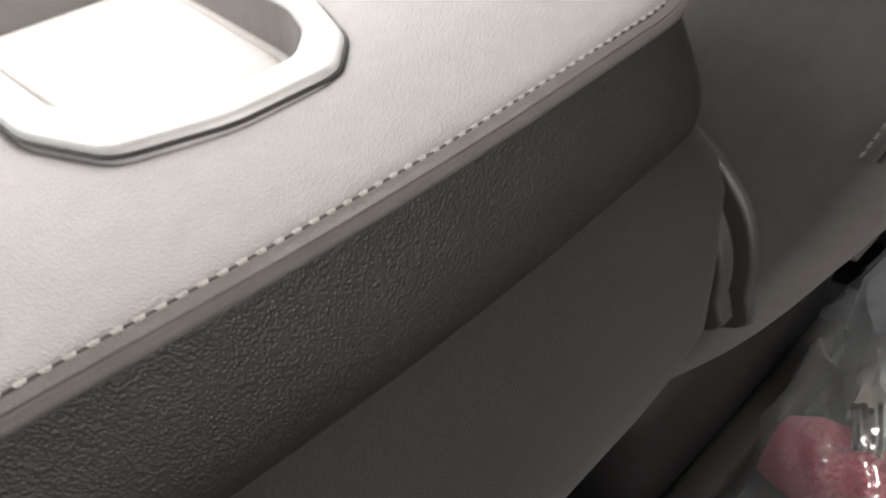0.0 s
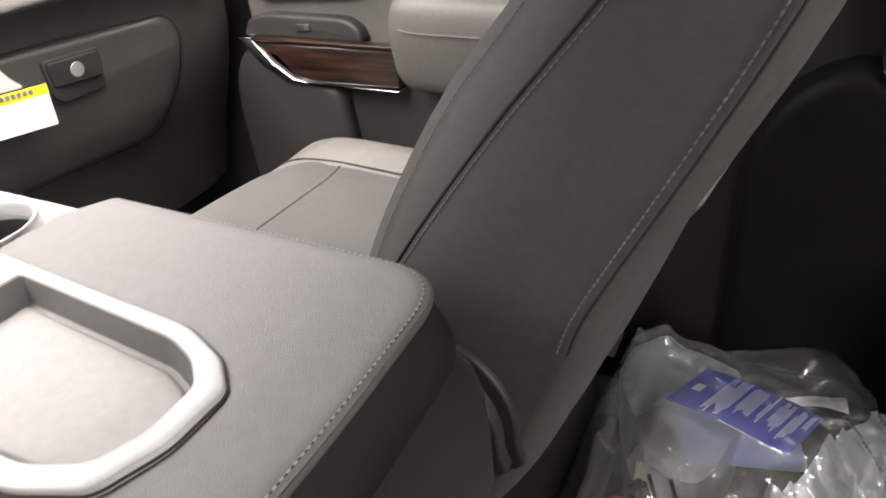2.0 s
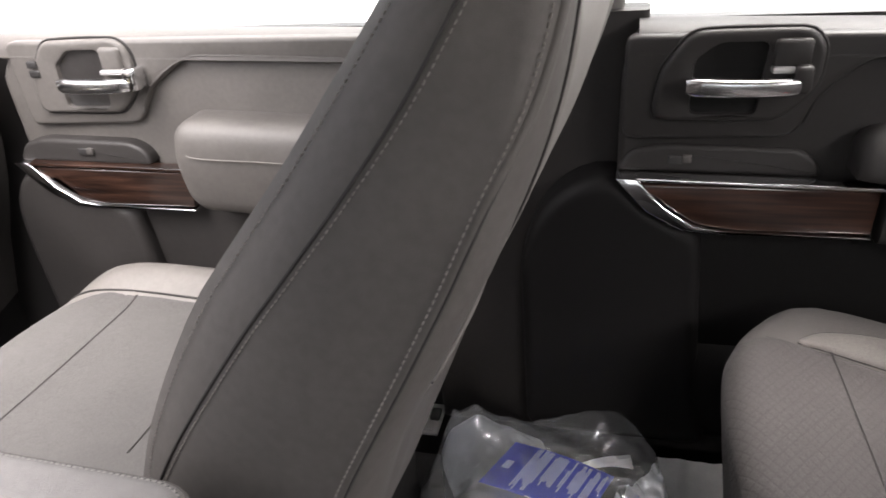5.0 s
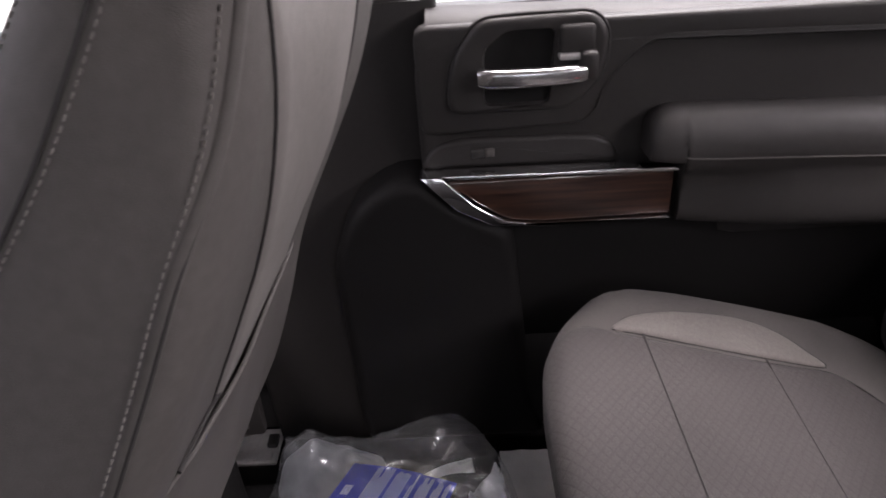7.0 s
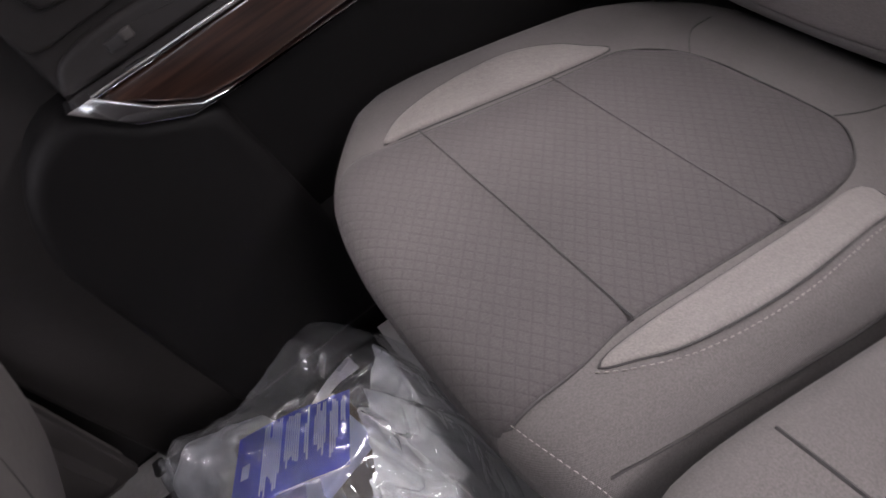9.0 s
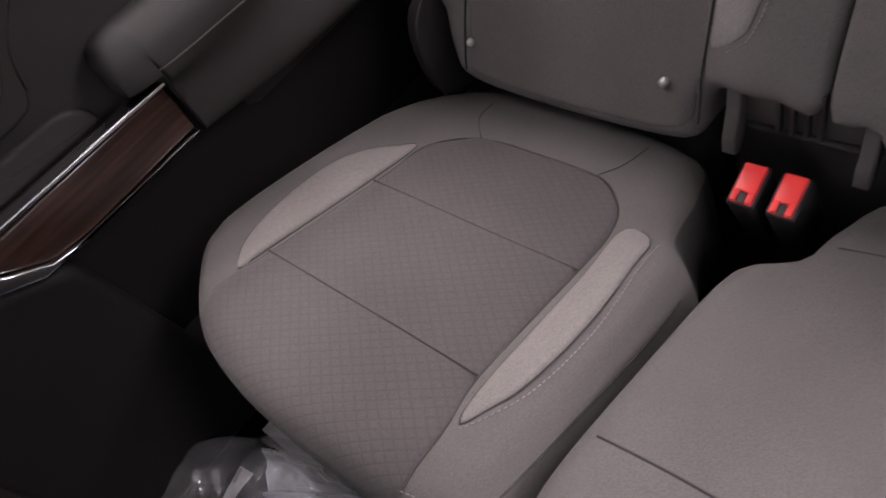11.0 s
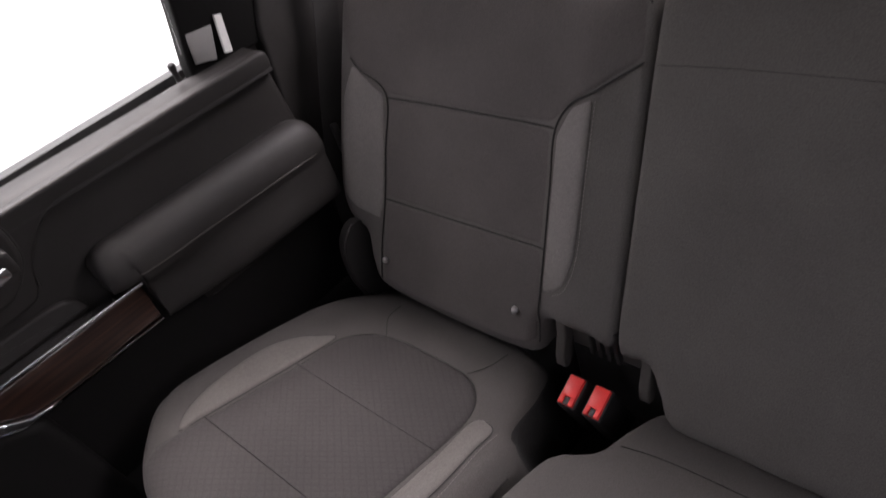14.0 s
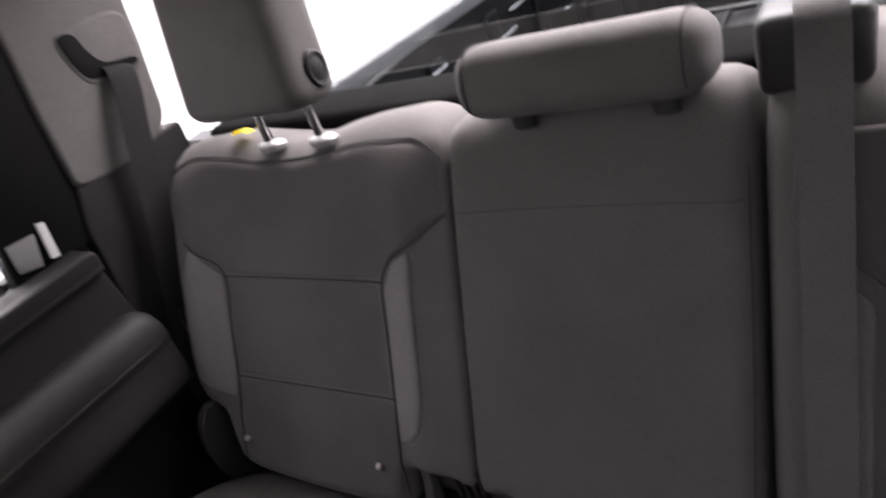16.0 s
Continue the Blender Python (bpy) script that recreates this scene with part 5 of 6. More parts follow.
headrest("headrest", (-0.735, 0.415, 1.27), (0.05, 0.13, 0.085), 8, "grey vinyl headrest on the front passenger seat", (0.37, 0.46))

# ---------------------------------------------------------------- fold-down centre console
console = thing("centre_console", (-1.15, -0.03, 0.12), "grey vinyl fold-down centre console with a moulded tray", "console")


def inset(corners, d):
    """A polygon moved inwards by d, side by side."""
    p = [Vector(q) for q in corners]
    area = sum(a.x * b.y - b.x * a.y for a, b in zip(p, p[1:] + p[:1]))
    out = []
    for i in range(len(p)):
        a, b, c = p[i - 1], p[i], p[(i + 1) % len(p)]
        e, f = (b - a).normalized(), (c - b).normalized()
        n, m = (Vector((-v.y, v.x)) * (1 if area > 0 else -1) for v in (e, f))
        k = n + m
        out.append(b + k * (d / max(0.2, k.dot(n))))
    return out


RIM_OUT = [(-1.245, -0.004), (-1.046, -0.016), (-1.008, -0.030), (-0.988, -0.048), (-0.988, -0.085), (-1.000, -0.117), (-1.036, -0.132), (-1.245, -0.140)]
RIM_IN = [(-1.197, -0.0165), (-1.046, -0.028), (-1.022, -0.037), (-1.005, -0.052), (-1.004, -0.083), (-1.013, -0.106), (-1.040, -0.119), (-1.197, -0.127)]
TRAY_ROUND = [0.004, 0.009, 0.007, 0.006, 0.006, 0.007, 0.009, 0.004]


def tray_ring(corners, d, z):
    p = inset(corners, d)
    r = [max(0.003, v - d * 0.35) for v in TRAY_ROUND]
    return [Vector((q.x, q.y, z)) for q in rounded(p, r, 6)]


lid = rounded([Vector(q) for q in ((-1.232, 0.089), (-1.252, 0.056), (-1.252, -0.206), (-1.232, -0.239), (-0.934, -0.230), (-0.9245, -0.075), (-0.932, 0.082))], [0.004, 0.007, 0.007, 0.004, 0.045, 0.06, 0.042], 8)
lid = densify(lid, 0.010)
lid_far = edge_distance(lid)
tray_edge = [q.to_2d() for q in tray_ring(RIM_OUT, -0.001, 0)]
tray_far = edge_distance(tray_edge)
c0 = Vector((-1.11, -0.075))


def tray_hit(q):
    """Where the way from the tray's middle to q leaves the tray."""
    d = q - c0
    best = 0.0
    for a, b in zip(tray_edge, tray_edge[1:] + tray_edge[:1]):
        e = b - a
        den = d.x * e.y - d.y * e.x
        if abs(den) > 1e-12:
            t = ((a.x - c0.x) * e.y - (a.y - c0.y) * e.x) / den
            u = ((a.x - c0.x) * d.y - (a.y - c0.y) * d.x) / den
            if t > 0 and -1e-6 <= u <= 1 + 1e-6:
                best = max(best, t)
    return c0 + d * min(best, 0.985)


def on_lid(u, v):
    crown = 0.003 * math.sin(6 * u + 2) * math.sin(9 * v)
    return Vector((u, v, 0.7400 + crown * min(1, lid_far(u, v) / 0.04) - roll_off(lid_far(u, v), 0.010, 0.003) - 0.002 * max(0, 1 - tray_far(u, v) / 0.010) ** 2))


bm = bmesh.new()
rings = [[Vector((q.x, q.y, 0.7355)) for q in lid]]
hits = [tray_hit(Vector(q[:2])) for q in lid]
for s in (0, 0.03, 0.07, 0.12, 0.18, 0.27, 0.40, 0.55, 0.70, 0.82, 0.90, 0.95, 1.0):
    rings.append([on_lid(*Vector(q[:2]).lerp(t, s)) for q, t in zip(lid, hits)])
rings.append([Vector((*t, 0.722)) for t in hits])
bridge(bm, rings, cap=False)
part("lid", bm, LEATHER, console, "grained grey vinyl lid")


def band(bm, outline, rows):
    """Stacked outlines: rows of (grow, z, lean towards the passenger)."""
    o = [Vector(q[:2]) for q in outline]
    c = sum(o, Vector((0, 0))) / len(o)
    bridge(bm, [[Vector((c.x + (q.x - c.x) * k, c.y + (q.y - c.y) * k + lean * max(0, (q.y - c.y) / 0.14), z)) for q in o] for k, z, lean in rows], cap=False)


part("lid_side", one(band, lid, ((0.97, 0.7345, 0), (0.996, 0.7320, 0), (1.004, 0.7265, 0), (1.022, 0.716, 0), (1.040, 0.704, 0), (1.048, 0.695, 0), (1.046, 0.689, 0), (1.030, 0.684, 0), (1.0, 0.681, 0), (0.90, 0.680, 0))), LID_SIDE_SHADED, console, "grained vinyl lid side, darkened as shade")
part("lid_welt", one(tube, [Vector((*(c0 + (Vector(q[:2]) - c0) * 1.001), 0.7345)) for q in lid], 0.0022, 8, True), SEAT_VINYL, console, "rolled welt round the lid")
bm = bmesh.new()
path = [Vector((*(c0 + (Vector(q[:2]) - c0) * 0.984), 0.7386)) for q in lid]
k = min(range(len(path)), key=lambda i: (path[i] - Vector((-1.24, 0.085, 0.74))).length)
path = path[k:] + path[:k]
part("stitch_groove", one(tube, [p - Vector((0, 0, 0.0006)) for p in path], 0.0012, 6), CREASE, console)
stitches(bm, path, 0.0047, 0.72, 0.0009)
tagged(part("stitching", bm, THREAD, console, "grey stitching along the lid edge"), kind="stuff")
block_rear = smooth_table([(0.34, -1.000), (0.384, -0.975), (0.466, -0.944), (0.55, -0.917), (0.58, -0.912), (0.62, -0.913), (0.66, -0.916), (0.683, -0.924)])


def block_ring(z, shrink=0.0):
    x = block_rear(z) - shrink
    out = densify(rounded([Vector(q) for q in ((-1.245, 0.088 - shrink), (-1.245, -0.236), (x, -0.236), (x + 0.004, -0.075), (x, 0.092 - shrink))], [0.02, 0.02, 0.04, 0.05, 0.022], 8), 0.5)
    return [Vector((q.x, q.y, z)) for q in out]


bm = bmesh.new()
bridge(bm, [block_ring(z, k) for z, k in ((0.345, 0.01), (0.36, 0.0), (0.42, 0.0), (0.48, 0.0), (0.53, 0.0), (0.57, 0.0), (0.61, 0.0), (0.65, 0.0), (0.668, 0.002), (0.678, 0.006), (0.683, 0.014))])
part("lower_block", bm, RIB_CLOTH, console, "ribbed dark cloth underside")
# hinge plates beside the block
for name, rows, ya, yb, mat_, lab in (("hinge_plate", [(-1.060, 0.649), (-0.965, 0.645), (-0.935, 0.629), (-0.920, 0.604), (-0.917, 0.575), (-0.925, 0.546), (-1.060, 0.518)], 0.096, 0.107, HINGE, "grey plastic hinge plate"),
                                      ("hinge_rim", [(-1.060, 0.659), (-0.960, 0.652), (-0.927, 0.632), (-0.912, 0.604), (-0.909, 0.572), (-0.918, 0.540), (-1.060, 0.509)], 0.1115, 0.118, HINGE, "thin grey hinge rim"),
                                      ("hinge_gap", [(-1.060, 0.641), (-0.968, 0.637), (-0.940, 0.622), (-0.927, 0.601), (-0.924, 0.573), (-0.932, 0.550), (-1.060, 0.526)], 0.1065, 0.112, BLACK, "")):
    part(name, one(slab, spline(rows, 60, True), lambda u, v, h: Vector((u, -h, v)), -yb, -ya, 0.003), mat_, console, lab)

# tray: rim, walls, ribbed floor
bm = bmesh.new()
bridge(bm, [tray_ring(RIM_OUT, 0.000, 0.730), tray_ring(RIM_OUT, -0.0006, 0.7395), tray_ring(RIM_OUT, 0.0004, 0.7412), tray_ring(RIM_OUT, 0.0016, 0.7418), tray_ring(RIM_IN, -0.0014, 0.7422), tray_ring(RIM_IN, -0.0002, 0.7416), tray_ring(RIM_IN, 0.0006, 0.739)], cap=False)
part("tray_rim", bm, RIM, console, "satin silver tray rim")
part("tray_wall", one(bridge, [tray_ring(RIM_IN, 0.0005, 0.7405), tray_ring(RIM_IN, 0.0012, 0.738), tray_ring(RIM_IN, 0.0045, 0.721)], cap=False), TRAY_WALL_SHADED, console, "tray wall, darkened as shade")
bm = bmesh.new()
vs = bridge(bm, [tray_ring(RIM_IN, 0.0035, 0.7235), tray_ring(RIM_IN, 0.0050, 0.7215), tray_ring(RIM_IN, 0.0075, 0.7215), tray_ring(RIM_IN, 0.0090, 0.7240), tray_ring(RIM_IN, 0.0110, 0.7245), tray_ring(RIM_IN, 0.0200, 0.7245)], cap=False)
bm.faces.new(vs[-1])
part("tray_floor", bm, TRAY, console, "pale grey rubber tray mat")
part("rim_gap", one(tube, tray_ring(RIM_OUT, -0.0010, 0.7385), 0.0008, 6, True), CREASE, console)
bm = bmesh.new()
rbox(bm, (-1.52, -0.236, 0.12), (-1.005, 0.088, 0.37), 0.04, None, 4)
part("seat_base", bm, CARPET, console, "dark cloth centre seat under the lid")

# cup holder block in front of the lid
cups = thing("cup_holder", (-1.33, -0.075, 0.62), "grey plastic cup holder block with two round wells", "cup holder")
BLOCK = ((-1.40, -1.2535), (-0.237, 0.087))
for y in (0.020, -0.170):
    c = Vector((-1.317, y, 0))
    low, high = (-0.075, 0.087) if y > 0 else (-0.237, -0.075)
    turns = [2 * math.pi * (i + 0.5) / 56 for i in range(56)]

    def edge_of(a, z, inner=0.0):
        """Where a way from the well's middle meets the block's edge."""
        dx, dy = math.cos(a), math.sin(a)
        reach = min(((BLOCK[0][1] - inner if dx > 0 else BLOCK[0][0] + inner) - c.x) / dx, ((high - (inner if high > 0 else 0) if dy > 0 else low + (inner if low < -0.1 else 0)) - c.y) / dy)
        return c + Vector((dx * reach, dy * reach, z))

    def circle(r, z):
        return [c + Vector((r * math.cos(a), r * math.sin(a), z)) for a in turns]

    bm = bmesh.new()
    bridge(bm, [[edge_of(a, 0.55) for a in turns], [edge_of(a, 0.716) for a in turns], [edge_of(a, 0.722, 0.004) for a in turns], circle(0.0400, 0.722)], cap=False)
    part("block", bm, SILVER, cups, "grey plastic block")
    bm = bmesh.new()
    bridge(bm, [circle(r, z) for r, z in ((0.0465, 0.720), (0.0465, 0.7285), (0.0450, 0.733), (0.0430, 0.733), (0.0410, 0.730), (0.0400, 0.715))], cap=False)
    part("cup_ring", bm, SILVER, cups, "satin silver ring")
    bm = bmesh.new()
    bridge(bm, [circle(r, z) for r, z in ((0.0400, 0.718), (0.038, 0.62), (0.026, 0.617), (0.002, 0.617))], cap=False)
    part("cup_well", bm, BLACK, cups, "black cup well")

# ---------------------------------------------------------------- dashboard
dash = thing("dashboard", (-1.95, 0.2, 0.3), "grey moulded dashboard with glove box and end vent", "dashboard")


def dash_face(z):
    """How far back the dashboard reaches at a height."""
    return lerp_table([(0.30, -1.95), (0.45, -1.90), (0.56, -1.85), (0.66, -1.82), (0.745, -1.815), (0.775, -1.80), (0.80, -1.765), (0.86, -1.775), (0.93, -1.83), (0.965, -1.90), (0.97, -1.99)], z)


bm = bmesh.new()
rings = []
for i in range(25):
    y = -0.88 + 1.73 * i / 24
    end = max(0, (y - 0.72) / 0.13)
    rings.append([Vector((-2.06, y, 0.28))] + [Vector((dash_face(z) - 0.03 * end ** 2, y, z)) for z in (0.30, 0.36, 0.45, 0.52, 0.58, 0.66, 0.71, 0.745, 0.765, 0.785, 0.81, 0.84, 0.88, 0.92, 0.945, 0.962, 0.97)] + [Vector((-2.06, y, 0.97))])
bridge(bm, rings)
part("dash_body", bm, GLOVE, dash, "charcoal soft dashboard")


def on_dash(u, v, h):
    return Vector((dash_face(v) + h, u, v))


glove = rounded([Vector(q) for q in ((0.12, 0.745), (0.10, 0.53), (0.62, 0.50), (0.682, 0.60), (0.692, 0.685), (0.668, 0.718), (0.40, 0.734))], [0.03, 0.03, 0.04, 0.04, 0.03, 0.02, 0.05], 5)
part("glove_box_gap", one(tube, [on_dash(q.x, q.y, 0.001) for q in densify(glove, 0.02)], 0.003, 6, True), CREASE, dash)
part("glove_box_lid", one(pillow, densify(glove, 0.02), on_dash, 0.012, 0.12, 0.004), GLOVE, dash, "charcoal glove box lid")
latch_frame = rounded([Vector(q) for q in ((0.407, 0.714), (0.511, 0.707), (0.507, 0.641), (0.427, 0.639), (0.409, 0.654))], 0.008, 4)
latch = part("glove_box_latch", one(slab, latch_frame, on_dash, 0.0, 0.017, 0.003), FRONT_DARK, dash)
part("latch_key", one(slab, rounded([Vector(q) for q in ((0.412, 0.709), (0.506, 0.703), (0.503, 0.663), (0.414, 0.669))], 0.006, 4), on_dash, 0.01, 0.021, 0.003), DOOR_VINYL, latch)
part("keyhole", one(slab, [Vector((0.459 + 0.012 * math.cos(a), 0.686 + 0.012 * math.sin(a))) for a in (2 * math.pi * i / 20 for i in range(20))], on_dash, 0.01, 0.0225, 0.001), SILVER, latch, "round satin lock")
# upper pad over the glove box, a padded second panel
part("upper_panel", one(pillow, densify(rounded([Vector(q) for q in ((0.10, 0.925), (0.10, 0.80), (0.60, 0.785), (0.672, 0.80), (0.685, 0.85), (0.64, 0.93))], 0.03, 4), 0.02), on_dash, 0.018, 0.2, 0.004), DASH_PAD, dash, "padded grey upper dash panel")

# end vent, by the door


def on_vent(u, v, h):
    """u across towards the door, v up, on a face turned a little inwards."""
    return Vector((-1.775 + 0.10 * (u - 0.76) + 0.15 * (0.80 - v) * 0.2 + h, u, v))


vent = thing("air_vent", (-1.78, 0.78, 0.74), "black slatted air vent with a satin silver surround", "air vent")
ring_out = [Vector(q) for q in ((0.700, 0.782), (0.671, 0.83), (0.660, 0.945), (0.776, 0.945), (0.790, 0.86), (0.797, 0.805), (0.791, 0.768), (0.765, 0.758), (0.728, 0.760))]
o = densify(rounded(ring_out, 0.02, 5), 0.012)
oc = sum(o, Vector((0, 0))) / len(o)


def vent_ring(k, h):
    return [on_vent(*(oc + (q - oc) * k), h) for q in o]


bm = bmesh.new()
bridge(bm, [vent_ring(1.0, -0.01), vent_ring(1.0, 0.008), vent_ring(0.97, 0.012), vent_ring(0.90, 0.012), vent_ring(0.87, 0.008), vent_ring(0.86, -0.01)], cap=False)
part("vent_surround", bm, SILVER, vent, "satin silver surround")
bm = bmesh.new()
bridge(bm, [vent_ring(0.865, 0.004), vent_ring(0.80, 0.006), vent_ring(0.74, 0.003), vent_ring(0.73, -0.012)], cap=False)
part("vent_frame", bm, DOOR_VINYL, vent)
bm = bmesh.new()
vs = bridge(bm, [vent_ring(0.74, -0.010), vent_ring(0.72, -0.013)], cap=False)
bm.faces.new(vs[-1])
part("vent_back", bm, BLACK, vent)
for i in range(6):
    y = 0.690 + 0.0155 * i
    bm = bmesh.new()
    low = 0.785 + 0.004 * abs(i - 2)
    bridge(bm, [[on_vent(y + a, z, b) for a, b in ((-0.002, -0.008), (0.003, 0.002), (0.0055, 0.001), (0.001, -0.009))] for z in (low, 0.85, 0.905)])
    part("slat", bm, BLACK, vent)

bm = bmesh.new()
rbox(bm, (-1.790, 0.712, 0.858), (-1.772, 0.727, 0.884), 0.003)
part("slider", bm, SILVER, vent, "small satin slider on a slat")

# hanging warning tag on the glove box
tag = thing("hanging_tag", (-1.79, 0.37, 0.63), "white paper tag with a yellow band hung on the glove box", "tag")
tp = lambda u, v, h: Vector((-1.793 + 0.02 * (v - 0.7) + h, u - 0.03, v - 0.006))
part("tag_card", one(slab, rounded([Vector(q) for q in ((0.313, 0.700), (0.310, 0.640), (0.424, 0.627), (0.428, 0.690))], 0.002, 2), tp, 0.0, 0.0008, 0.0003), PAPER, tag, "white card")
part("tag_band", one(slab, [Vector(q) for q in ((0.3135, 0.7005), (0.313, 0.686), (0.4275, 0.676), (0.428, 0.6905))], tp, 0.0004, 0.0015, 0.0003), YELLOW, tag, "yellow band")
part("warning_mark", one(slab, [Vector(q) for q in ((0.340, 0.697), (0.334, 0.686), (0.347, 0.685))], tp, 0.001, 0.0022, 0.0002), BLACK, tag)
for i in range(6):
    part("print_bar", one(slab, [Vector((0.352 + 0.009 * i, 0.6945 - 0.0009 * i)), Vector((0.352 + 0.009 * i, 0.6875 - 0.0009 * i)), Vector((0.3585 + 0.009 * i, 0.687 - 0.0009 * i)), Vector((0.3585 + 0.009 * i, 0.694 - 0.0009 * i))], tp, 0.001, 0.0022, 0.0002), DARK_THREAD, tag)
part("tag_strap", one(slab, rounded([Vector(q) for q in ((0.345, 0.698), (0.362, 0.715), (0.345, 0.745), (0.335, 0.765), (0.355, 0.765), (0.368, 0.742), (0.385, 0.712), (0.402, 0.692))], 0.008, 3), lambda u, v, h: Vector((dash_face(v) + 0.013 + h, u - 0.03, v - 0.006)), 0.0, 0.0008, 0.0003), PAPER, tag, "white paper strap")

# ---------------------------------------------------------------- rear footwell: bag and leaflet


def lump(x, y):
    """The height of the goods under the bag."""
    return 0.060 + 0.125 * math.exp(-(((x + 0.80) / 0.20) ** 2 + ((y - 0.62) / 0.20) ** 2)) + 0.06 * math.exp(-(((x + 0.66) / 0.09) ** 2 + ((y - 0.76) / 0.07) ** 2)) + 0.10 * math.exp(-(((x + 0.61) / 0.10) ** 2 + ((y - 0.50) / 0.14) ** 2)) + 0.05 * math.exp(-(((x + 0.93) / 0.06) ** 2 + ((y - 0.72) / 0.06) ** 2))


bag_outline = spline([(-1.03, 0.70), (-1.03, 0.55), (-1.0, 0.38), (-0.86, 0.33), (-0.68, 0.34), (-0.565, 0.38), (-0.54, 0.55), (-0.555, 0.70), (-0.61, 0.80), (-0.70, 0.835), (-0.82, 0.80), (-0.93, 0.815), (-0.99, 0.79)], 120, True)
bag_far = edge_distance(bag_outline)


def ridged(w, k):
    return max(0.0, 1 - 3.2 * abs(noise.noise(w))) ** k


LA, LB, LE = Vector((-0.880, 0.565, 0.214)), Vector((-0.838, 0.680, 0.191)), Vector((-0.673, 0.632, 0.190))
LS, LT = LE - LB, LA - LB
LN = LS.cross(LT).normalized()
LN = LN if LN.z > 0 else -LN


def leaf_level(x, y):
    """The leaflet's height over a point of the floor, and how near the point lies to it, 0 to 1."""
    det = LS.x * LT.y - LS.y * LT.x
    u = ((x - LB.x) * LT.y - (y - LB.y) * LT.x) / det
    v = (LS.x * (y - LB.y) - LS.y * (x - LB.x)) / det
    out = max(0, -u, u - 1) * LS.length + max(0, -v, v - 1) * LT.length
    return LB.z + LS.z * u + LT.z * v + 0.006 * math.sin(math.pi * min(1, max(0, u))), max(0.0, 1 - out / 0.05)


def goods_top(x, y, h):
    """A foam sheet under the film."""
    z = bag_top(x, y, 0).z - 0.030 + 0.008 * noise.noise(Vector((x * 9, y * 9, 8))) + 0.007 * ridged(Vector((x * 9 + y * 4, y * 6 - x * 3, 5)), 1.1)
    level, near = leaf_level(x, y)
    return Vector((x, y, max(0.02, min(z, level - 0.012 + 0.2 * (1 - near)))))


def bag_top(x, y, h):
    d = bag_far(x, y)
    w = Vector((x * 9, y * 9, 3.0))
    turn = Vector((w.x * 0.8 + w.y * 0.6, (w.y * 0.8 - w.x * 0.6) * 0.45, 1.0))
    fold = 0.018 * noise.noise(w * 0.8) + 0.020 * ridged(turn * 0.8, 1.2) + 0.010 * ridged(turn * 1.9 + Vector((4, 2, 0)), 1.0) + 0.004 * ridged(w * 2.7 + Vector((1, 7, 0)), 1.0)
    near = 1.0 + 1.2 * math.exp(-(((x + 0.60) / 0.12) ** 2 + ((y - 0.48) / 0.14) ** 2))
    rise = min(1, d / 0.06) ** 0.6
    z = 0.012 + (lump(x, y) + 0.012 + fold * near) * rise + h
    level, close = leaf_level(x, y)
    if close > 0:
        z = max(z, z + (level + 0.012 - z) * close * close * (3 - 2 * close))
    return Vector((x + 0.010 * noise.noise(w * 1.7 + Vector((9, 0, 0))), y + 0.010 * noise.noise(w * 1.7 + Vector((0, 9, 0))), z))


bag = thing("plastic_bag", (-0.8, 0.58, 0.0), "clear crumpled plastic bag of papers on the floor", "bag")
bm = bmesh.new()
bag_rim = spline([tuple(q) for q in bag_outline], 220, True)
pillow(bm, bag_rim, lambda u, v, h: bag_top(u, v, 0) if h >= 0 else Vector((u, v, 0.006)), 0.0, skirt=0.01, scales=tuple(i / 64 for i in range(64)))
part("bag_film", bm, FILM, bag, "clear crinkled film")
bm = bmesh.new()
paper_rim = spline([(-0.985, 0.74), (-0.97, 0.67), (-0.935, 0.60), (-0.905, 0.54), (-0.875, 0.49), (-0.84, 0.475), (-0.80, 0.50), (-0.775, 0.56), (-0.775, 0.63), (-0.80, 0.70), (-0.87, 0.745), (-0.94, 0.77)], 90, True)
pillow(bm, paper_rim, lambda u, v, h: goods_top(u, v, 0) if h >= 0 else Vector((u, v, 0.008)), 0.0, skirt=0.01, scales=tuple(i / 40 for i in range(40)))
tagged(part("foam_sheet", bm, WRAP, None, "thin translucent white foam sheet inside the clear bag"), category="packing sheet")
# a peaked corner of the film
bm = bmesh.new()
bridge(bm, [[Vector((-0.95, 0.73, 0.10)) + Vector((0.035 * k * math.cos(a) - 0.012 * (1 - k), 0.025 * k * math.sin(a) + 0.02 * (1 - k), 0.10 * (1 - k))) for a in (2 * math.pi * i / 10 for i in range(10))] for k in (1.0, 0.7, 0.4, 0.15)])
part("bag_corner", bm, FILM, bag)

# the blue leaflet, curved over the goods
def sheet(u, v, h=0.0):
    return LB + LS * u + LT * v + LN * (h + 0.006 * math.sin(math.pi * u))


def patch(u0, v0, u1, v1, low, high, n=6):
    bm = bmesh.new()
    grid(bm, n, 2, lambda u, v: sheet(u0 + (u1 - u0) * u, v0 + (v1 - v0) * v, high))
    bmesh.ops.solidify(bm, geom=bm.faces[:], thickness=high - low)
    return bm


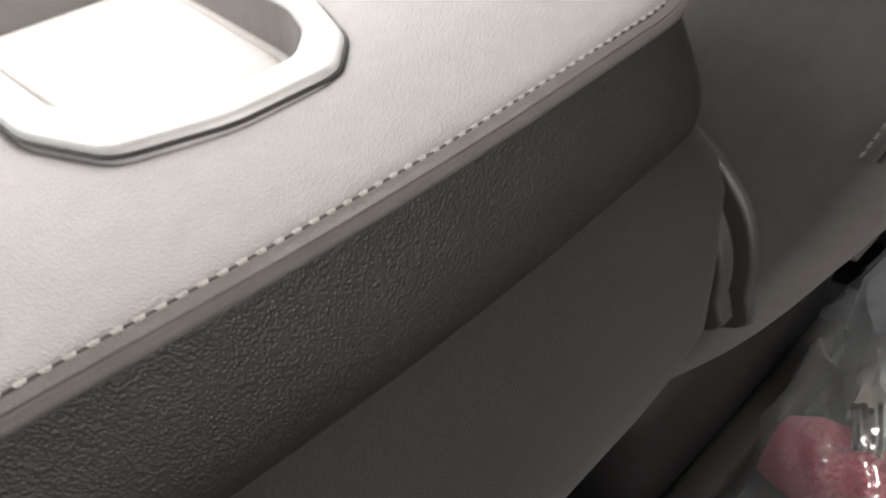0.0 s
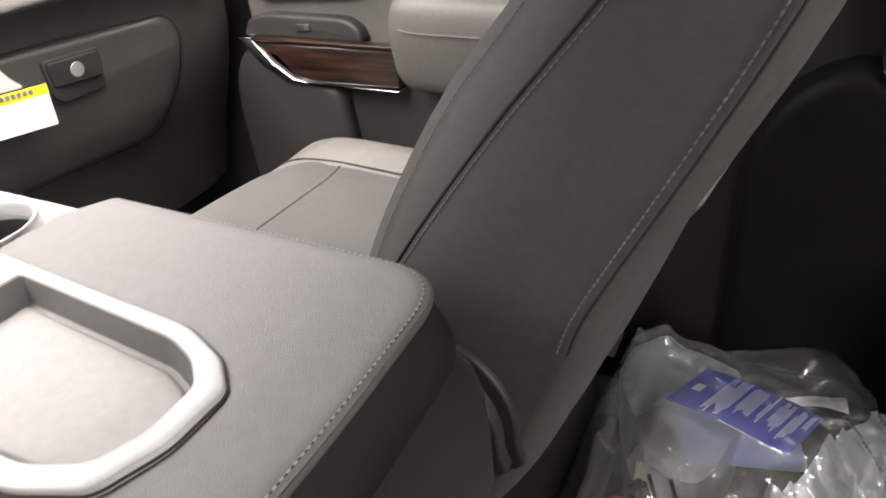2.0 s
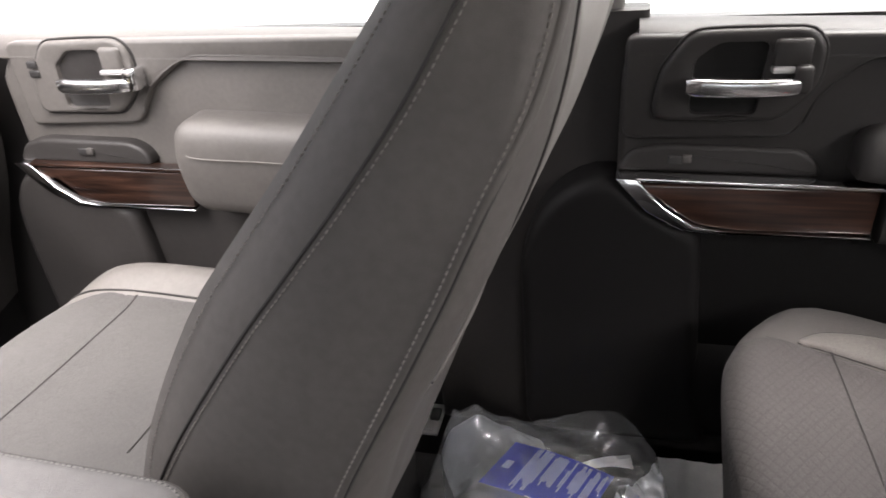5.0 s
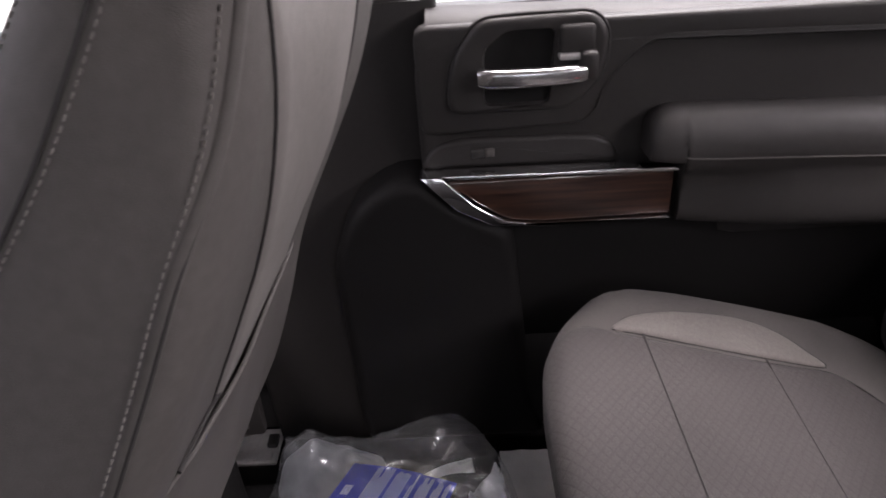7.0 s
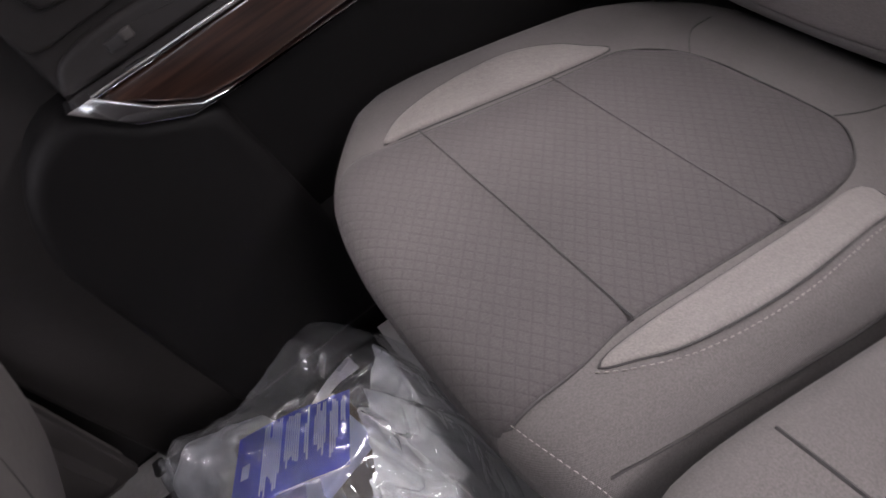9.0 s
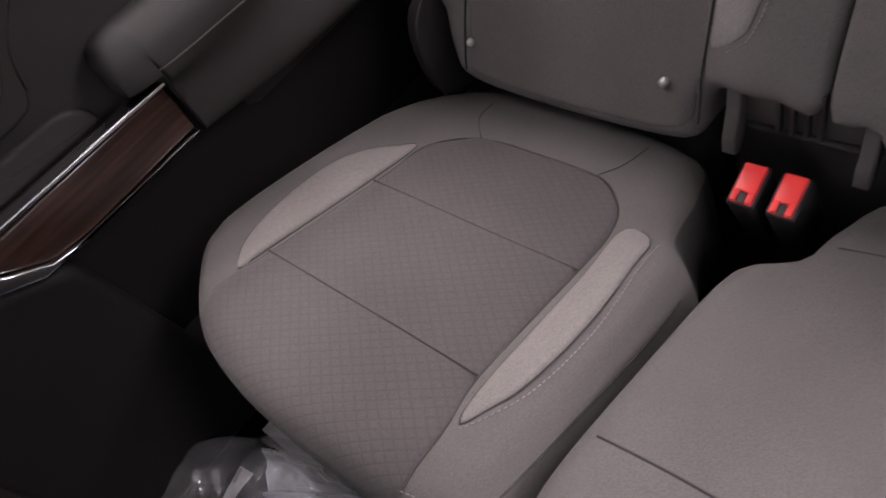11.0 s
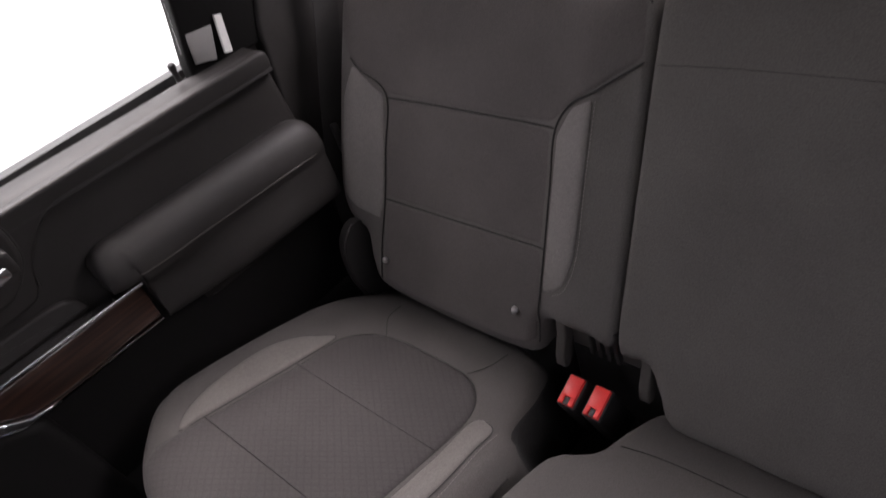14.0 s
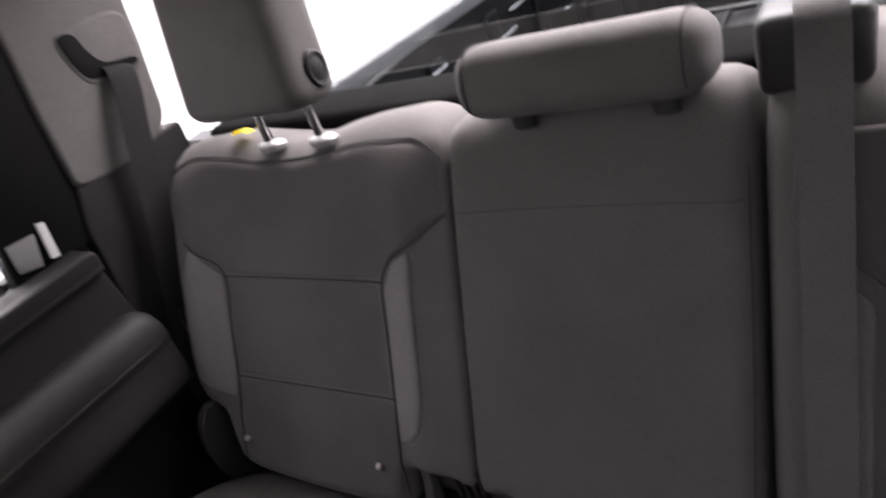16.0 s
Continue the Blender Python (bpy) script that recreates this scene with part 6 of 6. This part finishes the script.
leaflet = thing("leaflet", LB - Vector((0, 0, 0.02)), "blue printed leaflet with pale text columns inside the bag", "leaflet")
part("sheet", patch(0, 0, 1, 1, 0.0, 0.0012, 14), BLUE, leaflet, "deep blue card")
part("white_edge", patch(0.45, 0.985, 1.0, 1.0, 0.0013, 0.0019), PAPER, leaflet)
part("emblem", patch(0.07, 0.42, 0.145, 0.60, 0.0013, 0.0019, 2), PALE_BLUE, leaflet, "small pale square mark")
rnd = random.Random(4)
for u0, width, v0, v1, bars in ((0.26, 0.17, 0.02, 0.97, 9), (0.46, 0.13, 0.05, 0.80, 7), (0.63, 0.04, 0.03, 0.86, 2), (0.71, 0.10, 0.05, 0.78, 6), (0.84, 0.07, 0.06, 0.82, 4), (0.93, 0.04, 0.06, 0.45, 3)):
    for i in range(bars):
        a = u0 + width * i / bars
        end = v1 - (v1 - v0) * rnd.uniform(0.0, 0.3)
        part("print_bar", patch(a, v0 + 0.25 * rnd.random() * (i % 3 == 0), a + width / bars * 0.80, end, 0.0013, 0.0018, 1), PALE_BLUE, leaflet)

slip = thing("paper_slip", (-0.68, 0.65, 0.18), "white folded paper slip inside the bag", "paper")
bm = bmesh.new()
grid(bm, 8, 3, lambda u, v: Vector((-0.725 + 0.076 * u + (0.022 - 0.017 * u) * v, 0.641 + 0.028 * u - (0.008 + 0.021 * u) * v, 0.204 + 0.004 * u + 0.004 * math.sin(4 * u))))
bmesh.ops.solidify(bm, geom=bm.faces[:], thickness=0.001)
part("sheet", bm, PAPER, slip)
bm = bmesh.new()
grid(bm, 4, 1, lambda u, v: Vector((-0.672 + 0.020 * u + 0.004 * v, 0.655 + 0.007 * u - 0.006 * v, 0.2125 + 0.001 * u)))
bmesh.ops.solidify(bm, geom=bm.faces[:], thickness=0.0004)
part("print_bar", bm, GREY_FILM, slip)

# booklets and cartons that fill the bag
for x, y, z, a, b, c_, turn, m_, lab in ((-0.80, 0.60, 0.04, 0.24, 0.18, 0.06, 14, CARD, "brown cardboard folder inside the bag"), (-0.78, 0.61, 0.132, 0.17, 0.12, 0.02, 16, PALE_BLUE, "pale blue booklet under the leaflet"), (-0.68, 0.47, 0.05, 0.12, 0.14, 0.05, -10, CARD, "small brown carton inside the bag")):
    bm = bmesh.new()
    rbox(bm, (x - a / 2, y - b / 2, z - c_ / 2 + 0.01), (x + a / 2, y + b / 2, z + c_ / 2 + 0.01), 0.006, Matrix.Rotation(radians(turn), 4, "Z"))
    tagged(part("booklet", bm, m_, None, lab), category="booklet")


def crinkle(x, y, h):
    """A second, tightly crumpled layer of film inside the bag."""
    w = Vector((x * 16 + y * 7, y * 10 - x * 5, 4.0))
    w = Vector((w.x * 1.1, w.y * 0.45, w.z))
    z = bag_top(x, y, 0).z - 0.024 + 0.026 * ridged(w * 0.8, 1.2) + 0.012 * ridged(w * 1.9 + Vector((3, 1, 0)), 1.0)
    return Vector((x, y, max(0.02, z)))


bm = bmesh.new()
pillow(bm, spline([(-0.715, 0.40), (-0.62, 0.375), (-0.575, 0.42), (-0.565, 0.55), (-0.59, 0.66), (-0.635, 0.63), (-0.66, 0.585), (-0.70, 0.50), (-0.74, 0.45)], 150, True), lambda u, v, h: crinkle(u, v, 0) if h >= 0 else Vector((u, v, 0.010)), 0.0, skirt=0.01, scales=tuple(i / 56 for i in range(56)))
part("inner_film", bm, CRINKLED, bag, "tightly crumpled glossy film")
bm = bmesh.new()
pillow(bm, spline([(-0.96, 0.40), (-0.86, 0.385), (-0.80, 0.42), (-0.82, 0.48), (-0.92, 0.49), (-0.97, 0.45)], 40, True), lambda u, v, h: Vector((u, v, 0.042 + h + 0.012 * noise.noise(Vector((u * 40, v * 40, 0))))), 0.05, 0.6, 0.02)
red_stuff = plastic("red_cloth", (0.20, 0.018, 0.035), 0.9, 220.0, 0.004)
tagged(part("red_pouch", bm, red_stuff, None, "dark red pouch inside the clear bag"), category="pouch")
for foot_, top_, r in (((-0.868, 0.443, 0.04), (-0.894, 0.447, 0.158), 0.0050), ((-0.861, 0.445, 0.04), (-0.887, 0.450, 0.162), 0.0050), ((-0.854, 0.447, 0.04), (-0.880, 0.453, 0.156), 0.0050), ((-0.847, 0.450, 0.04), (-0.874, 0.456, 0.172), 0.0030), ((-0.823, 0.462, 0.04), (-0.847, 0.469, 0.160), 0.0032)):
    bm = bmesh.new()
    middle = (Vector(foot_) + Vector(top_)) / 2 + Vector((0.004, 0.003, 0))
    tube(bm, spline([foot_, tuple(middle), top_], 10), r, 8)
    tagged(part("cable_tie", bm, BLACK, None, "black plastic strip poking up in the bag"), category="strip", group="black strips in the bag")
bm = bmesh.new()
slab(bm, [Vector(q) for q in ((-0.03, -0.028), (0.034, -0.024), (0.030, 0.026), (-0.034, 0.022))], lambda u, v, h: Vector((-0.872 + u, 0.505 + 0.8 * v, 0.105 + 0.45 * v + h)), 0.0, 0.0012, 0.0004)
tagged(part("card", bm, CARD_PALE, None, "small beige card inside the clear bag"), category="card")
# grey mat beside the bag
bm = bmesh.new()
grid(bm, 20, 20, lambda u, v: Vector((-0.60 + 0.13 * u, 0.40 + 0.365 * v, 0.028 + 0.082 * v * v + 0.006 * noise.noise(Vector((u * 5, v * 5, 2))))))
bmesh.ops.solidify(bm, geom=bm.faces[:], thickness=0.022)
tagged(part("floor_mat", bm, PAPER, None, "pale grey protective sheet on the rear floor"), category="mat")
# seat track cover behind the front seat
bm = bmesh.new()
rbox(bm, (-1.0, 0.20, 0.0), (-0.955, 0.62, 0.10), 0.01)
tagged(part("track_cover", bm, DOOR_LOW, None, "black plastic seat track cover on the floor"), category="track cover")

# ---------------------------------------------------------------- truck bed behind the window


BED = plastic("black_bed_liner", (0.0065, 0.0065, 0.0075), 0.4, 300.0, 0.001, 0.35)
FLOOR_LINER = plastic("grey_bed_floor_liner", (0.10, 0.10, 0.102), 0.35, 300.0, 0.001)
RAIL = plastic("grey_bed_rail", (0.24, 0.24, 0.245), 0.5)
truck_bed = thing("truck_bed", (1.5, 0.0, 0.2), "open black pickup bed behind the rear window", "truck bed", kind="structure")
bm = bmesh.new()
rbox(bm, (0.52, -0.86, 0.22), (2.50, 0.86, 0.26), 0.0)
for i in range(10):
    rbox(bm, (0.55, -0.72 + 0.155 * i, 0.26), (2.46, -0.66 + 0.155 * i, 0.276), 0.004)
part("bed_floor", bm, FLOOR_LINER, truck_bed, "glossy grey ribbed bed floor")
for s in (1, -1):
    bm = bmesh.new()
    rbox(bm, (0.52, min(0.80 * s, 0.86 * s), 0.19), (2.52, max(0.80 * s, 0.86 * s), 0.745), 0.006)
    for x in (0.75, 1.15, 1.55, 1.95, 2.35):
        rbox(bm, (x, min(0.785 * s, 0.80 * s), 0.24), (x + 0.09, max(0.785 * s, 0.80 * s), 0.68), 0.006)
    side = part("bed_side", bm, BED, truck_bed, "black ribbed bed side")
    bm = bmesh.new()
    bridge(bm, [[Vector((x, y * s, 0.771 - 0.050 * (x - 0.817) + z)) for y, z in ((0.775, 0.0), (0.773, 0.030), (0.778, 0.038), (0.808, 0.040), (0.814, 0.032), (0.815, 0.0))] for x in (0.50, 1.0, 1.5, 2.0, 2.56)])
    part("bed_rail", bm, RAIL, side, "grey plastic rail cap")
    bm = bmesh.new()
    rbox(bm, (0.50, min(0.837 * s, 0.97 * s), 0.30), (2.56, max(0.837 * s, 0.97 * s), 0.778), 0.02)
    part("bed_outer_side", bm, PAPER, side, "white painted outer bed side")
    for x, z in ((1.115, 0.654), (1.617, 0.580), (1.73, 0.638), (2.20, 0.472)):
        bm = bmesh.new()
        tube(bm, spline([(x, 0.80 * s, z), (x, 0.785 * s, z + 0.002), (x + 0.02, 0.772 * s, z + 0.004), (x + 0.10, 0.772 * s, z + 0.002), (x + 0.12, 0.785 * s, z), (x + 0.12, 0.80 * s, z)], 24), 0.0055, 8)
        part("tie_hook", bm, CHROME, side, "bright steel tie-down loop")
bm = bmesh.new()
rbox(bm, (2.46, -0.80, 0.20), (2.54, 0.80, 0.77), 0.01)
gate = part("tailgate", bm, BED, truck_bed, "black tailgate")
for i in range(14):
    bm = bmesh.new()
    rbox(bm, (2.452, 0.614 - 0.0935 * i, 0.414), (2.462, 0.646 - 0.0935 * i, 0.424), 0.002)
    part("slot", bm, SILVER, gate)
for i in range(16):
    bm = bmesh.new()
    rbox(bm, (2.456, 0.64 - 0.086 * i, 0.305), (2.462, 0.675 - 0.086 * i, 0.405), 0.003)
    part("flute", bm, BED, gate)
for path in ([(2.455, 0.690, 0.566), (2.45, 0.690, 0.546), (2.45, 0.682, 0.530), (2.45, 0.664, 0.521), (2.45, 0.5, 0.518), (2.45, -0.7, 0.505)], [(2.455, 0.60, 0.605), (2.45, 0.59, 0.582), (2.45, 0.56, 0.575), (2.45, -0.6, 0.570)]):
    part("rib", one(tube, spline(path, 40), 0.0065, 8), RAIL, gate)
part("foot_strip", one(tube, [(2.447, 0.72, 0.290), (2.447, -0.74, 0.276)], 0.007, 8), SILVER, gate, "bright strip along the tailgate's foot")
bm = bmesh.new()
rbox(bm, (2.40, 0.730, 0.482), (2.455, 0.768, 0.584), 0.006)
part("latch", bm, PAPER, gate, "pale latch cover")

# ---------------------------------------------------------------- outside
CONCRETE = plastic("pale_concrete", (0.62, 0.61, 0.59), 0.8, 60.0, 0.002)
bm = bmesh.new()
grid(bm, 30, 30, lambda u, v: Vector(((u - 0.5) * 600, (v - 0.5) * 600, -0.78)))
setting("ground", bm, CONCRETE, "pale concrete forecourt", "ground")

# The red paint is lightened, putting outdoor glare into its colour.
CAR_PAINT = (gloss("black_car_paint", (0.02, 0.02, 0.023), 0.15), gloss("glare_red_car_paint", (0.36, 0.15, 0.14), 0.2), gloss("silver_car_paint", (0.30, 0.31, 0.32), 0.2, 0.4))
TYRE = plastic("tyre_rubber", (0.02, 0.02, 0.02), 0.8)
TAIL = gloss("red_lamp_plastic", (0.45, 0.02, 0.02), 0.15)
TINT = gloss("tinted_glass", (0.03, 0.035, 0.04), 0.08)


def parked_car(at, turn, paint_, label):
    m = Matrix.Translation(at) @ Matrix.Rotation(radians(turn), 4, "Z")
    car = thing("parked_car", at, label, "car", "cars parked beyond the forecourt")

    def add(name, bm, mat_, parent=car, lab=""):
        bmesh.ops.transform(bm, matrix=m, verts=bm.verts[:])
        return part(name, bm, mat_, parent, lab)

    prof = [(-2.3, 0.45), (-2.35, 0.75), (-2.25, 1.0), (-1.95, 1.12), (-1.75, 1.62), (-1.5, 1.72), (0.2, 1.74), (0.55, 1.66), (1.05, 1.12), (1.9, 1.02), (2.25, 0.88), (2.35, 0.60), (2.3, 0.42), (1.9, 0.35), (-1.9, 0.35)]
    o = rounded([Vector(q) for q in prof], 0.12, 3)
    body = add("body", one(lambda b: bridge(b, [[Vector((q.x * k, y, 0.35 + (q.y - 0.35) * kz)) for q in o] for y, k, kz in ((-0.92, 0.97, 0.93), (-0.88, 1, 1), (0.88, 1, 1), (0.92, 0.97, 0.93))])), paint_)
    for s in (-1, 1):
        win = rounded([Vector(q) for q in ((-1.72, 1.14), (-1.55, 1.58), (0.2, 1.6), (0.85, 1.14))], 0.06, 3)
        add("side_window", one(slab, win, lambda u, v, h: Vector((u, s * (0.905 + h), v)), -0.02, 0.02, 0.004), TINT, body)
        for x in (-1.45, 1.45):
            bm = bmesh.new()
            bridge(bm, [[Vector((x + r * math.cos(a), s * y, 0.37 + r * math.sin(a))) for a in (2 * math.pi * i / 24 for i in range(24))] for r, y in ((0.37, 0.70), (0.37, 0.92), (0.33, 0.945), (0.25, 0.945))])
            w = add("wheel", bm, TYRE)
            bm = bmesh.new()
            bridge(bm, [[Vector((x + r * math.cos(a), s * y, 0.37 + r * math.sin(a))) for a in (2 * math.pi * i / 20 for i in range(20))] for r, y in ((0.25, 0.94), (0.24, 0.955), (0.08, 0.94))])
            add("rim", bm, CAR_PAINT[2], w)
        lamp = rounded([Vector(q) for q in ((0.62, 0.92), (0.88, 0.92), (0.88, 1.30), (0.72, 1.30))], 0.03, 3)
        add("tail_light", one(slab, lamp, lambda u, v, h: Vector((-2.22 + (v - 0.92) * 0.75 - h, s * u, v)), -0.05, 0.04, 0.008), TAIL, body, "red tail light")
    back = rounded([Vector(q) for q in ((-0.70, 1.16), (0.70, 1.16), (0.62, 1.56), (-0.62, 1.56))], 0.05, 3)
    add("rear_window", one(slab, back, lambda u, v, h: Vector((-1.935 + (v - 1.16) * 0.42 - h, u, v)), -0.03, 0.015, 0.004), TINT, body)
    return car


parked_car((13.43, 11.16, -0.78), 12, CAR_PAINT[0], "black parked estate car seen through the rear window")
parked_car((11.5, 36.0, -0.78), 35, CAR_PAINT[1], "red parked car across the road, paint lightened for glare")
parked_car((-1.5, 31.0, -0.78), 5, CAR_PAINT[2], "silver parked car across the forecourt")
parked_car((8.2, 33.0, -0.78), 8, CAR_PAINT[0], "black parked car across the forecourt")


def leaves(name, at, size, count, material, label, category, trunk=0.0):
    """A shrub or tree: a tapered trunk with limbs, and a crown of many small leaf blades in loose clumps."""
    rnd_ = random.Random(hash(at[0]) % 97 + int(at[1] * 10))
    ob = thing(name, at, label, category)
    base = Vector(at)
    if trunk:
        bm = bmesh.new()
        rings = []
        for i in range(6):
            s = i / 5
            rings.append([base + Vector((0.1 * math.sin(3 * s) + 0.16 * (1 - 0.6 * s) * math.cos(a), 0.16 * (1 - 0.6 * s) * math.sin(a), trunk * 1.3 * s)) for a in (2 * math.pi * k / 10 for k in range(10))])
        bridge(bm, rings)
        for k in range(6):
            a = k * 1.05
            tube(bm, spline([base + Vector((0, 0, trunk * (0.7 + 0.06 * k))), base + Vector((0.5 * math.cos(a), 0.5 * math.sin(a), trunk + 0.3)), base + Vector((0.8 * size * math.cos(a) * 0.7, 0.8 * size * math.sin(a) * 0.7, trunk + size * 0.7))], 8), 0.05, 6)
        part("trunk", bm, BARK, ob)
    verts, faces = [], []
    clumps = [(Vector((rnd_.gauss(0, 0.45), rnd_.gauss(0, 0.45), rnd_.uniform(0.1, 1.0))) * size, rnd_.uniform(0.2, 0.42) * size) for _ in range(26)]
    for i in range(count):
        c, r = clumps[i % len(clumps)]
        d = Vector((rnd_.gauss(0, 1), rnd_.gauss(0, 1), rnd_.gauss(0, 1))).normalized() * r * rnd_.uniform(0.5, 1.0)
        p = base + c + d + Vector((0, 0, trunk))
        a, b = Vector((rnd_.gauss(0, 1), rnd_.gauss(0, 1), rnd_.gauss(0, 1))).normalized() * 0.09, Vector((rnd_.gauss(0, 1), rnd_.gauss(0, 1), rnd_.gauss(0, 1))).normalized() * 0.05
        n = len(verts)
        verts += [p - a, p + b, p + a, p - b]
        faces.append((n, n + 1, n + 2, n + 3))
    me = bpy.data.meshes.new("crown")
    me.from_pydata([tuple(v) for v in verts], [], faces)
    me.materials.append(material)
    crown = new("crown", me)
    crown.parent = ob
    crown.matrix_parent_inverse = Matrix.Translation(-ob.location)
    tagged(crown, kind="stuff")


BARK = plastic("bark", (0.10, 0.08, 0.065), 0.9, 60.0, 0.004)
GREEN = gloss("green_leaves", (0.07, 0.14, 0.03), 0.6)
AUTUMN = gloss("autumn_leaves", (0.26, 0.11, 0.05), 0.6)
for x, y in ((10.95, 6.45), (10.75, 5.65)):
    leaves("shrub", (x, y, -0.78), 0.42, 1500, GREEN, "green clipped shrub beyond the forecourt", "shrub")
leaves("shrub", (15.5, 9.6, -0.78), 0.35, 500, AUTUMN, "small yellow-brown shrub beyond the forecourt", "shrub")
for x, y, m_ in ((-3.5, 38.0, AUTUMN), (5.5, 40.0, GREEN), (12.5, 37.0, AUTUMN), (18.0, 41.0, AUTUMN)):
    leaves("tree", (x, y, -0.78), 2.6, 3500, m_, "tree with thinning leaves across the road", "tree", 2.2)

# yellow hydrant on the forecourt
hydrant = thing("fire_hydrant", (10.06, 6.52, -0.78), "yellow painted fire hydrant on the forecourt", "hydrant")


def turned(profile, at, axis="z"):
    bm = bmesh.new()
    rings = []
    for r, h in profile:
        ring = []
        for i in range(20):
            a = 2 * math.pi * i / 20
            v = Vector((r * math.cos(a), r * math.sin(a), h))
            ring.append(Vector(at) + (v if axis == "z" else Vector((v.x, v.z, v.y))))
        rings.append(ring)
    bridge(bm, rings)
    return bm


HYDRANT = gloss("yellow_enamel", (0.62, 0.40, 0.03), 0.35)
foot = (10.06, 6.52, -0.78)
part("barrel", turned([(0.15, 0.0), (0.15, 0.04), (0.10, 0.05), (0.095, 0.48), (0.12, 0.50), (0.12, 0.53)], foot), HYDRANT, hydrant)
part("bonnet", turned([(0.11, 0.53), (0.105, 0.60), (0.07, 0.67), (0.03, 0.69), (0.025, 0.73)], foot), HYDRANT, hydrant)
for s_ in (-1, 1):
    part("nozzle_cap", turned([(0.05, 0.08 * s_), (0.05, 0.14 * s_), (0.062, 0.145 * s_), (0.062, 0.18 * s_), (0.02, 0.19 * s_)], (10.06, 6.52, -0.40), "y"), HYDRANT, hydrant)
